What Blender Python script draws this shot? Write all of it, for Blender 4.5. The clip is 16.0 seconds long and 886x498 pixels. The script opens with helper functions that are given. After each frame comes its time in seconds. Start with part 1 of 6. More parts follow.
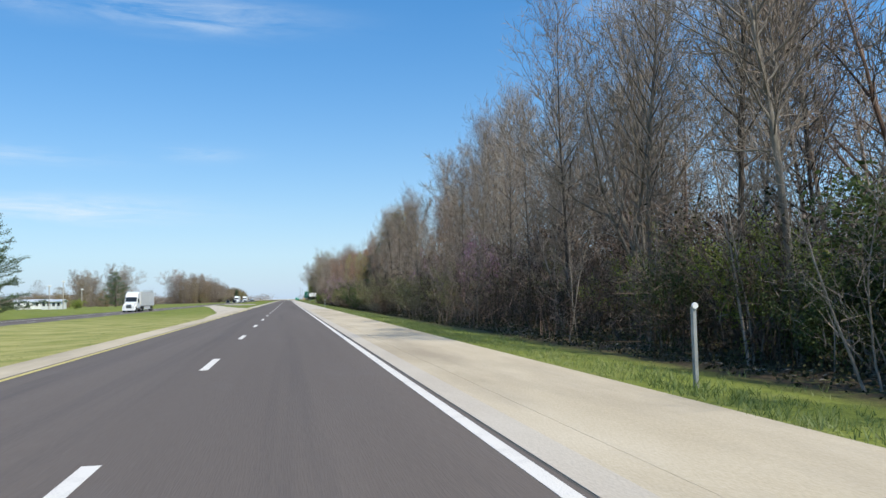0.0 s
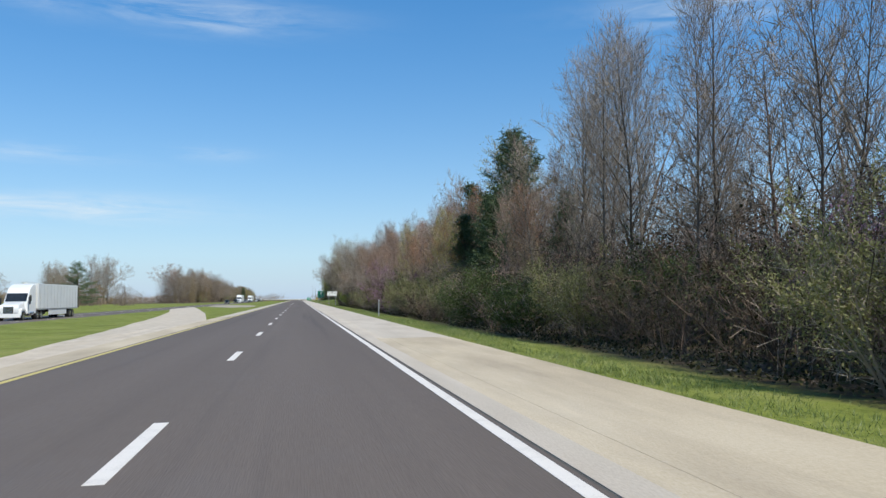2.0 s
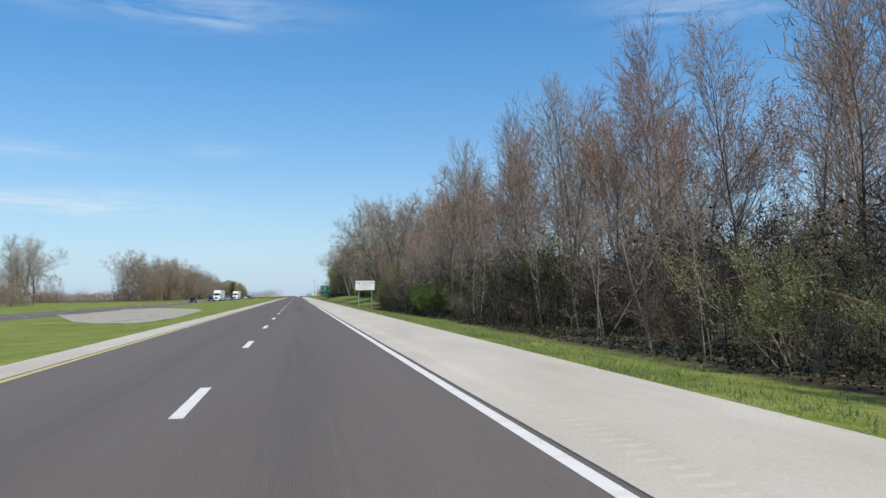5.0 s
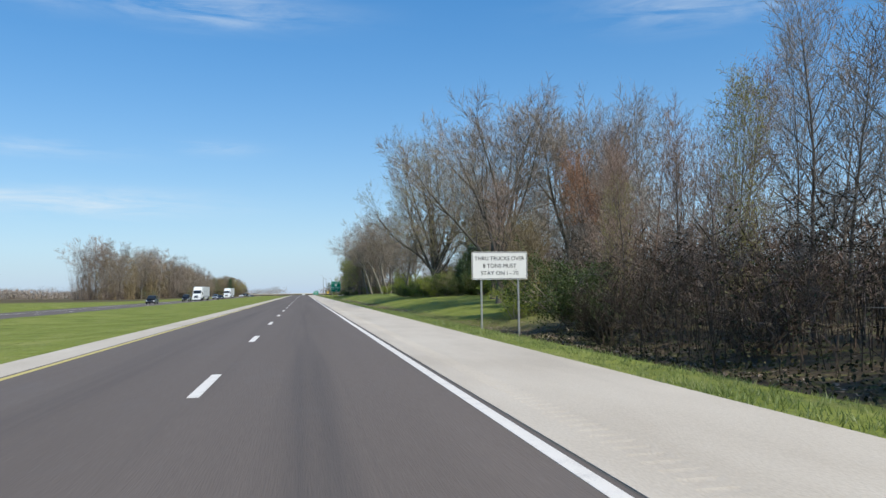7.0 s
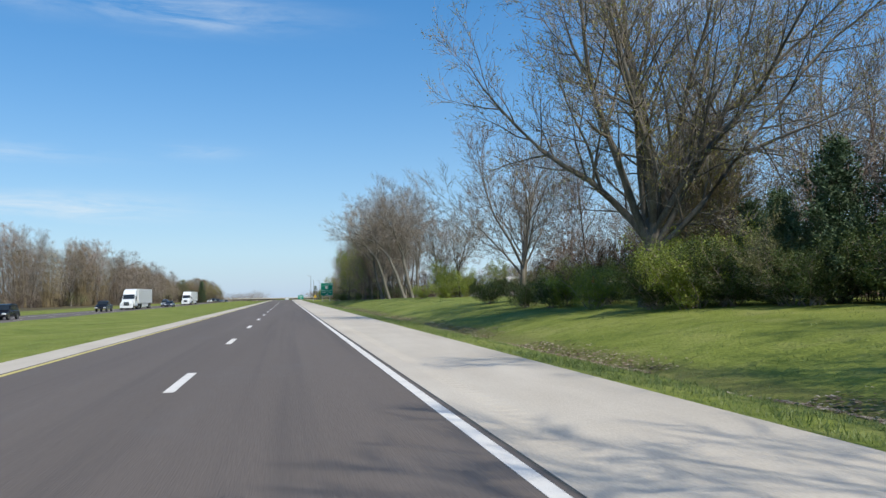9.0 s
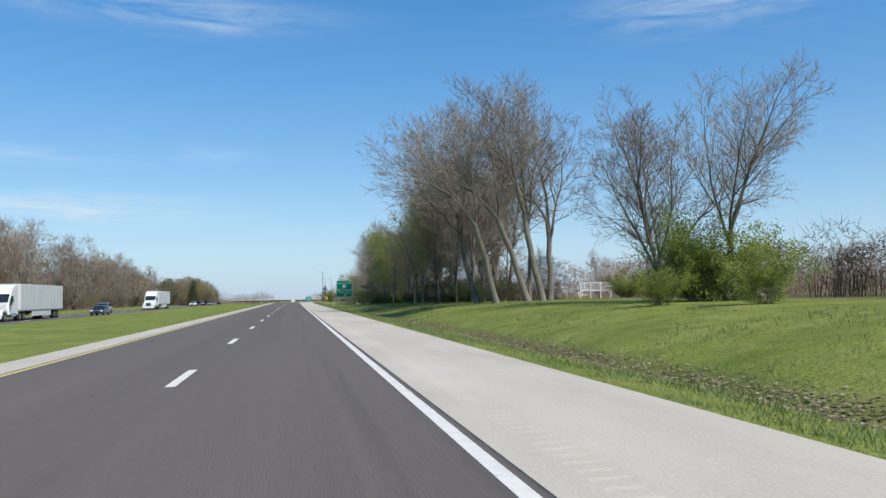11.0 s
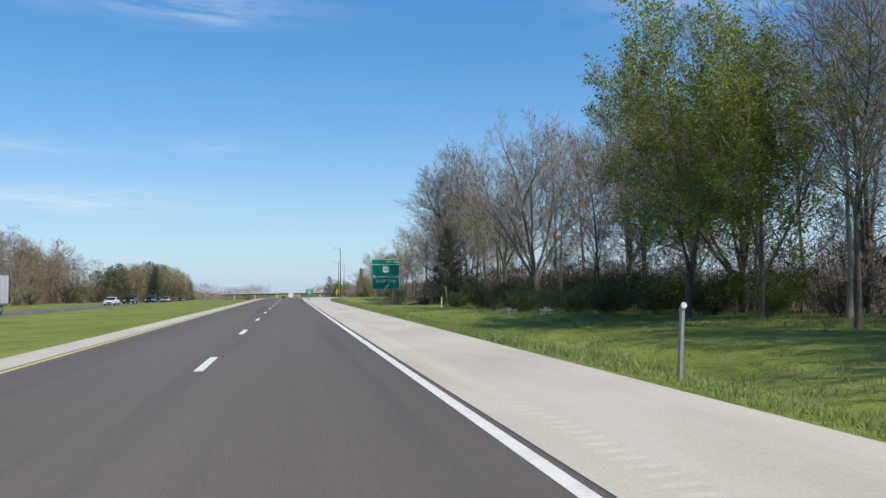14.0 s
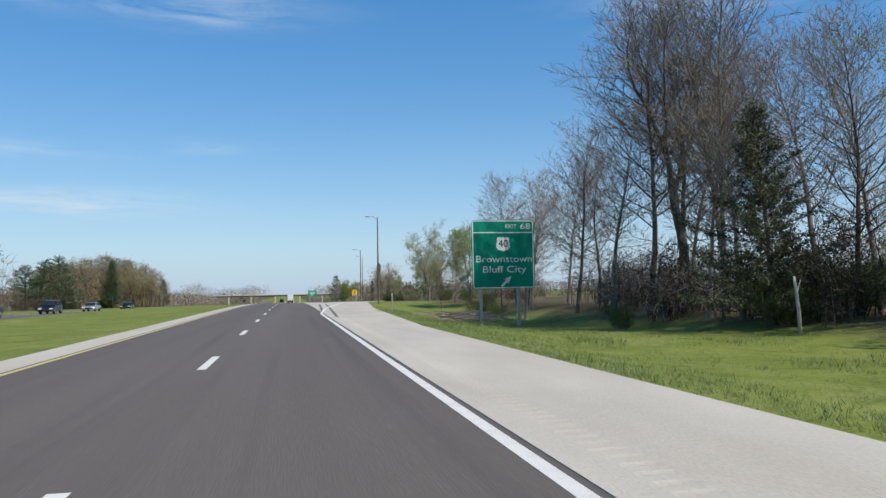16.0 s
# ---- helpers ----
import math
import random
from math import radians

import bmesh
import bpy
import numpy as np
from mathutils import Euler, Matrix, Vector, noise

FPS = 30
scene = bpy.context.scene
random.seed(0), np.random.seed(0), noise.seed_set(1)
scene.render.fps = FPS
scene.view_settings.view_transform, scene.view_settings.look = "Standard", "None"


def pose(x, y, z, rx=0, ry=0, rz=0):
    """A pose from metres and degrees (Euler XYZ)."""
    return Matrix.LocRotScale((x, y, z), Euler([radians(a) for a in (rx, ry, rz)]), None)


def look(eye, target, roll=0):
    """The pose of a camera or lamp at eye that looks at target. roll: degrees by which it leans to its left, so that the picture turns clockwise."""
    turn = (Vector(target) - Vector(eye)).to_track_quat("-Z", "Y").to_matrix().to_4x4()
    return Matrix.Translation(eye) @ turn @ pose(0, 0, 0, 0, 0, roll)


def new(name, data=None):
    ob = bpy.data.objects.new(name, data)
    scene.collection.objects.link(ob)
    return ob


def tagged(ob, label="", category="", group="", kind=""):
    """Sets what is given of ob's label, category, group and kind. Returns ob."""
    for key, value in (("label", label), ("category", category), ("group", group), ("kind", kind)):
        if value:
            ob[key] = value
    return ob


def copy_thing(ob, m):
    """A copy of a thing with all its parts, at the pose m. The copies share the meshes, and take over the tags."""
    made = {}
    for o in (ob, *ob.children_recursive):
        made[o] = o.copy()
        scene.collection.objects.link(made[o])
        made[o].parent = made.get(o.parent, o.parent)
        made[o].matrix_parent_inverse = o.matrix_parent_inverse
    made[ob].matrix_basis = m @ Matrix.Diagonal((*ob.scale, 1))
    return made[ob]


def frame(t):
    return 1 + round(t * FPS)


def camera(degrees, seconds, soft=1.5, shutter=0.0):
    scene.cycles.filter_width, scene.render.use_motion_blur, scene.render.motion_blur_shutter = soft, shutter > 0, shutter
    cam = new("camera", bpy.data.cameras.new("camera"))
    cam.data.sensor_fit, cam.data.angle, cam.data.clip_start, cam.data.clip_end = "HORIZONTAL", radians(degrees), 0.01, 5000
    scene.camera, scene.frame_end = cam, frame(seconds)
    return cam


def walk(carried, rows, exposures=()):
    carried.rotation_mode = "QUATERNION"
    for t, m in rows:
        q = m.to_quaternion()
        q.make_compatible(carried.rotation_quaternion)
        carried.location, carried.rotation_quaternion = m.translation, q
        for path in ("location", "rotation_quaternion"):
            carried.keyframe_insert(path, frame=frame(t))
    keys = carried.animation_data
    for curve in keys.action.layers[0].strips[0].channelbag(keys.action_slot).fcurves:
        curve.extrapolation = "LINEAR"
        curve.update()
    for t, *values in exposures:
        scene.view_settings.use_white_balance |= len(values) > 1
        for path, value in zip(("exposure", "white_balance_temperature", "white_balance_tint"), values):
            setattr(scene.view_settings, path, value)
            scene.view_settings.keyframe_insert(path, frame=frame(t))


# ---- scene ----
cam = camera(60.2, 16.0, soft=1.45)
walk(cam, [
    (0.0, pose(1.71, 0.94, 1.44, 93.44, 1.26, -11.46)),
    (0.5, pose(1.70, 18.67, 1.44, 93.51, 0.92, -10.62)),
    (1.0, pose(1.67, 36.42, 1.44, 93.48, 0.87, -11.11)),
    (1.5, pose(1.63, 54.17, 1.44, 93.48, 0.72, -11.30)),
    (2.0, pose(1.58, 71.90, 1.44, 93.56, 0.69, -10.67)),
    (2.5, pose(1.57, 89.69, 1.44, 93.47, 1.01, -11.42)),
    (3.0, pose(1.53, 107.48, 1.44, 93.44, 0.87, -10.95)),
    (3.5, pose(1.50, 125.25, 1.44, 93.49, 0.80, -10.07)),
    (4.0, pose(1.46, 143.03, 1.44, 93.41, 0.78, -10.30)),
    (4.5, pose(1.43, 160.80, 1.44, 93.34, 0.76, -10.53)),
    (5.0, pose(1.41, 178.59, 1.44, 93.27, 0.74, -10.77)),
    (5.5, pose(1.41, 196.41, 1.44, 93.19, 0.72, -11.00)),
    (6.0, pose(1.43, 214.28, 1.44, 93.12, 0.70, -11.23)),
    (6.5, pose(1.47, 232.19, 1.44, 93.05, 0.91, -11.30)),
    (7.0, pose(1.51, 250.14, 1.44, 93.11, 0.72, -10.35)),
    (7.5, pose(1.54, 268.08, 1.44, 92.95, 0.82, -11.05)),
    (8.0, pose(1.62, 286.03, 1.44, 92.93, 1.10, -11.67)),
    (8.5, pose(1.69, 303.98, 1.44, 93.35, 0.92, -10.60)),
    (9.0, pose(1.79, 321.99, 1.44, 93.35, 0.99, -11.52)),
    (9.5, pose(1.88, 340.02, 1.44, 93.38, 0.99, -11.40)),
    (10.0, pose(1.95, 358.06, 1.44, 93.41, 0.98, -11.29)),
    (10.5, pose(2.00, 376.11, 1.44, 93.44, 0.97, -11.17)),
    (11.0, pose(2.02, 394.16, 1.44, 93.47, 0.96, -11.05)),
    (11.5, pose(2.01, 412.19, 1.44, 93.50, 0.95, -10.93)),
    (12.0, pose(1.97, 430.22, 1.44, 93.36, 0.87, -11.03)),
    (12.5, pose(1.91, 448.31, 1.44, 93.28, 0.85, -10.92)),
    (13.0, pose(1.82, 466.44, 1.44, 93.13, 0.78, -10.76)),
    (13.5, pose(1.72, 484.55, 1.44, 93.06, 0.72, -10.55)),
    (14.0, pose(1.66, 502.67, 1.44, 92.97, 0.85, -11.27)),
    (14.5, pose(1.63, 520.79, 1.44, 93.14, 0.95, -11.29)),
    (15.0, pose(1.62, 538.90, 1.44, 93.01, 1.02, -11.09)),
    (15.5, pose(1.64, 557.05, 1.44, 93.09, 0.93, -11.19)),
    (16.0, pose(1.67, 575.17, 1.44, 93.03, 1.08, -11.30)),
], exposures=[(0.0, 0.1, 6120, 4), (2.0, 0.0, 6120, 4), (15.2, -0.03, 6120, 4), (16.0, -0.12, 6120, 4)])

# ---- light ----
SUN_EL, SUN_AZ = radians(48), radians(149)   # azimuth clockwise from the driving direction
world = bpy.data.worlds.new("world")
scene.world = world
world.use_nodes = True
wn, wl = world.node_tree.nodes, world.node_tree.links
wn.clear()
w_out = wn.new("ShaderNodeOutputWorld")
w_bg = wn.new("ShaderNodeBackground")
w_sky = wn.new("ShaderNodeTexSky")
w_sky.sky_type = "NISHITA"
w_sky.sun_disc = False
w_sky.sun_elevation, w_sky.sun_rotation = SUN_EL, SUN_AZ
w_sky.altitude, w_sky.air_density, w_sky.dust_density, w_sky.ozone_density = 100, 1.0, 0.0, 3.0
w_bg.inputs["Strength"].default_value = 0.262
w_co = wn.new("ShaderNodeTexCoord")


def wnode(kind, **kw):
    n = wn.new(kind)
    for k, v in kw.items():
        n.inputs[k].default_value = v
    return n


def wmath(op, a, b=None):
    n = wn.new("ShaderNodeMath")
    n.operation = op
    for i, v in enumerate((a, b)):
        if v is None:
            continue
        if isinstance(v, (int, float)):
            n.inputs[i].default_value = v
        else:
            wl.new(v, n.inputs[i])
    return n.outputs[0]


# thin cirrus: streaked noise, gathered round a few directions of the sky
w_map = wnode("ShaderNodeMapping", Scale=(5.0, 5.0, 34.0), Rotation=(0.05, -0.06, 0.0))
wl.new(w_co.outputs["Generated"], w_map.inputs["Vector"])
w_noise = wnode("ShaderNodeTexNoise", Scale=1.6, Detail=7.0, Roughness=0.62, Distortion=0.5)
wl.new(w_map.outputs[0], w_noise.inputs["Vector"])
w_sep = wn.new("ShaderNodeSeparateXYZ")
wl.new(w_co.outputs["Generated"], w_sep.inputs[0])
cover = None
# azimuth and elevation in degrees from the driving direction, half widths, weight
for az, el, daz, del_, wgt in ((-7.0, 19.9, 7.0, 1.0, 1.0), (-17, 20.2, 3.5, 1.2, 0.6), (-15.5, 6.3, 8.0, 0.8, 1.5), (31, 19.8, 7.0, 1.3, 1.0),
                               (-6, 10.4, 2.6, 0.5, 0.5), (-19, 9.8, 6.0, 0.6, 0.6), (70, 25, 20.0, 5.0, 0.8),
                               (-80, 22, 25.0, 5.0, 0.8), (160, 25, 30.0, 5.0, 0.8)):
    a = radians(az)
    # azimuth distance by the side component, elevation by the height
    side = wmath("ADD", wmath("MULTIPLY", w_sep.outputs[0], math.cos(a)), wmath("MULTIPLY", w_sep.outputs[1], -math.sin(a)))
    ahead = wmath("ADD", wmath("MULTIPLY", w_sep.outputs[0], math.sin(a)), wmath("MULTIPLY", w_sep.outputs[1], math.cos(a)))
    u = wmath("DIVIDE", side, radians(daz))
    v = wmath("DIVIDE", wmath("SUBTRACT", w_sep.outputs[2], math.sin(radians(el))), radians(del_))
    d2 = wmath("ADD", wmath("MULTIPLY", u, u), wmath("MULTIPLY", v, v))
    g = wmath("MULTIPLY", wmath("MULTIPLY", wmath("EXPONENT", wmath("MULTIPLY", d2, -1.0)), wgt), wmath("GREATER_THAN", ahead, 0.0))
    cover = g if cover is None else wmath("MAXIMUM", cover, g)
w_ramp = wn.new("ShaderNodeMapRange")
w_ramp.inputs["From Min"].default_value, w_ramp.inputs["From Max"].default_value = 0.36, 0.72
wl.new(w_noise.outputs[0], w_ramp.inputs["Value"])
amount = wmath("MULTIPLY", wmath("MULTIPLY", w_ramp.outputs[0], cover), 0.65)
w_mix = wn.new("ShaderNodeMix")
w_mix.data_type = "RGBA"
wl.new(amount, w_mix.inputs["Factor"])
w_gam = wnode("ShaderNodeGamma", Gamma=0.62)
wl.new(w_sky.outputs[0], w_gam.inputs["Color"])
w_hsv = wnode("ShaderNodeHueSaturation", Saturation=1.7, Hue=0.508)
wl.new(w_gam.outputs[0], w_hsv.inputs["Color"])
w_low = wn.new("ShaderNodeMix")
w_low.data_type = "RGBA"
wl.new(wmath("MULTIPLY", wmath("EXPONENT", wmath("MULTIPLY", wmath("MAXIMUM", w_sep.outputs[2], 0.0), -8.0)), 0.9), w_low.inputs["Factor"])
w_tone = wn.new("ShaderNodeMix")
w_tone.data_type, w_tone.blend_type = "RGBA", "MULTIPLY"
w_tone.inputs["Factor"].default_value = 1.0
wl.new(w_hsv.outputs[0], w_tone.inputs[6])
w_tone.inputs[7].default_value = (0.885, 0.985, 1.0, 1)
wl.new(w_tone.outputs[2], w_low.inputs[6])
w_low.inputs[7].default_value = (1.93, 2.3, 3.05, 1)
wl.new(w_low.outputs[2], w_mix.inputs[6])
w_mix.inputs[7].default_value = (3.1, 3.2, 3.35, 1)
wl.new(w_mix.outputs[2], w_bg.inputs["Color"])
wl.new(w_bg.outputs[0], w_out.inputs["Surface"])

sun_data = bpy.data.lights.new("sun", "SUN")
sun_data.energy, sun_data.angle, sun_data.color = 4.95, radians(0.53), (1.0, 0.905, 0.775)
sun = new("sun", sun_data)
to_sun = Vector((math.sin(SUN_AZ) * math.cos(SUN_EL), math.cos(SUN_AZ) * math.cos(SUN_EL), math.sin(SUN_EL)))
sun.matrix_world = look(to_sun * 200, (0, 0, 0))


# ---- materials ----
def material(name, colours, rough=0.8, scale=3.0, fine=60.0, bump=0.3, metal=0.0, stretch=(1, 1, 1), rand=0.0, spec=0.5, contrast=(0.3, 0.7), translucent=0.0, island=0.0):
    """A surface mixed from two or three colours by coarse and fine noise, with fine relief."""
    m = bpy.data.materials.new(name)
    m.use_nodes = True
    nt = m.node_tree
    n, l = nt.nodes, nt.links
    b = n["Principled BSDF"]
    b.inputs["Roughness"].default_value, b.inputs["Metallic"].default_value = rough, metal
    b.inputs["Specular IOR Level"].default_value = spec
    co = n.new("ShaderNodeTexCoord")
    mp = n.new("ShaderNodeMapping")
    mp.inputs["Scale"].default_value = stretch
    l.new(co.outputs["Object"], mp.inputs["Vector"])
    big = n.new("ShaderNodeTexNoise")
    big.inputs["Scale"].default_value, big.inputs["Detail"].default_value, big.inputs["Roughness"].default_value = scale, 5, 0.6
    small = n.new("ShaderNodeTexNoise")
    small.inputs["Scale"].default_value, small.inputs["Detail"].default_value = fine, 3
    l.new(mp.outputs[0], big.inputs["Vector"])
    l.new(mp.outputs[0], small.inputs["Vector"])
    mix = n.new("ShaderNodeMix")
    mix.inputs["Factor"].default_value = 0.38
    l.new(big.outputs[0], mix.inputs[2])
    l.new(small.outputs[0], mix.inputs[3])
    value = mix.outputs[0]
    if rand or island:
        src = n.new("ShaderNodeObjectInfo").outputs["Random"] if rand else n.new("ShaderNodeNewGeometry").outputs["Random Per Island"]
        mr = n.new("ShaderNodeMapRange")
        mr.inputs["To Min"].default_value, mr.inputs["To Max"].default_value = -(rand or island), rand or island
        l.new(src, mr.inputs["Value"])
        ad = n.new("ShaderNodeMath")
        l.new(value, ad.inputs[0])
        l.new(mr.outputs[0], ad.inputs[1])
        value = ad.outputs[0]
    ramp = n.new("ShaderNodeValToRGB")
    e = ramp.color_ramp.elements
    e[0].position, e[1].position = contrast
    e[0].color, e[1].color = (*colours[0], 1), (*colours[-1], 1)
    if len(colours) == 3:
        k = e.new(sum(contrast) / 2)
        k.color = (*colours[1], 1)
    l.new(value, ramp.inputs[0])
    l.new(ramp.outputs[0], b.inputs["Base Color"])
    if bump:
        bp = n.new("ShaderNodeBump")
        bp.inputs["Strength"].default_value, bp.inputs["Distance"].default_value = bump, 0.02
        l.new(small.outputs[0], bp.inputs["Height"])
        l.new(bp.outputs[0], b.inputs["Normal"])
    if translucent:
        tr = n.new("ShaderNodeBsdfTranslucent")
        l.new(ramp.outputs[0], tr.inputs["Color"])
        ms = n.new("ShaderNodeMixShader")
        ms.inputs[0].default_value = translucent
        l.new(b.outputs[0], ms.inputs[1])
        l.new(tr.outputs[0], ms.inputs[2])
        l.new(ms.outputs[0], n["Material Output"].inputs["Surface"])
    return m


def overlay(m, colour, lo, hi, axis="X", period=None, scale=1.0, stretch=(1, 1, 1), amount=0.5):
    """Mixes a stain colour into m where a stretched noise exceeds lo..hi."""
    n, l = m.node_tree.nodes, m.node_tree.links
    b = n["Principled BSDF"]
    src = b.inputs["Base Color"].links[0].from_socket
    co = n.new("ShaderNodeTexCoord")
    mp = n.new("ShaderNodeMapping")
    mp.inputs["Scale"].default_value = stretch
    l.new(co.outputs["Object"], mp.inputs["Vector"])
    no = n.new("ShaderNodeTexNoise")
    no.inputs["Scale"].default_value, no.inputs["Detail"].default_value, no.inputs["Roughness"].default_value = scale, 6, 0.65
    l.new(mp.outputs[0], no.inputs["Vector"])
    mr = n.new("ShaderNodeMapRange")
    mr.inputs["From Min"].default_value, mr.inputs["From Max"].default_value = lo, hi
    mr.inputs["To Max"].default_value = amount
    l.new(no.outputs[0], mr.inputs["Value"])
    mx = n.new("ShaderNodeMix")
    mx.data_type = "RGBA"
    l.new(mr.outputs[0], mx.inputs["Factor"])
    l.new(src, mx.inputs[6])
    mx.inputs[7].default_value = (*colour, 1)
    l.new(mx.outputs[2], b.inputs["Base Color"])
    return mx


M_ASPHALT = material("asphalt", [(0.114, 0.092, 0.078), (0.137, 0.111, 0.094), (0.168, 0.137, 0.117)], 0.88, 0.25, 45, 0.35, stretch=(1.6, 0.05, 1), spec=0.3)
overlay(M_ASPHALT, (0.055, 0.05, 0.05), 0.52, 0.75, scale=1.0, stretch=(0.9, 0.012, 1), amount=0.55)
overlay(M_ASPHALT, (0.15, 0.135, 0.13), 0.55, 0.8, scale=1.0, stretch=(0.5, 0.2, 1), amount=0.35)
M_CONCRETE = material("concrete", [(0.427, 0.359, 0.281), (0.524, 0.451, 0.364), (0.601, 0.529, 0.436)], 0.9, 0.5, 40, 0.3, stretch=(1, 0.35, 1))
overlay(M_CONCRETE, (0.30, 0.255, 0.20), 0.52, 0.75, scale=0.35, stretch=(1.0, 0.12, 1), amount=0.45)
M_DIRTY = material("dirty_concrete", [(0.43, 0.345, 0.23), (0.54, 0.445, 0.31), (0.62, 0.525, 0.39)], 0.92, 0.5, 40, 0.3, stretch=(1, 0.35, 1))
overlay(M_DIRTY, (0.25, 0.195, 0.14), 0.45, 0.7, scale=0.45, stretch=(1.0, 0.16, 1), amount=0.6)
M_TAN_CONCRETE = material("tan_worn_concrete", [(0.40, 0.33, 0.25), (0.52, 0.44, 0.34), (0.6, 0.52, 0.42)], 0.92, 0.6, 35, 0.4)
M_PALE_BARK = material("pale_peeling_bark", [(0.22, 0.19, 0.16), (0.42, 0.39, 0.35), (0.55, 0.52, 0.48)], 0.9, 2.0, 18, 0.6, stretch=(1, 1, 0.4))
M_GRAVEL = material("gravel", [(0.24, 0.20, 0.15), (0.36, 0.31, 0.24), (0.46, 0.40, 0.32)], 0.95, 1.5, 25, 0.9)
M_JOINT = material("joint_filler", [(0.06, 0.053, 0.046), (0.115, 0.1, 0.086)], 0.9, 2, 30)
M_WHITE_PAINT = material("white_road_paint", [(0.56, 0.51, 0.46), (0.76, 0.70, 0.63)], 0.7, 2.5, 50, 0.3, contrast=(0.3, 0.5))
M_YELLOW_PAINT = material("yellow_road_paint", [(0.50, 0.40, 0.12), (0.62, 0.51, 0.18)], 0.7, 2.5, 50, 0.3)
M_BARK = material("bark", [(0.075, 0.062, 0.05), (0.17, 0.148, 0.122), (0.27, 0.24, 0.20)], 0.95, 2.0, 22, 0.8, stretch=(1, 1, 0.3), rand=0.12, spec=0.2)
M_BARK_DARK = material("dark_bark", [(0.045, 0.036, 0.03), (0.10, 0.083, 0.07), (0.16, 0.135, 0.115)], 0.95, 2.0, 22, 0.8, stretch=(1, 1, 0.3), rand=0.12, spec=0.2)
M_TWIG = material("grey_brown_twigs", [(0.16, 0.128, 0.102), (0.285, 0.232, 0.185), (0.38, 0.318, 0.255)], 0.9, 0.4, 6, 0, rand=0.12, spec=0.2)
# near-black stems: the shade inside the woods is put into their colour
M_TWIG_SHADED = material("shade_darkened_stems", [(0.027, 0.021, 0.015), (0.060, 0.046, 0.034), (0.102, 0.078, 0.058)], 0.9, 0.4, 6, 0, spec=0.2)
# undergrowth leaves, coloured very dark to deepen the shade under the trees
M_UNDER = material("shade_toned_undergrowth_leaves", [(0.018, 0.022, 0.008), (0.040, 0.044, 0.016), (0.088, 0.076, 0.034)], 0.7, 0.4, 5, 0, island=0.25, spec=0.2)
M_TWIG_RED = material("reddish_brown_twigs", [(0.165, 0.108, 0.08), (0.285, 0.198, 0.152), (0.37, 0.272, 0.215)], 0.9, 0.4, 6, 0, rand=0.12, spec=0.2)
M_TWIG_BROWN = material("brown_brush_stems", [(0.075, 0.053, 0.04), (0.14, 0.102, 0.078), (0.20, 0.152, 0.116)], 0.9, 0.4, 6, 0, rand=0.12, spec=0.2)
M_TWIG_TAN = material("tan_twigs", [(0.17, 0.13, 0.07), (0.26, 0.2, 0.11), (0.33, 0.26, 0.15)], 0.9, 0.4, 6, 0, rand=0.1, spec=0.2)
M_SAPLING = material("pale_brown_bark", [(0.13, 0.105, 0.08), (0.235, 0.195, 0.155), (0.33, 0.28, 0.23)], 0.9, 2.0, 18, 0.5, stretch=(1, 1, 0.4), rand=0.12)
M_BUD_GREEN = material("young_green_leaves", [(0.15, 0.19, 0.022), (0.26, 0.305, 0.04), (0.37, 0.385, 0.08)], 0.6, 0.6, 5, 0, translucent=0.35, island=0.15)
M_BUD_YELLOW = material("yellow_green_buds", [(0.247, 0.218, 0.048), (0.361, 0.323, 0.076), (0.437, 0.399, 0.114)], 0.6, 0.6, 5, 0, translucent=0.35, island=0.15)
M_BUD_RED = material("rust_red_buds", [(0.28, 0.10, 0.04), (0.40, 0.17, 0.07), (0.48, 0.25, 0.10)], 0.6, 0.6, 5, 0, translucent=0.3, island=0.15)
M_BLOSSOM = material("pink_redbud_blossom", [(0.24, 0.10, 0.18), (0.34, 0.17, 0.27), (0.42, 0.25, 0.35)], 0.6, 0.8, 6, 0, translucent=0.3, island=0.15)
M_LEAF = material("shrub_leaves", [(0.04, 0.058, 0.016), (0.08, 0.108, 0.03), (0.14, 0.17, 0.052)], 0.6, 0.5, 5, 0, translucent=0.3, island=0.2, spec=0.3)
M_LEAF_OLIVE = material("olive_shrub_leaves", [(0.12, 0.125, 0.042), (0.215, 0.212, 0.076), (0.32, 0.305, 0.125)], 0.6, 0.5, 5, 0, translucent=0.35, island=0.2)
M_NEEDLE = material("conifer_needles", [(0.034, 0.056, 0.022), (0.072, 0.110, 0.042), (0.13, 0.172, 0.07)], 0.7, 0.8, 6, 0, rand=0.08, island=0.15)
M_NEEDLE_BROWN = material("browned_conifer_needles", [(0.028, 0.04, 0.016), (0.06, 0.07, 0.03), (0.125, 0.105, 0.05)], 0.7, 0.8, 6, 0, island=0.15)
M_GRASS = material("grass_blades", [(0.13, 0.175, 0.04), (0.215, 0.265, 0.07), (0.33, 0.345, 0.14)], 0.6, 0.3, 3, 0, translucent=0.3, island=0.2)
M_DRY = material("dry_leaves", [(0.12, 0.075, 0.045), (0.24, 0.165, 0.10), (0.42, 0.34, 0.25)], 0.85, 0.6, 8, 0, island=0.25)
M_GALV = material("galvanised_steel", [(0.30, 0.30, 0.30), (0.42, 0.42, 0.41), (0.5, 0.5, 0.49)], 0.5, 4, 30, 0.1, metal=0.6)
M_WHITE_SIGN = material("white_sign_sheeting", [(0.68, 0.67, 0.65), (0.78, 0.77, 0.75)], 0.45, 1.2, 20, 0.05)
M_GREEN_SIGN = material("green_sign_sheeting", [(0.0, 0.19, 0.115), (0.0, 0.24, 0.145)], 0.4, 1.2, 20, 0.05)
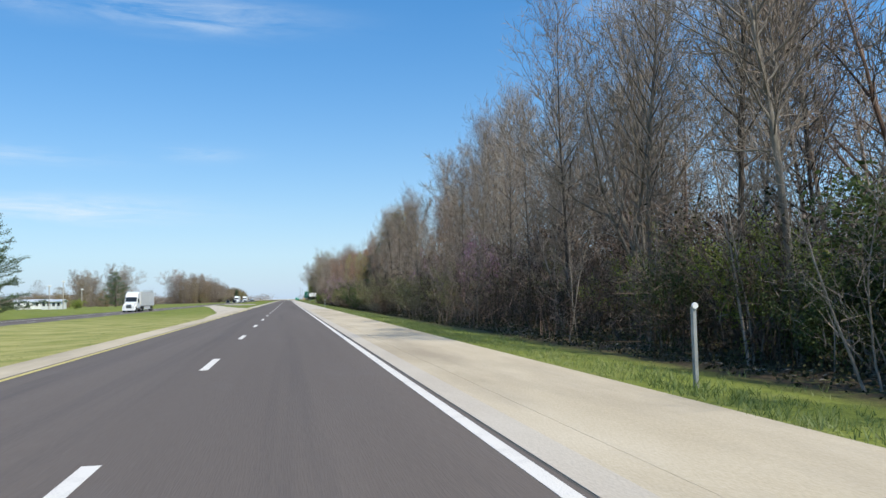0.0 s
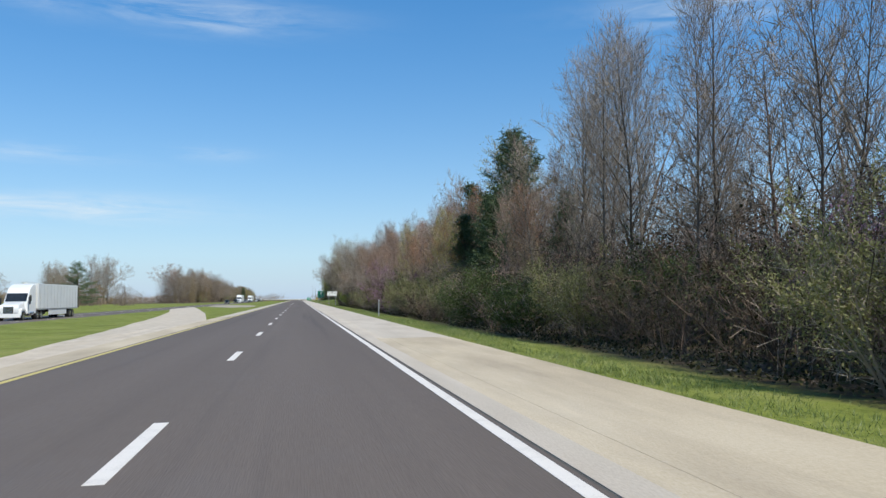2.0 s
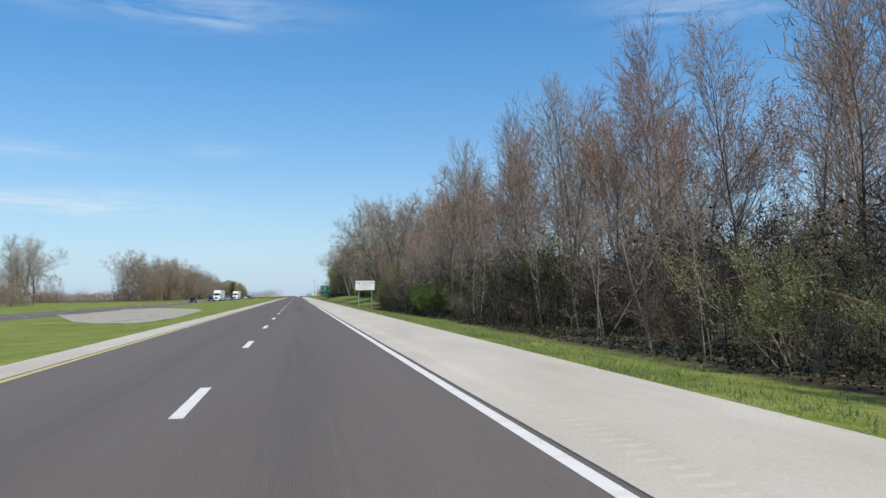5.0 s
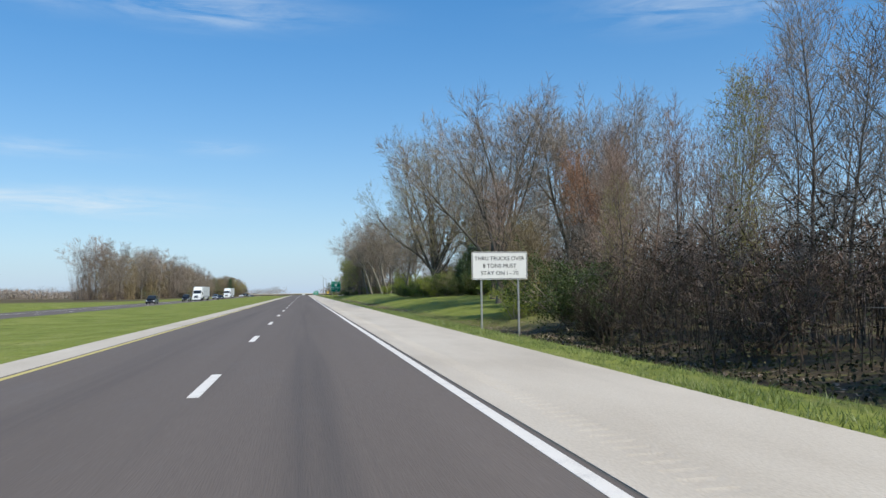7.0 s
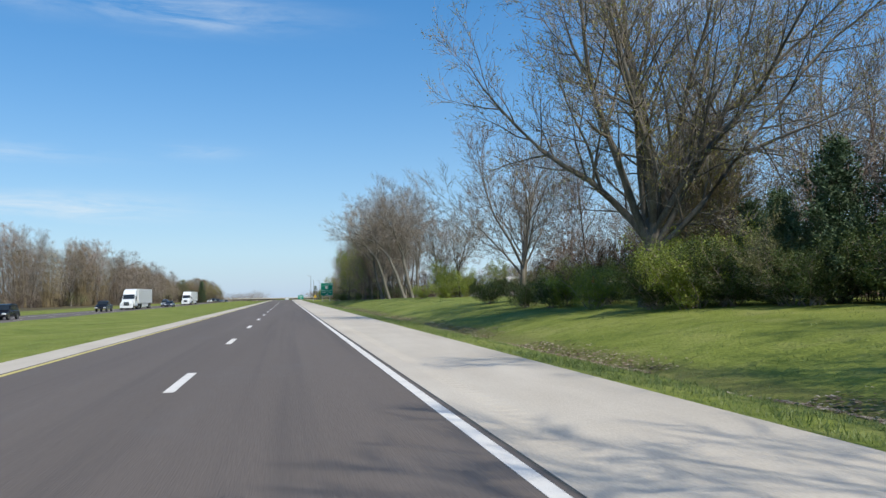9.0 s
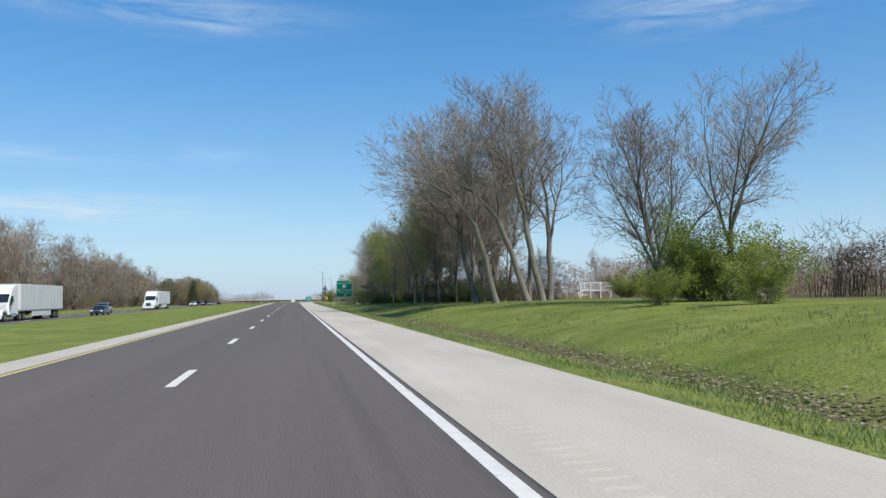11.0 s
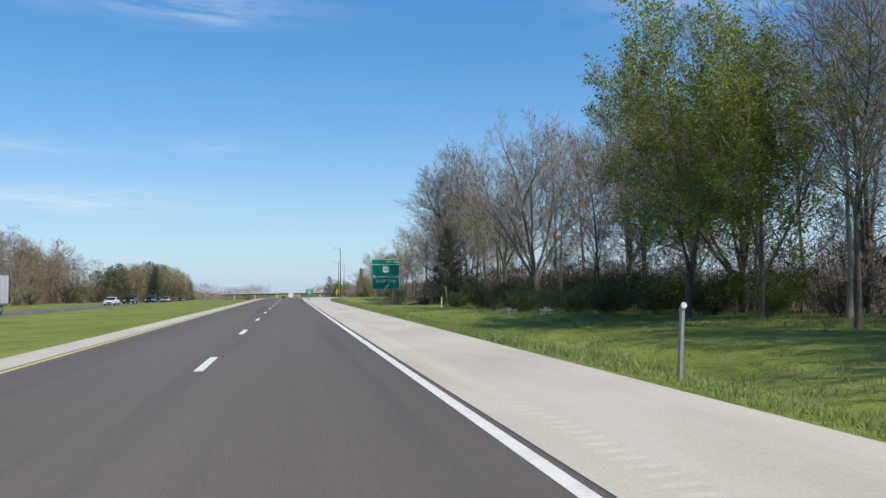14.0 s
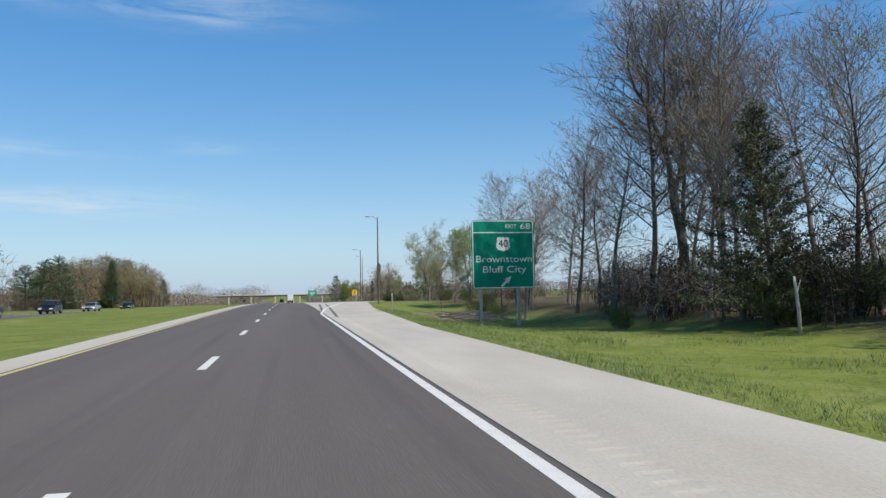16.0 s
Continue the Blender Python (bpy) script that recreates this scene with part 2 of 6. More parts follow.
M_YELLOW_SIGN = material("yellow_sign_sheeting", [(0.72, 0.44, 0.0), (0.82, 0.52, 0.01)], 0.45, 2, 20, 0.05)
M_BLACK = material("black_paint", [(0.012, 0.012, 0.013), (0.025, 0.025, 0.026)], 0.5, 4, 40, 0.1)
M_WOODPOLE = material("weathered_pole_wood", [(0.05, 0.035, 0.025), (0.10, 0.075, 0.055), (0.15, 0.12, 0.095)], 0.9, 2, 20, 0.5, stretch=(1, 1, 0.15))


def ground_material():
    m = material("grass_and_leaf_litter", [(0.118, 0.146, 0.026), (0.197, 0.222, 0.042), (0.295, 0.295, 0.085)], 0.95, 0.22, 9.0, 0.8, spec=0.15)
    overlay(m, (0.06, 0.09, 0.014), 0.5, 0.72, scale=0.9, amount=0.6)
    overlay(m, (0.34, 0.30, 0.13), 0.52, 0.8, scale=0.5, amount=0.5)
    overlay(m, (0.07, 0.10, 0.016), 0.5, 0.7, scale=5.0, amount=0.5)
    m.node_tree.nodes["Bump"].inputs["Distance"].default_value = 0.08
    n, l = m.node_tree.nodes, m.node_tree.links
    mx = overlay(m, (0.095, 0.068, 0.046), 0.22, 0.5, scale=2.2, amount=0.97)
    # the leaf litter lies under the woods and in the bottom of the ditch
    f = mx.inputs["Factor"].links[0].from_socket
    co = n.new("ShaderNodeTexCoord")
    sp = n.new("ShaderNodeSeparateXYZ")
    l.new(co.outputs["Object"], sp.inputs[0])

    def step(sock, lo, hi):
        r = n.new("ShaderNodeMapRange")
        r.inputs["From Min"].default_value, r.inputs["From Max"].default_value = lo, hi
        l.new(sock, r.inputs["Value"])
        return r.outputs[0]

    def op(kind, a, b):
        q = n.new("ShaderNodeMath")
        q.operation = kind
        for i, v in enumerate((a, b)):
            if isinstance(v, (int, float)):
                q.inputs[i].default_value = v
            else:
                l.new(v, q.inputs[i])
        return q.outputs[0]
    woods = op("MULTIPLY", step(sp.outputs[0], 9.9, 11.2), step(sp.outputs[1], 304, 288))
    lawn_woods = op("MULTIPLY", op("MAXIMUM", step(sp.outputs[0], 29, 36), op("MULTIPLY", step(sp.outputs[0], 22, 25.5), step(sp.outputs[1], 456, 468))), step(sp.outputs[0], 66, 50))
    ditch = op("MULTIPLY", op("MULTIPLY", step(sp.outputs[0], 9.6, 10.4), step(sp.outputs[0], 12.6, 11.6)), op("MULTIPLY", step(sp.outputs[1], 492, 474), 0.42))
    far_left = op("MULTIPLY", step(sp.outputs[0], -41, -47), step(sp.outputs[1], 440, 480))
    mask = op("MAXIMUM", op("MAXIMUM", woods, ditch), op("MAXIMUM", lawn_woods, far_left))
    l.new(op("MULTIPLY", f, mask), mx.inputs["Factor"])
    # dry, straw-coloured grass in the median before the crossover
    my = overlay(m, (0.46, 0.40, 0.16), 0.3, 0.62, scale=0.35, amount=0.75)
    g = my.inputs["Factor"].links[0].from_socket
    dry = op("MULTIPLY", op("MULTIPLY", step(sp.outputs[0], 0, -5), step(sp.outputs[0], -60, -30)), step(sp.outputs[1], 110, 60))
    l.new(op("MULTIPLY", g, dry), my.inputs["Factor"])
    return m


M_GROUND = ground_material()


# ---- mesh helpers ----
def mesh_object(name, verts, faces, mat, parent=None, label="", smooth=False):
    me = bpy.data.meshes.new(name)
    me.from_pydata(verts, [], faces)
    me.materials.append(mat)
    if smooth:
        me.polygons.foreach_set("use_smooth", [True] * len(me.polygons))
    ob = new(name, me)
    if parent is not None:
        ob.parent = parent
    if label:
        ob["label"] = label
    return ob


def part(name, bm, mat, parent=None, label="", smooth=False):
    me = bpy.data.meshes.new(name)
    bm.normal_update()
    bm.to_mesh(me)
    bm.free()
    me.materials.append(mat)
    if smooth:
        me.polygons.foreach_set("use_smooth", [True] * len(me.polygons))
    ob = new(name, me)
    if parent is not None:
        ob.parent = parent
    if label:
        ob["label"] = label
    return ob


def thing(name, label, category, loc=(0, 0, 0), rz=0.0, group="", kind=""):
    ob = new(name)
    ob.empty_display_size = 0.3
    ob.matrix_world = Matrix.LocRotScale(loc, Euler((0, 0, radians(rz))), None)
    return tagged(ob, label, category, group, kind)


def box(x0, x1, y0, y1, z0, z1, bevel=0.0, bm=None):
    own = bm is None
    bm = bm or bmesh.new()
    r = bmesh.ops.create_cube(bm, size=1.0)
    for v in r["verts"]:
        v.co = Vector(((x0 + x1) / 2 + v.co.x * (x1 - x0), (y0 + y1) / 2 + v.co.y * (y1 - y0), (z0 + z1) / 2 + v.co.z * (z1 - z0)))
    if bevel and own:
        bmesh.ops.bevel(bm, geom=list(bm.edges), offset=bevel, segments=2, affect="EDGES", profile=0.6)
    return bm


def tube(path, radii, sides=8, bm=None, caps=True):
    """A tube along points with a radius at each."""
    bm = bm or bmesh.new()
    rings = []
    for i, p in enumerate(path):
        p = Vector(p)
        a = Vector(path[max(0, i - 1)])
        b = Vector(path[min(len(path) - 1, i + 1)])
        d = (b - a).normalized()
        u = d.orthogonal().normalized()
        if abs(d.z) > 0.9:
            u = Vector((1, 0, 0))
            u = (u - d * u.dot(d)).normalized()
        w = d.cross(u)
        rings.append([bm.verts.new(p + (u * math.cos(k * math.tau / sides) + w * math.sin(k * math.tau / sides)) * radii[i]) for k in range(sides)])
    for r0, r1 in zip(rings, rings[1:]):
        for k in range(sides):
            bm.faces.new((r0[k], r0[(k + 1) % sides], r1[(k + 1) % sides], r1[k]))
    if caps:
        bm.faces.new(rings[0][::-1])
        bm.faces.new(rings[-1])
    return bm


def lerp_table(table, x):
    if x <= table[0][0]:
        return table[0][1]
    for (a, u), (b, v) in zip(table, table[1:]):
        if x <= b:
            s = (x - a) / (b - a)
            return u + (v - u) * s
    return table[-1][1]


# ---- ground ----
WOODS_SIDE = [(-42, -0.4), (-38, -0.9), (-35, -0.66), (-34.4, -0.63), (-21.7, -0.63), (-19.5, -0.12), (-12.5, -0.3), (-8, -0.22), (-5.2, -0.06), (-4.7, -0.14),
              (6.8, -0.14), (7.1, -0.05), (8.5, -0.16), (10.6, -0.38), (13, -0.42), (20, -0.3), (40, -0.1), (90, 0.3)]
LAWN_SIDE = [(7.1, -0.05), (8.4, -0.22), (10.9, -0.72), (12.2, -0.5), (15.0, 0.15), (18.0, 0.52), (21.5, 0.74), (27, 0.85), (40, 0.95), (90, 1.0)]
GLADE_SIDE = [(7.1, -0.05), (8.4, -0.2), (10.9, -0.6), (12.2, -0.5), (15.5, -0.25), (22, -0.1), (40, 0.1), (90, 0.3)]
EXIT_SIDE = [(7.1, -0.05), (8.4, -0.2), (10.9, -0.58), (13, -0.72), (17, -0.92), (21.5, -1.0), (26.5, 0.0), (40, 0.1), (90, 0.3)]


def fall(y):
    """The road runs level, then falls gently towards the overpass."""
    if y < 640:
        return 0.0
    if y < 720:
        return -0.0135 * (y - 640) ** 2 / 160
    return -0.54 - 0.0135 * (min(y, 1500) - 720)


def gz(x, y):
    a = lerp_table(WOODS_SIDE, x) + fall(y)
    if x > 7.1:
        s = min(1.0, max(0.0, (y - 285) / 40))
        k = min(1.0, max(0.0, (y - 462) / 96))
        b = lerp_table(LAWN_SIDE, x) * (1 - k) + lerp_table(GLADE_SIDE, x) * k
        k = min(1.0, max(0.0, (y - 560) / 38))
        b = b * (1 - k) + lerp_table(EXIT_SIDE, x) * k
        a = a * (1 - s) + (b + fall(y)) * s
    if 7.0 < x < 45:
        s = min(1.0, max(0.0, (y - 596) / 34)) * min(1.0, max(0.0, (45 - x) / 10))
        d = x - lerp_table([(596, 6.9), (640, 8.6), (690, 13), (765, 22.5), (870, 40)], y)
        k = min(1.0, max(0.0, (d - 0.8) / 5.5)) * min(1.0, max(0.0, (y - 600) / 22)) * min(1.0, max(0.0, (692 - y) / 30))
        u = min(1.0, max(0.0, (x - 21.5) / 5.5))
        a = a * (1 - s) + (fall(y) - 0.12 - 1.3 * k * k * (3 - 2 * k) * (1 - u * u * (3 - 2 * u))) * s
    if 9 < x < 16 and 252 < y < 306:
        # a low spot under the notice
        a -= 0.34 * min(1.0, (x - 9) / 2, (16 - x) / 3) * min(1.0, (y - 252) / 16, (306 - y) / 12)
    if x > 7.3 or -20.5 < x < -5.4 or x < -35:
        a += 0.05 * noise.noise(Vector((x * 0.35, y * 0.2, 0))) + 0.03 * noise.noise(Vector((x * 1.1, y * 0.9, 5)))
    return a


def build_ground():
    xs = [-4500, -2200, -1000, -500, -250, -140, -90, -65, -52, -45, -42, -40, -38, -36, -35, -34.4, -21.7, -20, -18.5, -17, -15.5, -14, -12.5, -11, -9.5, -8, -6.5, -5.2, -4.7, 0,
          6.8, 7.1, 7.7, 8.4, 9.1, 9.8, 10.4, 10.9, 11.5, 12.2, 13, 14, 15.5, 17, 19, 22, 26, 31, 37, 45, 60, 90, 140, 250, 500, 1000, 2200, 4500]
    ys = [-4500, -2000, -800, -350, -150, -60] + [-30 + 2.5 * i for i in range(273)] + [660, 670, 680, 690, 700, 710, 720, 750, 800, 900, 1050, 1300, 1500, 1700, 2400, 4700]
    verts = [(x, y, gz(x, y)) for y in ys for x in xs]
    w = len(xs)
    faces = [(j * w + i, j * w + i + 1, (j + 1) * w + i + 1, (j + 1) * w + i) for j in range(len(ys) - 1) for i in range(w - 1)]
    ob = mesh_object("ground", verts, faces, M_GROUND, smooth=True)
    tagged(ob, "grassy verges and median with leaf litter under the woods", "ground", kind="structure")


build_ground()

Y0, Y1 = -60.0, 1700.0
DASH0 = -3.923


STATIONS = [Y0] + [20.0 * i for i in range(-2, 32)] + [640 + 8 * i for i in range(11)] + [800, 900, 1000, 1200, 1400, 1500, Y1]


def strip(x0, x1, y0, y1, z0, z1):
    """A flat bar along the road that follows its fall."""
    ys = [y0] + [y for y in STATIONS if y0 < y < y1] + [y1]
    bm = bmesh.new()
    rings = []
    for y in ys:
        f = fall(y)
        rings.append([bm.verts.new((x, y, z + f)) for x, z in ((x0, z0), (x1, z0), (x1, z1), (x0, z1))])
    for a, c in zip(rings, rings[1:]):
        for k in range(4):
            j = (k + 1) % 4
            bm.faces.new((a[j], a[k], c[k], c[j]))
    bm.faces.new(rings[0])
    bm.faces.new(rings[-1][::-1])
    bmesh.ops.recalc_face_normals(bm, faces=bm.faces)
    return bm


def slab(name, x0, x1, y0, y1, mat, label, category, top=0.0, depth=0.2):
    ob = part(name, strip(x0, x1, y0, y1, top - depth, top), mat)
    return tagged(ob, label, category, kind="structure")


def ribbon(name, left, right, mat, label, category, lift=0.03, flat=None, depth=0.12, n=60):
    """A paved strip between two edge lines [(x, y)...], following the ground."""
    def at(line, s):
        d = [0.0]
        for (a, b), (c, e) in zip(line, line[1:]):
            d.append(d[-1] + math.hypot(c - a, e - b))
        s *= d[-1]
        for k in range(len(line) - 1):
            if s <= d[k + 1] + 1e-9:
                q = (s - d[k]) / (d[k + 1] - d[k])
                return line[k][0] + (line[k + 1][0] - line[k][0]) * q, line[k][1] + (line[k + 1][1] - line[k][1]) * q
        return line[-1]
    verts, faces = [], []
    m = 6
    for i in range(n + 1):
        a, b = at(left, i / n), at(right, i / n)
        for k in range(m + 1):
            x, y = a[0] + (b[0] - a[0]) * k / m, a[1] + (b[1] - a[1]) * k / m
            z = gz(x, y) + lift if flat is None else flat
            verts.append((x, y, z))
    top = len(verts)
    for i in range(n):
        for k in range(m):
            p = i * (m + 1) + k
            faces.append((p, p + 1, p + m + 2, p + m + 1))
    # skirts down into the ground
    for i in range(n + 1):
        for k in (0, m):
            x, y, z = verts[i * (m + 1) + k]
            verts.append((x, y, z - depth))
    for i in range(n):
        a, b = i * (m + 1), (i + 1) * (m + 1)
        c, d = top + 2 * i, top + 2 * i + 2
        faces.append((a, b, d, c))
        faces.append((a + m, c + 1, d + 1, b + m))
    ob = mesh_object(name, verts, faces, mat)
    return tagged(ob, label, category, kind="structure")


slab("road", -3.78, 3.80, Y0, Y1, M_ASPHALT, "dark worn asphalt of two travel lanes", "road")
slab("joint", 3.80, 3.85, Y0, Y1, M_JOINT, "dark open joint between lane and shoulder", "joint", top=-0.012, depth=0.15)
slab("left_shoulder_dirty", -4.82, -3.785, Y0, 139.97, M_DIRTY, "narrow tan concrete shoulder beside the median", "shoulder", top=-0.006)
slab("left_shoulder", -4.82, -3.785, 140.0, Y1, M_CONCRETE, "narrow pale concrete shoulder beside the median", "shoulder", top=-0.006)
slab("right_shoulder_inner", 3.85, 4.25, Y0, Y1, M_CONCRETE, "pale concrete shoulder strip beside the lane", "shoulder", top=-0.004)
slab("right_shoulder", 4.66, 6.90, 99.0, Y1, M_CONCRETE, "wide pale concrete shoulder beside the verge", "shoulder", top=-0.004)
slab("right_shoulder_apron", 4.25, 4.655, Y0, 98.96, M_DIRTY, "tan concrete beside the edge line", "shoulder", top=-0.004)
slab("right_shoulder_dirty", 4.66, 6.90, Y0, 98.97, M_DIRTY, "wide tan concrete shoulder with brown dirt stains", "shoulder", top=-0.004)
slab("opposite_road", -31.0, -23.2, Y0, Y1, M_ASPHALT, "dark asphalt of the oncoming lanes across the median", "road", top=-0.6)
slab("opposite_inner_shoulder", -23.195, -21.8, Y0, Y1, M_ASPHALT, "narrow dark shoulder of the oncoming lanes", "shoulder", top=-0.606)
slab("opposite_outer_shoulder", -34.3, -31.005, Y0, Y1, M_ASPHALT, "wide dark outer shoulder of the oncoming lanes", "shoulder", top=-0.606)


def rumble_strip():
    """Milled grooves across a band of the shoulder, from the newer concrete to past the end."""
    verts, faces = [], []
    y, pitch, y_end = 99.0, 0.30, 700.0
    prof = ((0.0, 0.0), (0.12, 0.0), (0.15, -0.007), (0.205, -0.010), (0.26, -0.007))
    rows = [(98.97, 0.0)]
    while y < y_end:
        rows += [(y + a, b) for a, b in prof]
        y += pitch
    rows += [(s, 0.0) for s in STATIONS if s > y_end]
    for yy, zz in rows:
        verts += [(x, yy, zz * k - 0.004 + fall(yy)) for x, k in ((4.25, 0), (4.30, 0.8), (4.44, 1), (4.58, 0.8), (4.66, 0))]
    for i in range(len(rows) - 1):
        faces += [(5 * i + k, 5 * i + k + 1, 5 * i + k + 6, 5 * i + k + 5) for k in range(4)]
    ob = mesh_object("rumble_strip", verts, faces, M_CONCRETE)
    tagged(ob, "milled rumble strip grooves along the concrete shoulder", "rumble strip", kind="structure")


rumble_strip()


def line(name, x, w, y0, y1, mat, label, top=0.004):
    ob = part(name, strip(x - w / 2, x + w / 2, y0, y1, top - 0.003, top), mat)
    return tagged(ob, label, "lane line", kind="structure")


line("edge_line", 3.66, 0.16, Y0, 626.0, M_WHITE_PAINT, "solid white edge line painted on the asphalt")
line("edge_line", -3.62, 0.14, Y0, Y1, M_YELLOW_PAINT, "solid yellow edge line beside the median")
line("opposite_edge_line", -23.35, 0.14, Y0, Y1, M_YELLOW_PAINT, "solid yellow edge line of the oncoming lanes", -0.596)
line("opposite_edge_line", -30.8, 0.16, Y0, Y1, M_WHITE_PAINT, "solid white edge line of the oncoming lanes", -0.596)
first = None
for i in range(-3, 110):
    y = DASH0 + 12.192 * i
    if first is None:
        first = line("lane_mark", 0, 0.17, -3.05, 0.0, M_WHITE_PAINT, "white broken lane mark on dark asphalt")
        first["group"] = "broken centre line"
        first.location = (0, y, fall(y))
    else:
        copy_thing(first, Matrix.Translation((0, y, fall(y) + 0.01 * (y > 640))))
first = None
for i in range(-3, 75):
    if first is None:
        first = line("opposite_lane_mark", 0, 0.17, -3.05, 0.0, M_WHITE_PAINT, "white broken mark of the oncoming lanes")
        first["group"] = "oncoming broken centre line"
        first.location = (-27.0, 12.192 * i, -0.6 + fall(12.192 * i))
    else:
        copy_thing(first, Matrix.Translation((-27.0, 12.192 * i, -0.6 + fall(12.192 * i))))

ribbon("median_crossover", [(-4.8, 62), (-6.2, 92), (-11.0, 140), (-15.5, 180), (-21.7, 220)], [(-4.8, 128), (-6.2, 140), (-9.5, 168), (-14.0, 200), (-21.7, 250)],
       M_TAN_CONCRETE, "pale concrete crossover slanting through the grassy median", "crossover", lift=0.05)


# ---- trees ----
TWIST = random.Random(3)


class Soup:
    """Triangles and quads of one mesh, gathered fast."""

    def __init__(self):
        self.v, self.f = [], []

    def tube(self, pts, radii, sides):
        base = len(self.v)
        n = len(pts)
        for i, p in enumerate(pts):
            d = (pts[min(n - 1, i + 1)] - pts[max(0, i - 1)])
            u = d.orthogonal().normalized()
            w = d.normalized().cross(u)
            if i == n - 1 and radii[i] < 0.004:
                self.v.append(tuple(p))
                break
            for k in range(sides):
                a = math.tau * k / sides
                self.v.append(tuple(p + (u * math.cos(a) + w * math.sin(a)) * radii[i]))
        pointed = radii[-1] < 0.004
        for i in range(n - 1):
            r0 = base + i * sides
            if i == n - 2 and pointed:
                tip = r0 + sides
                self.f += [(r0 + k, r0 + (k + 1) % sides, tip) for k in range(sides)]
            else:
                r1 = r0 + sides
                self.f += [(r0 + k, r0 + (k + 1) % sides, r1 + (k + 1) % sides, r1 + k) for k in range(sides)]

    def spike(self, p, q, r):
        """A fine twig: a sliver from p to a point at q, turned at random."""
        d = q - p
        u = d.cross(Vector((TWIST.uniform(-1, 1), TWIST.uniform(-1, 1), TWIST.uniform(-1, 1)))).normalized() * (r * 1.3)
        b = len(self.v)
        self.v += [tuple(p + u), tuple(p - u), tuple(q)]
        self.f.append((b, b + 1, b + 2))

    def leaf(self, p, size, rng, droop=0.0, slim=1.0):
        """A small pointed leaf or spray of needles."""
        a = Vector((rng.uniform(-1, 1), rng.uniform(-1, 1), rng.uniform(-0.8, 0.8) - droop)).normalized()
        b = a.cross(Vector((rng.uniform(-1, 1), rng.uniform(-1, 1), rng.uniform(-1, 1)))).normalized() * (size * 0.42 * slim)
        s = len(self.v)
        self.v += [tuple(p), tuple(p + a * size * 0.5 + b), tuple(p + a * size * 1.1), tuple(p + a * size * 0.55 - b)]
        self.f.append((s, s + 1, s + 2, s + 3))

    def make(self, name, mat, parent, label="", smooth=False):
        return mesh_object(name, self.v, self.f, mat, parent, label, smooth)


def bent(rng, p, d, length, n, wobble, lift):
    pts = [p.copy()]
    d = d.normalized()
    for _ in range(n):
        d = (d + Vector((rng.uniform(-1, 1), rng.uniform(-1, 1), rng.uniform(-1, 1))) * wobble + Vector((0, 0, lift))).normalized()
        pts.append(pts[-1] + d * (length / n))
    return pts


def around(rng, d, angle, turn):
    u = d.orthogonal().normalized()
    u.rotate(Matrix.Rotation(turn, 3, d))
    return (d * math.cos(angle) + u * math.sin(angle)).normalized()


def along(pts, t):
    """The point and the direction at the share t of a bent line."""
    n = len(pts) - 1
    i = min(n - 1, int(t * n))
    return pts[i].lerp(pts[i + 1], t * n - i), (pts[i + 1] - pts[i]).normalized()


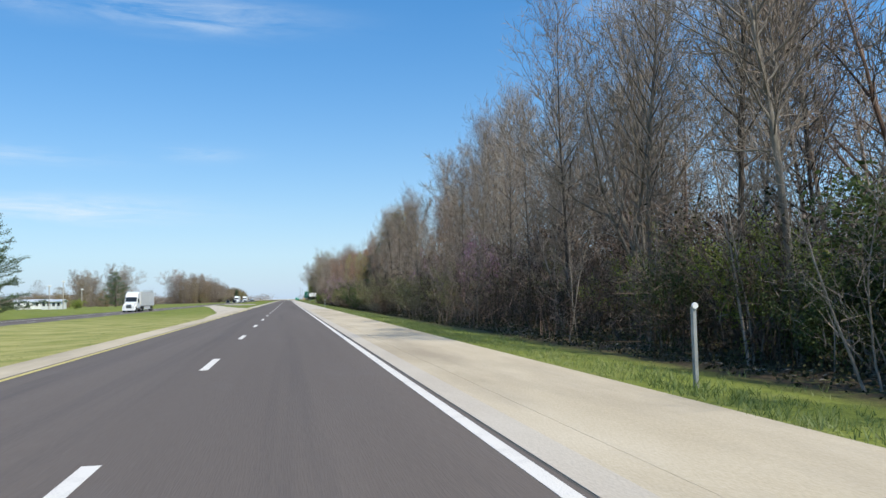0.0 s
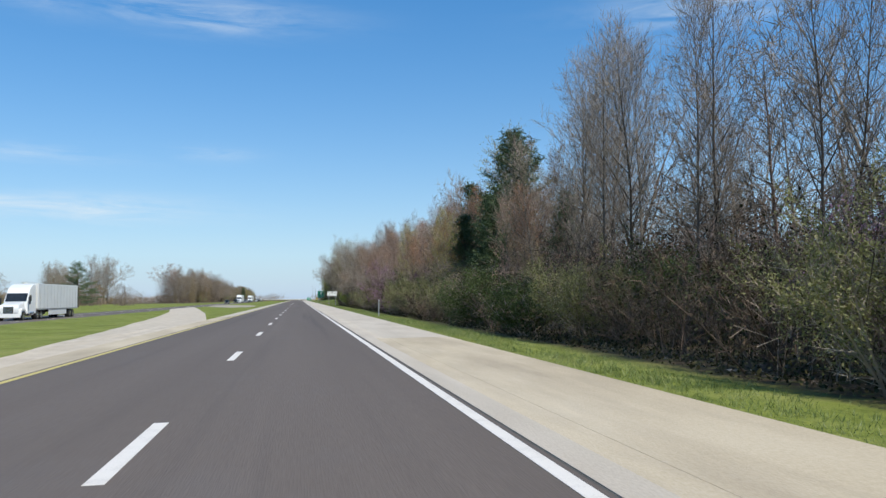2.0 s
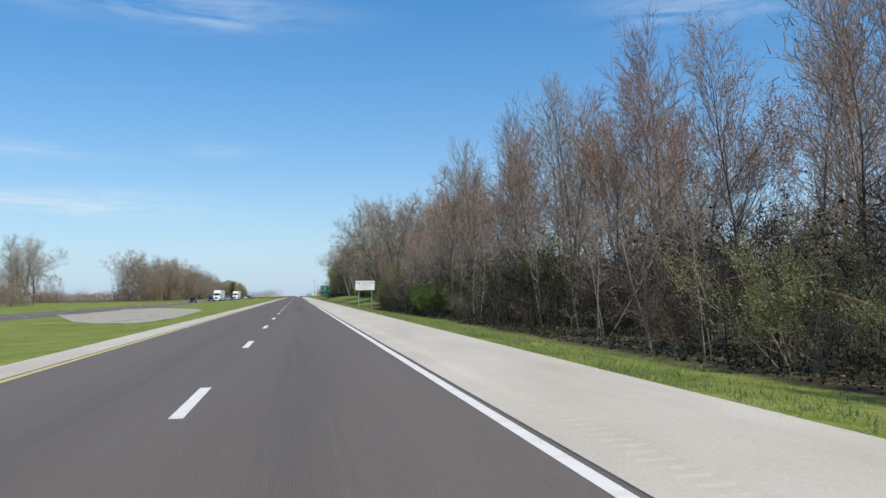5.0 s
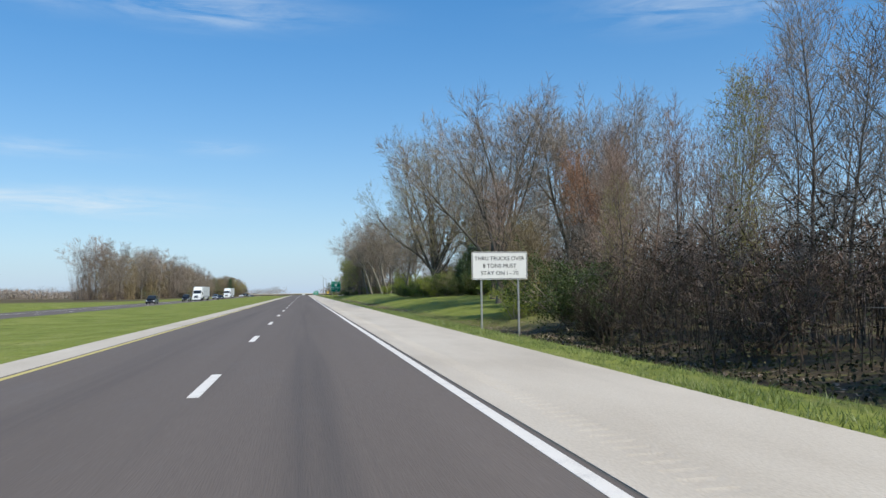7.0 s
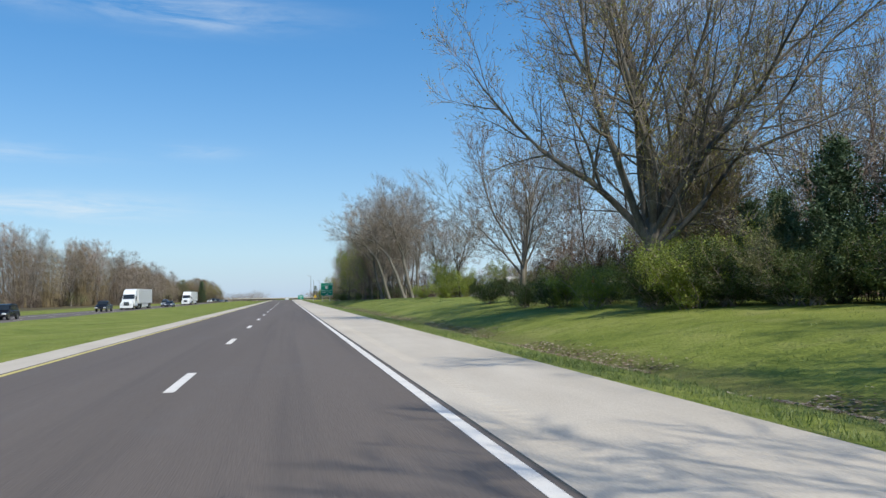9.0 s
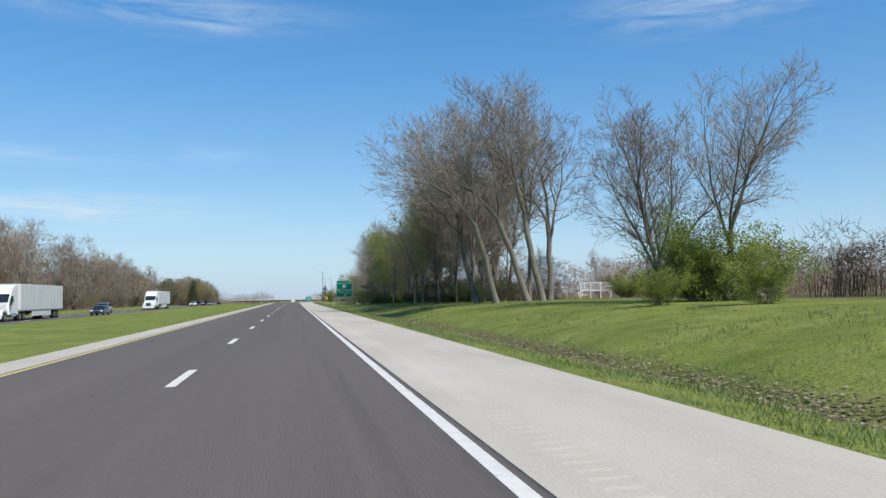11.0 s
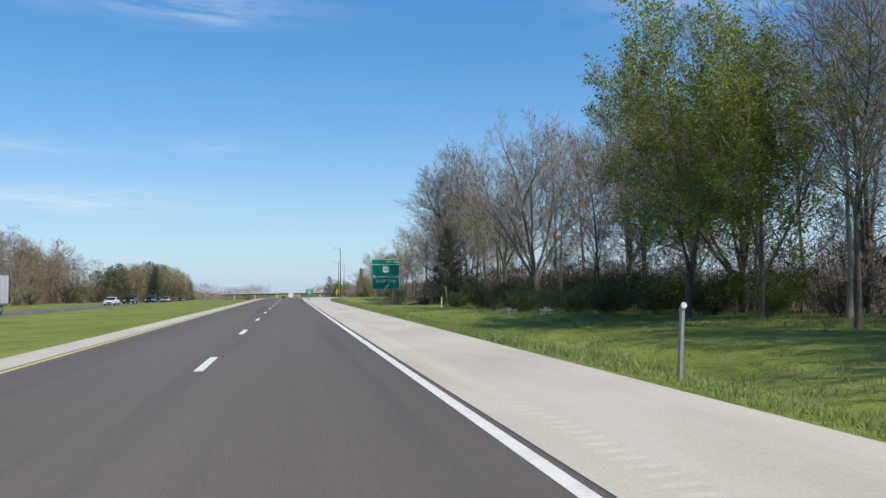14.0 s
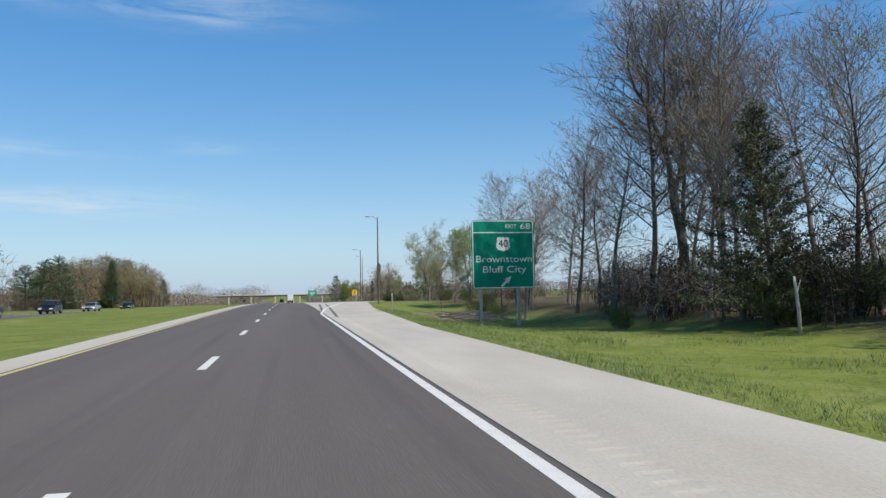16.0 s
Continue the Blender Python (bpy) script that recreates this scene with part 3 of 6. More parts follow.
def bare_tree(seed, label, height=18.0, radius=0.2, clear=0.3, limbs=0, spread=(0.25, 0.6), reach=4.0, kids=(26, 9, 6), lean=(0.0, 0.0), lift=(0.02, 0.07, 0.06), wobble=(0.05, 0.12, 0.2),
              twig=0.7, twig_r=0.0105, bark=None, twig_mat=None, leaf_mat=None, leaves=0, leaf_size=0.12, stems=1, dead=4, name="tree", leaf_top=0.0, low=0.72):
    """A broadleaf tree. Without limbs its trunk runs to the top and carries branches of the length reach;
    with limbs it divides at the share clear of its height into that many rising limbs. Branches carry
    branchlets, those carry fine twigs and, where given, buds or young leaves."""
    rng = random.Random(seed)
    wood, fine, green = Soup(), Soup(), Soup()
    tips = []

    def branchlet(p, d, length, r):
        q = bent(rng, p, d, length, 3, wobble[2], lift[2])
        fine.spike(q[0], q[2], r)
        fine.spike(q[1], q[3], r * 0.8)
        turn = rng.uniform(0, 6.3)
        for k in range(kids[2]):
            s, dd = along(q, 0.15 + 0.85 * (k + rng.random()) / kids[2])
            turn += 2.4
            e = s + (around(rng, dd, rng.uniform(0.35, 0.95), turn) + Vector((0, 0, 0.18))) * twig * rng.uniform(0.5, 1.25)
            fine.spike(s, e, twig_r)
            tips.append(e)
            tips.append(s.lerp(e, 0.5))

    def branch(p, d, length, r):
        n = 5 if length > 3 else 4
        q = bent(rng, p, d, length, n, wobble[1], lift[1])
        wood.tube(q, [r + (0.006 - r) * (k / n) ** 0.8 for k in range(n)] + [0.003], 4 if r > 0.04 else 3)
        turn = rng.uniform(0, 6.3)
        m = max(4, int(kids[1] * (0.5 + 0.5 * length / max(reach, 1.0))))
        for k in range(m):
            t = 0.14 + 0.86 * (k + rng.random()) / m
            s, dd = along(q, min(0.999, t))
            turn += 2.4 + rng.uniform(-0.4, 0.4)
            branchlet(s, around(rng, dd, rng.uniform(0.45, 0.95), turn), 0.3 + length * 0.42 * (1.1 - 0.6 * t) * rng.uniform(0.6, 1.2), max(twig_r, r * 0.28))

    def carry(q, rads, m, lo, size):
        """Branches set round a trunk or limb."""
        turn = rng.uniform(0, 6.3)
        for k in range(m):
            t = lo + (0.99 - lo) * (k + rng.random()) / m
            s, dd = along(q, min(0.999, t))
            u = (t - lo) / (1 - lo)
            turn += 2.4 + rng.uniform(-0.5, 0.5)
            ll = size * (0.4 + 0.6 * math.sin(math.pi * (0.16 + 0.7 * u))) * (1.0 - 0.2 * u) * rng.uniform(0.6, 1.2)
            r = rads[min(len(rads) - 1, int(t * (len(rads) - 1)))]
            branch(s, around(rng, dd, rng.uniform(0.6, 1.15) * (1.15 - 0.6 * u), turn), max(0.5, ll), min(r * 0.55, 0.012 + ll * 0.014))

    for stem in range(stems):
        off = Vector((0, 0, -0.3)) if stems == 1 else Vector((rng.uniform(-0.35, 0.35), rng.uniform(-0.35, 0.35), -0.3))
        tilt = 0.03 if stems == 1 else 0.2
        d = Vector((lean[0] + rng.uniform(-tilt, tilt), lean[1] + rng.uniform(-tilt, tilt), 1))
        rr = radius * (1.0 if stem == 0 else rng.uniform(0.6, 0.9))
        if not limbs:
            hh = height * (1.0 if stem == 0 else rng.uniform(0.75, 0.98))
            q = bent(rng, off, d, hh, 12, wobble[0], lift[0])
            rads = [rr * (1.4 if k == 0 else 1.0) * (1 - 0.93 * (k / 12) ** 1.15) for k in range(13)]
            wood.tube(q, rads, 8)
            carry(q, rads, int(kids[0] / (1 if stems == 1 else 1.6)), clear, reach)
            for _ in range(dead):
                s, dd = along(q, rng.uniform(clear * 0.3, clear))
                branch(s, around(rng, dd, rng.uniform(0.9, 1.4), rng.uniform(0, 6.3)), rng.uniform(0.8, 2.0), rr * 0.2)
        else:
            q = bent(rng, off, d, height * clear, 5, wobble[0], lift[0])
            wood.tube(q, [rr * (1.35, 1.08, 1.0, 0.95, 0.92, 0.92)[k] for k in range(6)], 10)
            turn = rng.uniform(0, 6.3)
            for k in range(limbs):
                turn += math.tau / limbs + rng.uniform(-0.35, 0.35)
                a = rng.uniform(*spread) * (0.35 if k == 0 else 1.0)
                s, dd = along(q, 0.999 if k < 2 else rng.uniform(low, 0.999))
                ll = height * (1 - clear) * rng.uniform(0.84, 1.04) * (1.0 - 0.12 * a)
                q2 = bent(rng, s, around(rng, dd, a, turn), ll, 9, wobble[0] * 1.7, lift[0])
                r2 = rr * (0.72 if k == 0 else rng.uniform(0.42, 0.62))
                rads = [r2 * (1 - 0.92 * (j / 9) ** 0.9) for j in range(10)]
                wood.tube(q2, rads, 7)
                # a large limb divides once more
                s3, d3 = along(q2, rng.uniform(0.25, 0.5))
                q3 = bent(rng, s3, around(rng, d3, rng.uniform(0.35, 0.7), rng.uniform(0, 6.3)), ll * rng.uniform(0.45, 0.6), 6, wobble[0] * 2, lift[0] * 1.5)
                rads3 = [r2 * 0.5 * (1 - 0.9 * (j / 6) ** 0.9) for j in range(7)]
                wood.tube(q3, rads3, 5)
                carry(q2, rads, kids[0], 0.1, reach)
                carry(q3, rads3, max(4, kids[0] // 2), 0.15, reach * 0.75)
    ob = thing(name, label, "tree")
    wood.make("trunk", bark or M_BARK, ob, smooth=True)
    fine.make("crown", twig_mat or M_TWIG, ob)
    if leaves:
        if leaf_top:
            top = max(e.z for e in tips)
            tips = [e for e in tips if e.z > top * leaf_top]
        for _ in range(leaves):
            p = rng.choice(tips)
            green.leaf(p + Vector((rng.uniform(-1, 1), rng.uniform(-1, 1), rng.uniform(-1, 1))) * leaf_size, leaf_size * rng.uniform(0.6, 1.3), rng)
        green.make("foliage", leaf_mat, ob)
    return ob


def conifer(seed, label, height=11.0, width=2.6, needle=None, density=1.0, clear=0.03, ragged=0.3, name="conifer", rise=0.35, sweep=0.75):
    """A cedar or pine: trunk, branches at every height and feathery sprays of needles along them."""
    rng = random.Random(seed)
    wood, green = Soup(), Soup()
    pts = bent(rng, Vector((0, 0, -0.2)), Vector((0, 0, 1)), height, 8, 0.02, 0.05)
    wood.tube(pts, [0.17 * (1 - i / 8.3) * height / 11 + 0.01 for i in range(9)], 7)
    n = int(190 * density)
    turn = 0.0
    for k in range(n):
        s = clear + (0.985 - clear) * ((k + rng.random()) / n) ** 1.1
        turn += 2.39996 + rng.uniform(-0.3, 0.3)
        lobe = 1.0 + ragged * noise.noise(Vector((math.cos(turn) * 1.3, math.sin(turn) * 1.3, s * 5 + seed)))
        out = width * (1 - s) ** sweep * lobe * rng.uniform(1 - ragged * 0.7, 1.1) + 0.15
        p, _ = along(pts, s)
        q = bent(rng, p, Vector((math.cos(turn), math.sin(turn), rise + rng.uniform(-0.25, 0.25) + 0.7 * s * s)), out, 4, 0.1, 0.03)
        wood.tube(q, [0.03, 0.025, 0.018, 0.012, 0.003], 3)
        for m in range(int(7 + 15 * out)):
            c, dd = along(q, min(0.999, 0.12 + 0.9 * rng.random() ** 0.75))
            side = around(rng, dd, rng.uniform(0.4, 1.0), rng.uniform(0, 6.3))
            side.z += 0.25
            l = rng.uniform(0.3, 0.75)
            for j in range(6):
                green.leaf(c + side * l * (j / 6) + Vector((rng.uniform(-1, 1), rng.uniform(-1, 1), rng.uniform(-1, 1))) * 0.05, rng.uniform(0.11, 0.22), rng, droop=-0.25, slim=0.45)
    ob = thing(name, label, "tree")
    wood.make("trunk", M_BARK_DARK, ob, smooth=True)
    green.make("foliage", needle or M_NEEDLE, ob)
    return ob


def shrub(seed, label, height=3.0, width=2.2, stems=9, leaves=1800, leaf_mat=None, leaf_size=0.13, twig_mat=None, sub=8, spikes=7, leaf_name="foliage", fill=0.5, slim=1.0, droop=0.0, skirt=0.0, plumes=0):
    """A many-stemmed bush with arching stems and, where given, leaves or blossom in uneven clumps."""
    rng = random.Random(seed)
    wood, green = Soup(), Soup()
    tips = []
    for k in range(stems):
        a = rng.uniform(0, 6.3)
        d = Vector((math.cos(a) * width * 0.32, math.sin(a) * width * 0.32, height * 0.5))
        base = Vector((rng.uniform(-0.3, 0.3) * width * 0.4, rng.uniform(-0.3, 0.3) * width * 0.4, -0.15))
        q = bent(rng, base, d, height * rng.uniform(0.7, 1.15), 5, 0.13, -0.02)
        wood.tube(q, [0.035, 0.03, 0.024, 0.018, 0.012, 0.003], 3)
        for m in range(sub):
            p, dd = along(q, 0.12 + 0.87 * (m + rng.random()) / sub)
            d2 = around(rng, dd, rng.uniform(0.5, 1.1), rng.uniform(0, 6.3))
            q2 = bent(rng, p, d2, height * rng.uniform(0.18, 0.38), 3, 0.16, 0.03)
            wood.spike(q2[0], q2[2], 0.011)
            wood.spike(q2[1], q2[3], 0.008)
            tips += q2[1:]
            for x in range(spikes):
                c = q2[rng.randrange(3)].lerp(q2[3], rng.random())
                e = c + (around(rng, d2, rng.uniform(0.4, 1.1), rng.uniform(0, 6.3)) + Vector((0, 0, 0.25))) * rng.uniform(0.15, 0.45)
                wood.spike(c, e, 0.006)
                tips.append(e)
    ob = thing("shrub", label, "shrub")
    if leaves:
        for _ in range(leaves):
            p = tips[int(len(tips) * rng.random())]
            if p.z < skirt * height * rng.uniform(0.5, 1.5):
                continue
            green.leaf(p + Vector((rng.gauss(0, 1), rng.gauss(0, 1), rng.gauss(0, 1))) * fill * 0.22, leaf_size * rng.uniform(0.6, 1.4), rng, droop, slim)
        for _ in range(plumes):
            # upright shoots with leaves in rows along them
            p = tips[int(len(tips) * rng.random())]
            if p.z < (skirt + 0.12) * height:
                continue
            d = Vector((p.x * 0.25 + rng.gauss(0, 0.25), p.y * 0.25 + rng.gauss(0, 0.25), 0.9)).normalized()
            l = rng.uniform(0.35, 0.8)
            wood.spike(p, p + d * l, 0.006)
            for j in range(13):
                green.leaf(p + d * l * j / 12, leaf_size * rng.uniform(0.8, 1.5) * (1.2 - 0.5 * j / 12), rng, droop - 0.3, slim * 0.8)
        green.make(leaf_name, leaf_mat, ob)
    wood.make("branchwork", twig_mat or M_TWIG, ob)
    return ob


KIND = {}
KIND["tall"] = [bare_tree(s, "tall leafless woodland tree with grey-brown bark", 20, r, c, 0, reach=w, kids=(42, 15, 8), lean=(lx, 0.0), wobble=(0.06, 0.14, 0.22), bark=b)
                for s, r, c, w, lx, b in ((11, 0.17, 0.3, 6.0, 0.05, M_BARK_DARK), (12, 0.18, 0.36, 6.6, -0.06, M_SAPLING), (13, 0.15, 0.26, 5.6, 0.0, M_BARK_DARK), (14, 0.18, 0.33, 6.6, 0.08, M_BARK))]
KIND["red"] = [bare_tree(s, "leafless woodland tree with reddish-brown fine twigs", 14, 0.11, c, 0, reach=4.4, kids=(38, 15, 8), twig=0.55, twig_mat=M_TWIG_RED, bark=M_BARK_DARK, wobble=(0.08, 0.15, 0.22)) for s, c in ((21, 0.2), (22, 0.26), (25, 0.16))]
KIND["back"] = [bare_tree(s, "leafless tree deep in the woods", 18, 0.16, 0.25, l, (0.25, 0.65), reach=5.0 if not l else 4.0, kids=(36, 12, 7) if not l else (12, 11, 7), twig=0.8, twig_r=0.015, twig_mat=t) for s, t, l in ((23, M_TWIG, 4), (24, M_TWIG_RED, 5), (26, M_TWIG, 0))]
KIND["budred"] = [bare_tree(s, "maple with rust-red spring buds", 15, 0.13, 0.24, l, (0.25, 0.6), reach=4.4 if not l else 3.6, kids=(36, 13, 7) if not l else (12, 11, 7), twig_mat=M_TWIG_RED, leaf_mat=M_BUD_RED, leaves=14000, leaf_size=0.075, leaf_top=0.5) for s, l in ((31, 0), (32, 4))]
KIND["budyellow"] = [bare_tree(s, "tree with yellow-green spring buds", 15, 0.13, 0.2, l, (0.25, 0.65), reach=4.6 if not l else 3.6, kids=(36, 13, 7) if not l else (12, 11, 7), leaf_mat=M_BUD_YELLOW, leaves=16000, leaf_size=0.085) for s, l in ((41, 0), (42, 4))]
KIND["green"] = [bare_tree(s, "tree with sparse young green leaves", 15, 0.15, 0.18, 4, (0.25, 0.6), reach=4.2, kids=(12, 12, 6), leaf_mat=M_BUD_GREEN, leaves=34000, leaf_size=0.125) for s in (51, 52)]
KIND["oak"] = [bare_tree(65, "large spreading roadside tree with opening buds", 23, 0.44, 0.2, 12, (0.25, 0.9), reach=6.2, kids=(16, 14, 8), lift=(0.035, 0.01, 0.05), wobble=(0.1, 0.17, 0.22), twig=0.75, leaf_mat=M_BUD_YELLOW, leaves=32000, leaf_size=0.085, bark=M_BARK, low=0.5)]
KIND["spread"] = [bare_tree(s, "leafless spreading tree with grey bark", 18, r, c, l, (0.25, 0.7), reach=4.4, kids=(15, 13, 8), lean=(lx, 0.0), lift=(0.025, 0.04, 0.05), wobble=(0.07, 0.15, 0.22))
                  for s, c, l, lx, r in ((71, 0.22, 5, 0.0, 0.24), (72, 0.18, 6, -0.12, 0.26), (74, 0.3, 4, 0.08, 0.22), (75, 0.14, 6, -0.05, 0.25))]
KIND["leaning"] = [bare_tree(s, "tall leaning leafless tree beside others", 20, 0.22, 0.42, 3, (0.2, 0.5), reach=4.0, kids=(13, 11, 7), lean=(lx, 0.0), lift=(0.02, 0.04, 0.05), wobble=(0.12, 0.17, 0.22), bark=M_BARK) for s, lx in ((76, -0.17), (77, 0.1), (79, -0.08))]
KIND["spreadbud"] = [bare_tree(s, "spreading tree with a haze of green buds", 18, 0.22, 0.22, 5, (0.25, 0.7), reach=4.2, kids=(14, 12, 7), lift=(0.025, 0.04, 0.05), leaf_mat=M_BUD_GREEN, leaves=17000, leaf_size=0.11) for s in (73, 78)]
KIND["tan"] = [bare_tree(81, "small willow-like tree with tan twigs", 8, 0.05, 0.1, 0, reach=3.0, kids=(24, 11, 8), twig=0.5, twig_mat=M_TWIG_TAN, stems=6, lift=(0.03, 0.1, 0.1))]
KIND["sapling"] = [bare_tree(s, "thin leaning sapling with pale bark", 8, 0.045, 0.4, 0, reach=1.6, kids=(16, 7, 5), lean=(lx, 0.05), wobble=(0.09, 0.16, 0.2), twig=0.4, twig_r=0.006, stems=2, bark=M_SAPLING, dead=2) for s, lx in ((83, -0.3), (84, 0.2), (85, -0.12))]
# brush leaves and one variant's stems have the woods' shade in their colour
KIND["brush"] = [shrub(s, "leafless brown brush at the wood's edge", 3.6, 3.8, 12, 900, M_UNDER, 0.08, sub=9, spikes=34, twig_mat=t) for s, t in ((91, M_TWIG_BROWN), (92, M_TWIG_SHADED), (93, M_TWIG_BROWN))]
KIND["olive"] = [shrub(s, "olive-green shrub coming into leaf at the wood's edge", 3.4, 3.8, 10, 11000, M_LEAF_OLIVE, 0.068, sub=8, spikes=14, slim=0.6, droop=-0.4, skirt=0.3, plumes=420) for s in (101, 102)]
KIND["bush"] = [shrub(s, "dense dark green shrub beside the trees", 2.8, 3.4, 11, 17000, M_LEAF, 0.058, sub=7, spikes=7, skirt=0.12) for s in (111, 112)]
KIND["lime"] = [shrub(s, "bright yellow-green shrub in spring leaf", 2.8, 3.2, 10, 14000, M_BUD_GREEN, 0.055, sub=7, spikes=7) for s in (121, 122)]
KIND["redbud"] = [shrub(131, "small tree with pink spring blossom", 4.5, 3.6, 8, 5000, M_BLOSSOM, 0.06, sub=8, spikes=10)]
KIND["cedar"] = [conifer(141, "dark green conifer among bare trees", 16, 3.4, ragged=0.75, sweep=0.55, rise=0.6), conifer(142, "dark green conifer with ragged branches", 16, 3.6, density=0.95, ragged=0.85, sweep=0.5, rise=0.75)]
KIND["juniper"] = [conifer(144, "bushy dark green conifer at the lawn's edge", 7, 2.6, density=0.65, clear=0.0, ragged=0.6, rise=0.6, sweep=0.55)]
KIND["browncedar"] = [conifer(153, "conifer with browned foliage beside the lawn", 12, 4.6, M_NEEDLE_BROWN, 0.75, clear=0.06, ragged=0.9, sweep=0.75, rise=0.15)]
KIND["pine"] = [conifer(161, "tall pine with open tiered branches", 13, 4.2, M_NEEDLE, 0.42, clear=0.06, ragged=0.5, rise=0.1)]
USED = set()


def plant(kind, x, y, height, rz=None, wide=1.0, group="", variant=None):
    """Stands a tree of that kind on the ground, scaled to a height."""
    rng = random.Random(int(x * 131 + y * 977))
    src = KIND[kind][rng.randrange(len(KIND[kind])) if variant is None else variant]
    own = src.get("own_height")
    if own is None:
        own = max(v.co.z for c in src.children for v in c.data.vertices)
        src["own_height"] = own
    s = height / own
    rz = rng.uniform(0, 360) if rz is None else rz
    m = Matrix.LocRotScale((x, y, gz(x, y) - 0.05), Euler((0, 0, radians(rz))), (s * wide, s * wide, s))
    if src.name in USED:
        ob = copy_thing(src, m @ Matrix.Diagonal((*[1 / k for k in src.scale], 1)))
    else:
        USED.add(src.name)
        src.matrix_world = m
        ob = src
    if group:
        ob["group"] = group
    return ob


# ---- woods along the first stretch ----
def woods():
    rng = random.Random(5)
    for x0, gap, hs, y_to in ((15.6, 6.4, (11, 15), 292), (20.2, 6.4, (14, 19), 300)):
        y = -6 + rng.uniform(0, 3)
        while y < y_to:
            kind = rng.choice(("tall", "tall", "red", "red", "red", "tall", "tall", "budyellow"))
            if y < 126:
                kind = rng.choice(("tall", "tall", "tall", "red"))
            elif y < 190:
                kind = rng.choice(("red", "red", "budred", "tall", "red", "budyellow", "budred", "red"))
            elif y < 262:
                kind = rng.choice(("tall", "red", "red", "tall", "budred"))
            x = x0 + rng.uniform(-1.3, 1.8)
            if 122 < y < 141:
                y += 3
                continue
            if 264 < y < 284 and x < 13.5 + 0.36 * (285 - y):
                y += 3
                continue
            plant(kind, x, y, rng.uniform(*hs) * lerp_table([(60, 1.1), (92, 1.0), (108, 0.95), (116, 0.78), (137, 0.6), (144, 0.8), (170, 0.9), (225, 0.95), (240, 1.05), (256, 0.75), (262, 0.85), (280, 0.85), (287, 0.6), (300, 0.6)], y), wide=0.75, group="roadside woods")
            y += gap * rng.uniform(0.7, 1.3)
    y = 2
    while y < 284:
        early = y < 30 or (225 < y)
        kind = rng.choice(("brush", "brush", "brush", "olive", "olive") if not early else ("brush", "brush", "bush", "olive", "brush"))
        if y > 200:
            kind = "brush"
        if 95 < y < 132:
            kind = rng.choice(("bush", "brush", "olive", "brush", "brush"))
        if 132 < y < 200:
            kind = rng.choice(("olive", "olive", "bush", "olive", "brush"))
        if 154 < y < 167:
            kind = "brush"
        plant(kind, (13.0 if y < 78 else 11.5 if y < 200 else 12.6) + rng.uniform(0, 1.6), y, rng.uniform(2.6, 4.4) * (1 if y < 200 else 0.75), group="woodland undergrowth")
        y += rng.uniform(3.2, 5.4) * (1 if y < 200 else 1.7)
    y = 4
    while y < 290:
        plant(rng.choice(("brush", "brush", "olive", "bush")), 14.2 + rng.uniform(0, 4), y, rng.uniform(3.5, 6), group="woodland undergrowth")
        y += rng.uniform(5, 9)
    y = 8
    while y < 262:
        if not 88 < y < 150:
            plant("sapling", 11.6 + rng.uniform(0, 2.5), y, rng.uniform(5, 9), group="thin saplings")
        y += rng.uniform(3, 6) if y < 80 or y > 195 else rng.uniform(9, 16)


woods()
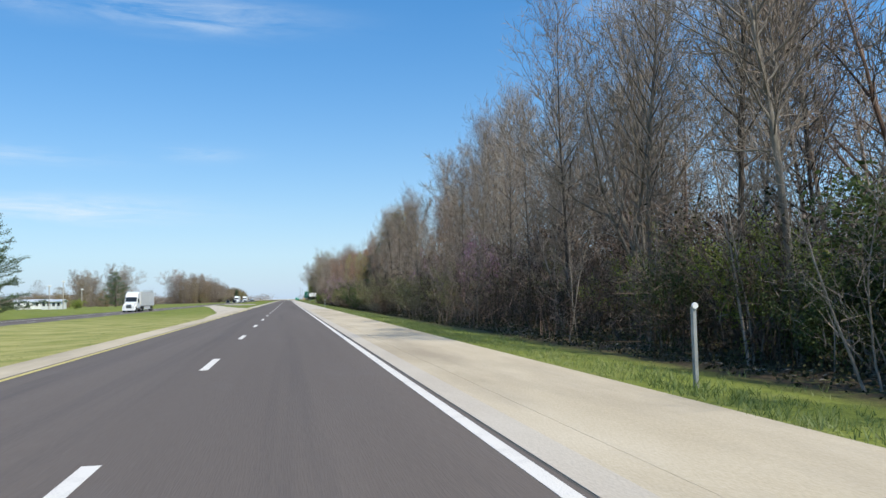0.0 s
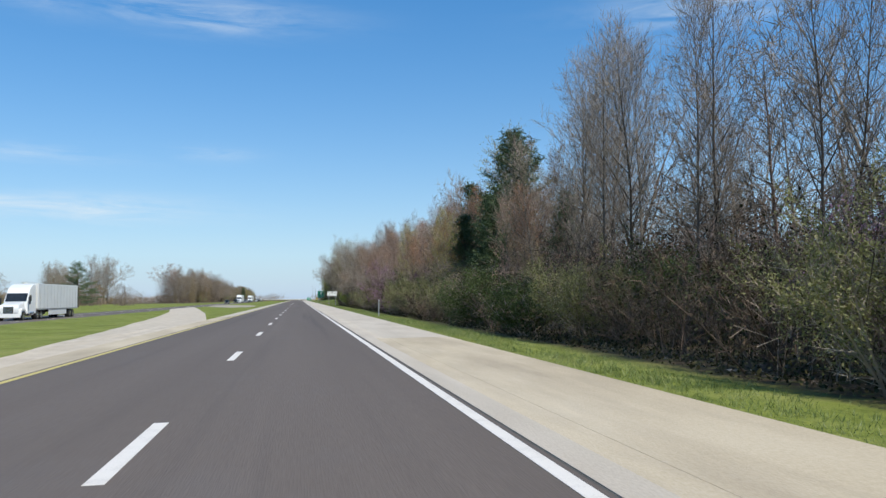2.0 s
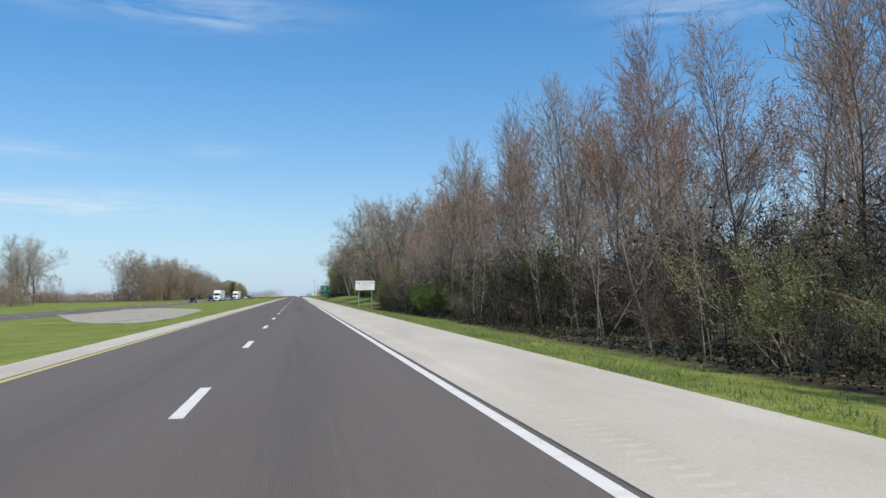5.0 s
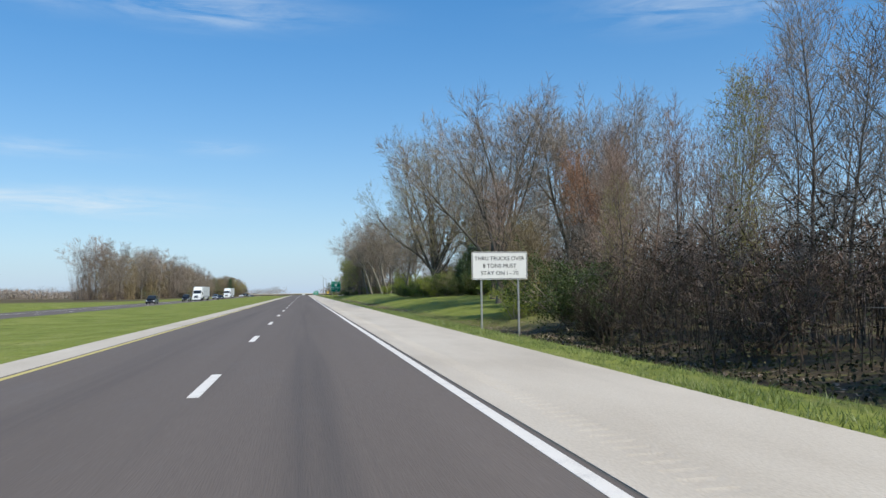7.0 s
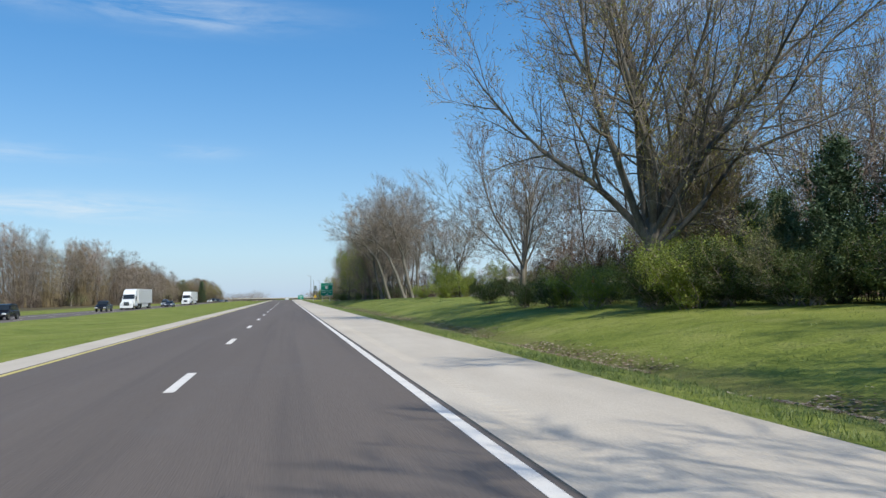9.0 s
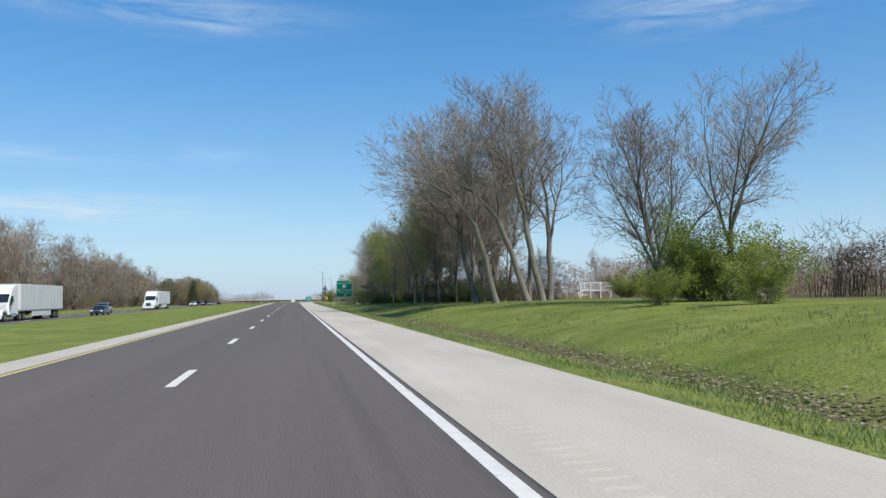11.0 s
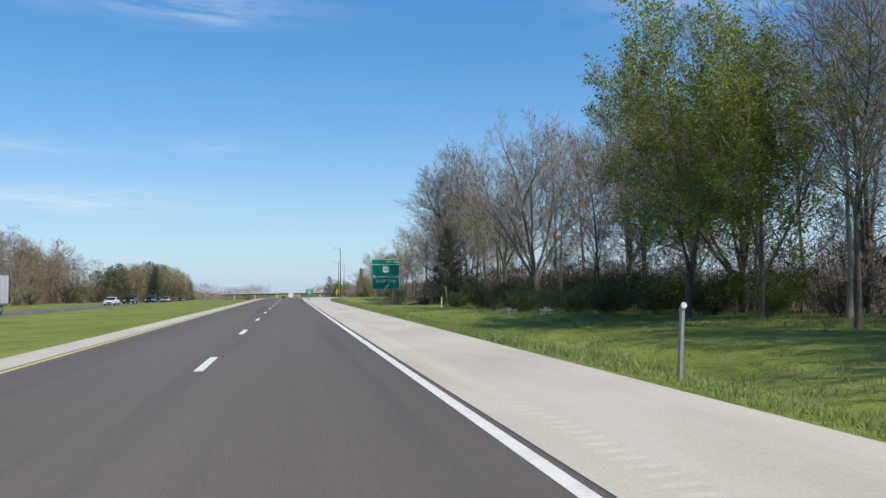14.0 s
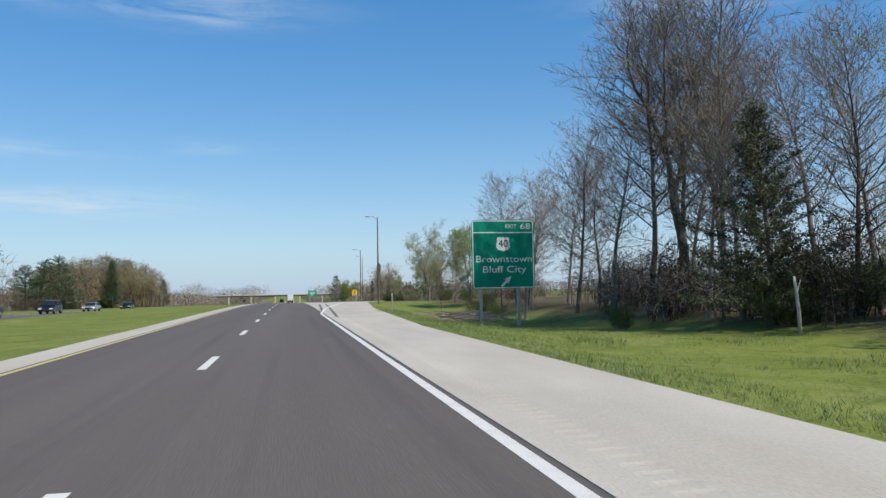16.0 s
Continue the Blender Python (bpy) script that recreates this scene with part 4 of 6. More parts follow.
# particular trees of the wood's edge
for kind, x, y, h in (
        ("bush", 13.8, 15, 3.6), ("lime", 14.8, 19, 4.2), ("bush", 14, 24, 4.0), ("lime", 15.5, 29, 4.0), ("tall", 15.2, 46, 16), ("tall", 13.6, 17, 18), ("tall", 15, 22, 20), ("tall", 14.2, 34, 18), ("tall", 14.6, 103, 14), ("tall", 16.6, 109, 16), ("tall", 15.6, 116, 12), ("tall", 19, 113, 18), ("tall", 17, 98, 17), ("tall", 14.8, 27, 19), ("spread", 17, 33, 19), ("tall", 17, 60, 17), ("red", 16.5, 70, 12), ("tall", 18.5, 78, 16),
        ("red", 15.4, 121, 9.5), ("budred", 17.2, 124.5, 10), ("red", 18.6, 126.5, 10.5), ("budyellow", 20.0, 143.5, 13), ("red", 19.6, 120, 12), ("tall", 21.5, 127, 12), ("red", 22.5, 133, 12), ("budred", 16.6, 146, 9.5),
        ("cedar", 17.4, 132.6, 10.4), ("cedar", 18.4, 136.5, 10.8), ("cedar", 17.6, 145, 10), ("cedar", 20.4, 124, 9.5), ("cedar", 17.0, 154, 7.5),
        ("cedar", 21.2, 139, 17.5), ("budyellow", 23.5, 146, 19.5), ("cedar", 19.5, 152, 11), ("cedar", 23.4, 166.7, 16.5), ("budred", 19.5, 160, 13.5),
        ("budyellow", 22.3, 185, 13.6), ("budred", 19.7, 210, 12.4), ("red", 17.0, 176, 11), ("red", 16.0, 196, 10), 
        ("redbud", 13.4, 158, 3.2), ("redbud", 14.2, 163, 4.5), ("redbud", 15.5, 168, 5.5), ("tan", 17, 164, 8.5), ("tan", 16, 118, 6.5), ("olive", 12.6, 143, 4.6), ("olive", 12.8, 148, 4.8), ("olive", 12.2, 139.5, 4.0), ("olive", 12.8, 134, 4.2), ("olive", 13.0, 128, 4.4), ("redbud", 11.8, 156.5, 3.2), ("redbud", 11.9, 160, 3.4), ("redbud", 12.2, 164.5, 3.6), ("redbud", 14.6, 176, 7.5), ("redbud", 15.2, 148, 6.2), ("bush", 14.5, 140, 4.5), ("bush", 15, 150, 5), ("bush", 14.4, 131, 4), ("bush", 15, 158, 4.5), ("bush", 15, 112, 4), ("bush", 14.5, 104, 4), ("redbud", 15.6, 61, 6.5), ("redbud", 16.2, 52, 7), ("redbud", 15, 87, 4.5), ("olive", 13.4, 62, 4.5), ("olive", 13.8, 68, 5.2), ("olive", 13, 81, 4.6), ("olive", 13.4, 85, 4.2), ("olive", 13.2, 100, 4.2),
        ("budred", 18.6, 252, 15), ("budred", 20.5, 243, 17), ("budred", 21, 262, 16), ("lime", 13.2, 238, 3.6), ("bush", 13.2, 253, 3.0),
        ("tall", 21, 272, 16), ("back", 26, 281, 15), ("red", 21.5, 283, 13), ("tall", 22.5, 265, 17), ("lime", 12.6, 239.5, 3.3), ("lime", 12.0, 243.2, 2.7), ("brush", 13.4, 250, 3), ("spread", 26.5, 310.5, 17), ("red", 24.5, 305, 14), ("tall", 28.5, 308, 17), ("budred", 22.5, 303, 12), ("tall", 17.5, 272, 13), ("red", 16.8, 277, 9), ("bush", 14.6, 283, 2.3), ("brush", 13.4, 279, 2.8), ("tall", 12.6, 236.8, 12), ("sapling", 13.2, 243, 10), ("sapling", 14, 252, 11), ("sapling", 13, 258, 10), ("sapling", 14.4, 247, 12), ("lime", 14.6, 296.5, 3.0), ("tan", 16.2, 298, 7.5), ("lime", 16, 302, 3.6), ("red", 15.5, 300, 10), ("bush", 19, 306, 3.6),
        ("spread", 18.2, 314.5, 20.5), ("spread", 27, 321.5, 23), ("spread", 19.5, 322, 20), ("tall", 23, 309, 16), ("red", 22, 300, 12), ("bush", 22.5, 318, 3), ("lime", 24, 326, 3.2), ("tall", 33, 330, 17), ("tall", 29, 312, 18)):
    plant(kind, x, y, h, wide=1.5 if kind == "cedar" else 0.8 if y < 130 and kind != "olive" else 1.0, group="roadside woods")

# ---- lawn with standing trees ----
plant("oak", 19.6, 357.8, 25, rz=40, wide=0.86)
for kind, x, y, h in (
        ("spread", 18.2, 374.3, 15), ("spread", 20.4, 381, 13), ("red", 22.5, 372, 12), ("red", 24, 380, 11), ("bush", 22, 368, 3.4), ("bush", 20.2, 364, 3.0), ("brush", 21.5, 374, 4), ("brush", 24, 366, 5), ("brush", 23, 384, 4), ("brush", 26, 374, 5.5), ("olive", 26.5, 364, 5), ("lime", 18.4, 366, 3.2), ("bush", 20.5, 352, 3.6), ("bush", 22.5, 361, 4.2), ("lime", 21.5, 356, 4.2), ("bush", 17.5, 371, 2.4), ("olive", 20.5, 378, 3.5),
        ("juniper", 23.3, 348.6, 7.0), ("juniper", 24.9, 346.8, 6.2), ("juniper", 22.4, 351, 5.2), ("bush", 24.2, 345.4, 4.2), ("bush", 22.0, 348.2, 3.4), ("bush", 26.8, 347, 4.8), ("bush", 21.2, 353.5, 3.6), ("bush", 25.5, 352, 4.6), ("bush", 25.0, 338, 5.8), ("bush", 26.6, 340.5, 6.0), ("lime", 26, 344, 2.8), ("bush", 27.5, 333, 4.6), ("lime", 24.2, 333.5, 3.4),
        ("juniper", 25.8, 358, 5.6), ("olive", 28, 356, 4.6), ("budyellow", 29, 366, 11), ("green", 32, 374, 12),
        ("lime", 23.5, 426, 3.6), ("lime", 21, 432, 2.6), ("bush", 18.5, 384, 2.6), ("lime", 18.0, 361.5, 3.0), ("bush", 18.6, 355.2, 3.4), ("lime", 19.4, 352.6, 3.8), ("bush", 17.6, 366.5, 2.6), ("olive", 21.8, 349.5, 4.2)):
    plant(kind, x, y, h, wide=1.0, group="trees along the lawn")


def lawn_back_row():
    rng = random.Random(9)
    for x0, x1, y0, y1, n, hs in ((40, 52, 395, 440, 3, (9, 13)), (36, 60, 500, 640, 6, (9, 13))):
        for _ in range(n):
            x, y, h = rng.uniform(x0, x1), rng.uniform(y0, y1), rng.uniform(*hs)
            if y < 360 and abs(x - 2 - 0.665 * (y - 305)) < 2.6:
                x += 5.5
            plant(rng.choice(("back", "back", "tall", "red")), x, y, h, group="trees behind the lawn")
    for k in range(11):
        q = (k + rng.random()) / 11
        plant(rng.choice(("red", "tan", "budyellow", "tall")), 27 + 17 * q + rng.uniform(-1.5, 1.5), 364 + 34 * q, rng.uniform(11, 15), group="trees behind the lawn")
    for _ in range(12):
        plant(rng.choice(("bush", "olive", "brush")), rng.uniform(29, 36), rng.uniform(326, 388), rng.uniform(2.5, 4.5), group="hedge behind the lawn")


lawn_back_row()
for k in range(9):
    plant("bush" if k % 4 else "brush", 22.6 + 1.6 * math.sin(k * 2.1), 469 + 3.4 * k, 2.4 + 0.6 * math.sin(k * 1.3), group="hedge behind the lawn")
for k in range(30):
    y = 487 + 3.6 * k
    plant("bush" if k % 3 else "olive", 27.5 + 2.2 * math.sin(k * 1.7) - 0.02 * k, y, 2.6 + 0.7 * math.sin(k * 2.3) - (0.9 if y > 574 else 0), group="hedge behind the lawn")
for kind, x, y, h in (
        # ivy-clad tree and dark hedge
        ("spread", 26.0, 441.5, 15), ("red", 27.5, 444, 14), ("spread", 27.6, 435.2, 15), ("lime", 26.8, 435.5, 6.5), ("lime", 28.3, 436.2, 5.6), ("bush", 26, 437, 4.2), ("bush", 29.6, 438, 4.6), ("bush", 27.6, 440, 3.2), ("bush", 39.5, 470, 3.6), ("bush", 41.5, 467, 3.8), ("bush", 43.5, 464.5, 3.6), ("bush", 45, 461, 3.8), ("bush", 42, 473, 4.2), ("bush", 44, 469, 4.4), ("bush", 37.8, 473, 3.0), ("lime", 37, 470.5, 3.0),
        ("green", 44, 472, 8.0),
        # group of tall bare trees
        ("spread", 21, 475, 17), ("spread", 23.5, 480, 17), ("spread", 25.6, 482.7, 24), ("tall", 23.4, 484, 21), ("tall", 22.6, 494, 19), ("tall", 27, 499, 19), ("spread", 23, 503, 18), ("tall", 27.6, 484, 20), ("tall", 24, 497, 18),
        ("spreadbud", 20.2, 489.8, 17), ("spreadbud", 19.2, 497, 15), ("tall", 19.5, 506, 15), ("budyellow", 16.2, 503, 11), ("red", 20.5, 516, 12), ("spreadbud", 26, 510, 17), ("tall", 32.6, 501.8, 15), ("tall", 29, 495, 15), ("red", 31, 512, 14),
        ("tall", 18.5, 523, 13), ("spread", 24, 520, 16), ("green", 18.2, 532.5, 14.0), ("green", 19.6, 529.5, 12.0), ("tall", 21.5, 527, 15), ("tall", 22.5, 545, 14), ("red", 21.5, 551, 12), ("spread", 26, 546, 15), ("tall", 24, 558, 15), ("red", 22.8, 540, 11), ("tall", 26.5, 540, 15), ("tall", 28.4, 538.5, 15), ("spread", 23, 536, 16),
        ("spreadbud", 24.9, 552.6, 18), ("tall", 21, 556, 14), ("green", 25.5, 545, 13), ("spread", 22, 564, 17), ("tall", 25, 568, 18), ("spread", 21.5, 573, 16.5), ("tall", 26, 580, 15), ("tall", 28.5, 560, 15),
        ("bush", 24, 489, 2.6), ("bush", 26, 496, 3), ("bush", 22, 500, 2.6), ("bush", 23, 508, 4.2), ("bush", 24.6, 505, 4.4), ("bush", 22.4, 511.5, 3.6), ("bush", 26, 502.5, 4.4), ("bush", 20, 512, 2.4), ("bush", 22.5, 520, 2.8), ("bush", 20.5, 535, 2.6), ("bush", 23, 543, 2.8),
        ("bush", 19.5, 562, 2.8), ("bush", 20.5, 567, 3.0), ("bush", 19.2, 571, 2.4), ("bush", 22, 551, 3.2), ("bush", 21, 546.5, 3.2), ("brush", 22, 578, 2.4), ("lime", 22.6, 586, 2.2),
        ("spread", 20.8, 510, 15), ("tall", 22, 513, 17), ("tall", 20.6, 541.5, 14), ("spread", 25, 530, 16), ("tall", 23, 525.5, 16), ("red", 20.8, 548, 12),
        ("bush", 18, 540.4, 2.4), ("bush", 19.2, 537.6, 2.6), ("bush", 20.4, 534.6, 2.4), ("bush", 17.6, 543.5, 2.2), ("bush", 16.6, 551.5, 2.0), ("bush", 17.3, 547.5, 2.2), ("lime", 21.4, 531.5, 2.5), ("brush", 22, 528, 2.4), ("olive", 23, 524, 2.6), ("brush", 16, 556, 1.8),
        # trees past the exit sign
        ("browncedar", 23.6, 607, 10.8), ("tall", 25.0, 622, 21), ("tall", 29, 640, 15), ("tall", 26.4, 657, 15), ("tall", 24.5, 646, 13), ("tall", 27, 605.5, 15.5), ("tall", 31, 628, 17),
        ("spreadbud", 28.6, 598, 14), ("bush", 20, 590, 2.2), ("bush", 21.5, 593.5, 2.6), ("bush", 23, 597, 2.4), ("bush", 23.5, 590, 2.4), ("bush", 25, 586.5, 2.6), ("bush", 18.4, 567.6, 3.4), ("lime", 24, 593, 2.4), ("bush", 25.5, 593, 2.6), ("bush", 27.5, 595, 3.0), ("lime", 29.5, 597, 2.6), ("olive", 32, 584, 3.4), ("bush", 30, 582, 2.6), ("brush", 26, 601, 2.4), ("bush", 23.5, 606, 2.6), ("bush", 25, 609, 3.2), ("bush", 27, 606, 3.5), ("bush", 29.5, 611, 3.6), ("bush", 26.5, 598, 3), ("bush", 29, 602, 3.4), ("bush", 31.5, 600, 3.2), ("olive", 33, 606, 4), ("brush", 28.5, 609, 2.6), ("brush", 24, 617, 2.2), ("bush", 22.2, 620, 2.0),
        ("tall", 25, 628, 17), ("tall", 24.6, 611, 14), ("tall", 28.6, 606, 16), ("tall", 31.5, 618, 19), ("tall", 24.5, 634, 16), ("spreadbud", 22.5, 690, 13), ("red", 21, 673, 6.5), ("red", 24.5, 681, 8), ("tall", 28, 624, 21), ("tall", 24.5, 614, 15), ("tall", 30, 612, 18), ("tall", 22, 640, 14), ("red", 25.5, 650, 12), ("tall", 29, 648, 16), ("red", 21.5, 646, 11), ("bush", 21.5, 655, 2.5), ("bush", 23.5, 662, 2.8), ("lime", 22, 650, 2.2)):
    if kind in ("tall", "spread", "spreadbud", "red") and 482 < y < 530:
        h *= 1.2 if x > 21.5 else 1.0
    if kind in ("bush", "olive", "lime") and 576 < y < 604 and x > 23.8:
        h = min(h, 1.55 - gz(x, y))
    plant(kind, x, y, h, wide=1.4 if y > 600 and kind == "tall" else 1.0, group="trees along the lawn")


for kind, x, y, h, variant, rz in (
        # the open clump of leaning trunks beside the deck, and the tall pair past the sign
        ("tall", 27.4, 617.0, 25.5, 1, 0), ("tall", 29.3, 619.5, 25, 3, 90), ("leaning", 28.6, 622.5, 22, 2, 0),
        ("leaning", 20.3, 462.0, 19.5, 0, 20), ("leaning", 23.0, 461.0, 20.5, 0, 0), ("tall", 23.3, 461.6, 21, 3, 200), ("leaning", 24.5, 461.3, 20, 2, 0), ("leaning", 25.4, 462.0, 18.5, 1, 0),
        ("leaning", 19.5, 466.0, 18, 2, 300), ("tall", 20.0, 478.0, 17, 2, 70), ("red", 19.2, 486.0, 14, 0, 200)):
    plant(kind, x, y, h, rz, wide=1.3 if kind == "leaning" else 1.1, group="trees along the lawn", variant=variant)


def far_right():
    rng = random.Random(12)
    for y in range(672, 990, 28):
        k = (y - 672) / 320
        kind = rng.choice(("back", "red", "budyellow", "green", "back", "back"))
        plant(kind, 26 + k * 18 + rng.uniform(-4, 6), y, rng.uniform(9, 12.5), group="trees beside the exit ramp")
    for x, y, h in ((27, 705, 5.5), (33, 850, 14), (30, 800, 5), (36, 900, 9)):
        plant("cedar", x, y, h, group="trees beside the exit ramp")
    for y in range(668, 800, 9):
        plant(rng.choice(("bush", "brush", "olive")), 25 + rng.uniform(-2, 6), y, rng.uniform(2, 3.2), group="trees beside the exit ramp")


far_right()
for kind, x, y, h in (("pine", 26, 985, 15), ("back", 24, 960, 9), ("green", 30, 970, 12), ("back", 34, 1000, 13), ("back", 29, 1040, 12), ("cedar", 31, 1010, 11), ("back", 40, 1050, 13), ("budyellow", 37, 975, 12)):
    plant(kind, x, y, h, wide=1.3, group="trees beside the exit ramp")


# ---- across the oncoming lanes ----
def left_side():
    rng = random.Random(21)
    plant("pine", -35.8, 109, 15.5, wide=1.3, group="trees across the median")
    plant("pine", -65.0, 324, 14.6, wide=1.7, group="trees across the median")
    for kind, x, y, h in (("lime", -70, 290, 4), ("lime", -66, 268, 3.5), ("red", -60, 330, 7), ("tan", -72, 340, 6)):
        plant(kind, x, y, h, group="trees across the median")
    # big bare trees beyond the pine
    for _ in range(10):
        plant(rng.choice(("back", "spread", "back", "tall")), rng.uniform(-122, -90), rng.uniform(430, 500), rng.uniform(19, 26), wide=1.1, group="bare trees across the median")
    # belt of woods, tallest at its near corner
    for k in range(22):
        q = (k + rng.random()) / 22
        y = 528 + 200 * q
        x = lerp_table([(0, -62), (0.3, -50), (1, -46)], q) - rng.uniform(0, 16)
        plant(rng.choice(("back", "back", "tall", "spread", "back")), x, y, lerp_table([(0, 23), (0.35, 23.5), (0.55, 18.5), (1, 14)], q) * rng.uniform(0.88, 1.06), group="woods across the median")
    y = 522
    while y < 735:
        plant(rng.choice(("brush", "brush", "olive", "brush")), lerp_table([(522, -60), (575, -44), (735, -42)], y) - rng.uniform(0, 4), y, rng.uniform(3, 5.5), group="woods across the median")
        y += rng.uniform(6, 10)
    for _ in range(15):
        plant("sapling", -42.5 - rng.uniform(0, 4), rng.uniform(562, 640), rng.uniform(6, 10), group="pale saplings across the median")
    # rounded grove with dark conifers
    for x, y, h in ((-61, 790, 13.6), (-58.5, 796, 15), (-64, 786, 12)):
        plant("pine", x, y, h, wide=1.9, group="grove across the median")
    plant("cedar", -50, 816, 14.4, wide=1.5, group="grove across the median")
    plant("cedar", -43.2, 867, 10, wide=1.6, group="grove across the median")
    for k in range(16):
        q = (k + 0.5) / 16
        plant(rng.choice(("back", "budyellow", "back", "budyellow")), -62 + 17.5 * q + rng.uniform(-3, 1), 788 + 74 * q, 1.2 * lerp_table([(0, 9.5), (0.3, 11.5), (0.5, 14), (0.8, 13), (1, 10)], q) + rng.uniform(-0.6, 0.6), wide=1.25, group="grove across the median")


left_side()


def deep_woods():
    """Bare trees farther back among the front rows, too many and too hidden to tell apart."""
    rng = random.Random(17)
    bases = [bare_tree(s, "bare tree", 18, r, c, l, (0.25, 0.6), reach=w, kids=k, twig=0.9, twig_r=0.021, dead=2)
             for s, r, c, l, w, k in ((201, 0.15, 0.34, 0, 4.6, (22, 8, 5)), (202, 0.17, 0.3, 4, 3.8, (7, 7, 5)), (203, 0.13, 0.4, 0, 4.0, (20, 8, 5)))]
    data = []
    for ob in bases:
        both = []
        for c in ob.children:
            v = np.empty(len(c.data.vertices) * 3)
            c.data.vertices.foreach_get("co", v)
            both.append((v.reshape(-1, 3), [tuple(p.vertices) for p in c.data.polygons]))
        data.append(both)
        for c in list(ob.children):
            bpy.data.objects.remove(c)
        bpy.data.objects.remove(ob)
    bark, grey, red = Soup(), Soup(), Soup()
    spots = [(21 + 24 * rng.random() ** 1.2, rng.uniform(-4, 312)) for _ in range(115)]
    spots += [(rng.uniform(19.5, 30), rng.uniform(0, 72)) for _ in range(24)]
    spots += [(rng.uniform(29, 46), rng.uniform(334, 402)) for _ in range(42)]
    for x, y in spots:
        if y > 320:
            h = rng.uniform(12.5, 16.5) if y < 375 else rng.uniform(9.5, 13)
            if abs(x - 2 - 0.665 * (y - 305)) < 2.0:
                continue
        else:
            h = rng.uniform(14, 18.5) * lerp_table([(98, 1), (112, 0.85), (136, 0.62), (150, 0.85), (275, 0.9), (300, 0.6)], y)
        k, a = h / 18, rng.uniform(0, 6.3)
        for (v, f), soup in zip(data[rng.randrange(3)], (bark, rng.choice((grey, red)))):
            w = np.column_stack((v[:, 0] * math.cos(a) - v[:, 1] * math.sin(a), v[:, 0] * math.sin(a) + v[:, 1] * math.cos(a), v[:, 2])) * k + (x, y, gz(x, y))
            n = len(soup.v)
            soup.v += w.tolist()
            soup.f += [tuple(i + n for i in p) for p in f]
    for m, soup, label in ((M_SAPLING, bark, "trunks of bare trees deep in the woods"), (M_TWIG, grey, "grey-brown crowns of bare trees deep in the woods"), (M_TWIG_RED, red, "reddish-brown crowns of bare trees deep in the woods")):
        tagged(soup.make("deep_woods", m, None), label, "woods", kind="stuff")


deep_woods()
for kinds in KIND.values():
    for src in kinds:
        if src.name not in USED:
            for c in list(src.children):
                bpy.data.objects.remove(c)
            bpy.data.objects.remove(src)
for ob in scene.objects:
    if "own_height" in ob:
        del ob["own_height"]


# ---- signs ----
def text_mesh(body, size, mat, name, parent, loc, width=None, align="CENTER", depth=0.004, label=""):
    cu = bpy.data.curves.new(name, "FONT")
    cu.body, cu.size, cu.align_x, cu.align_y, cu.extrude = body, size, align, "CENTER", depth
    cu.resolution_u = 3
    tmp = bpy.data.objects.new(name, cu)
    scene.collection.objects.link(tmp)
    dg = bpy.context.evaluated_depsgraph_get()
    me = bpy.data.meshes.new_from_object(tmp.evaluated_get(dg))
    bpy.data.objects.remove(tmp)
    xs = [v.co.x for v in me.vertices]
    k = width / (max(xs) - min(xs)) if width else 1.0
    for v in me.vertices:
        v.co = Vector((v.co.x * k, -v.co.z, v.co.y))
    me.materials.clear()
    me.materials.append(mat)
    ob = new(name, me)
    ob.parent = parent
    ob.location = loc
    if label:
        ob["label"] = label
    return ob


def rounded_panel(w, h, t, r, n=5):
    """An upright plate in the xz plane with rounded corners, its face to -y."""
    bm = bmesh.new()
    ring = []
    for cx, cz, a0 in ((w / 2 - r, h / 2 - r, 0), (-w / 2 + r, h / 2 - r, 90), (-w / 2 + r, -h / 2 + r, 180), (w / 2 - r, -h / 2 + r, 270)):
        for i in range(n + 1):
            a = radians(a0 + 90 * i / n)
            ring.append((cx + r * math.cos(a), cz + r * math.sin(a)))
    f = [bm.verts.new((x, 0, z)) for x, z in ring]
    b = [bm.verts.new((x, t, z)) for x, z in ring]
    bm.faces.new(f)
    bm.faces.new(b[::-1])
    for i in range(len(ring)):
        j = (i + 1) % len(ring)
        bm.faces.new((f[j], f[i], b[i], b[j]))
    bmesh.ops.recalc_face_normals(bm, faces=bm.faces)
    return bm


def frame_panel(w, h, edge, r, t=0.003, n=5):
    """A thin border line, rounded at the corners."""
    bm = bmesh.new()

    def ring(w, h, r):
        out = []
        for cx, cz, a0 in ((w / 2 - r, h / 2 - r, 0), (-w / 2 + r, h / 2 - r, 90), (-w / 2 + r, -h / 2 + r, 180), (w / 2 - r, -h / 2 + r, 270)):
            for i in range(n + 1):
                a = radians(a0 + 90 * i / n)
                out.append((cx + r * math.cos(a), cz + r * math.sin(a)))
        return out
    o, i_ = ring(w, h, r), ring(w - 2 * edge, h - 2 * edge, max(0.01, r - edge))
    O = [[bm.verts.new((x, y, z)) for x, z in o] for y in (0, t)]
    I = [[bm.verts.new((x, y, z)) for x, z in i_] for y in (0, t)]
    m = len(o)
    for k in range(m):
        j = (k + 1) % m
        bm.faces.new((O[0][k], O[0][j], I[0][j], I[0][k]))
        bm.faces.new((O[0][j], O[0][k], O[1][k], O[1][j]))
        bm.faces.new((I[0][k], I[0][j], I[1][j], I[1][k]))
    bmesh.ops.recalc_face_normals(bm, faces=bm.faces)
    return bm


def truck_notice():
    x0, x1, y, z0, z1 = 9.3, 12.0, 285.2, 1.93, 3.24
    cx, cz = (x0 + x1) / 2, (z0 + z1) / 2
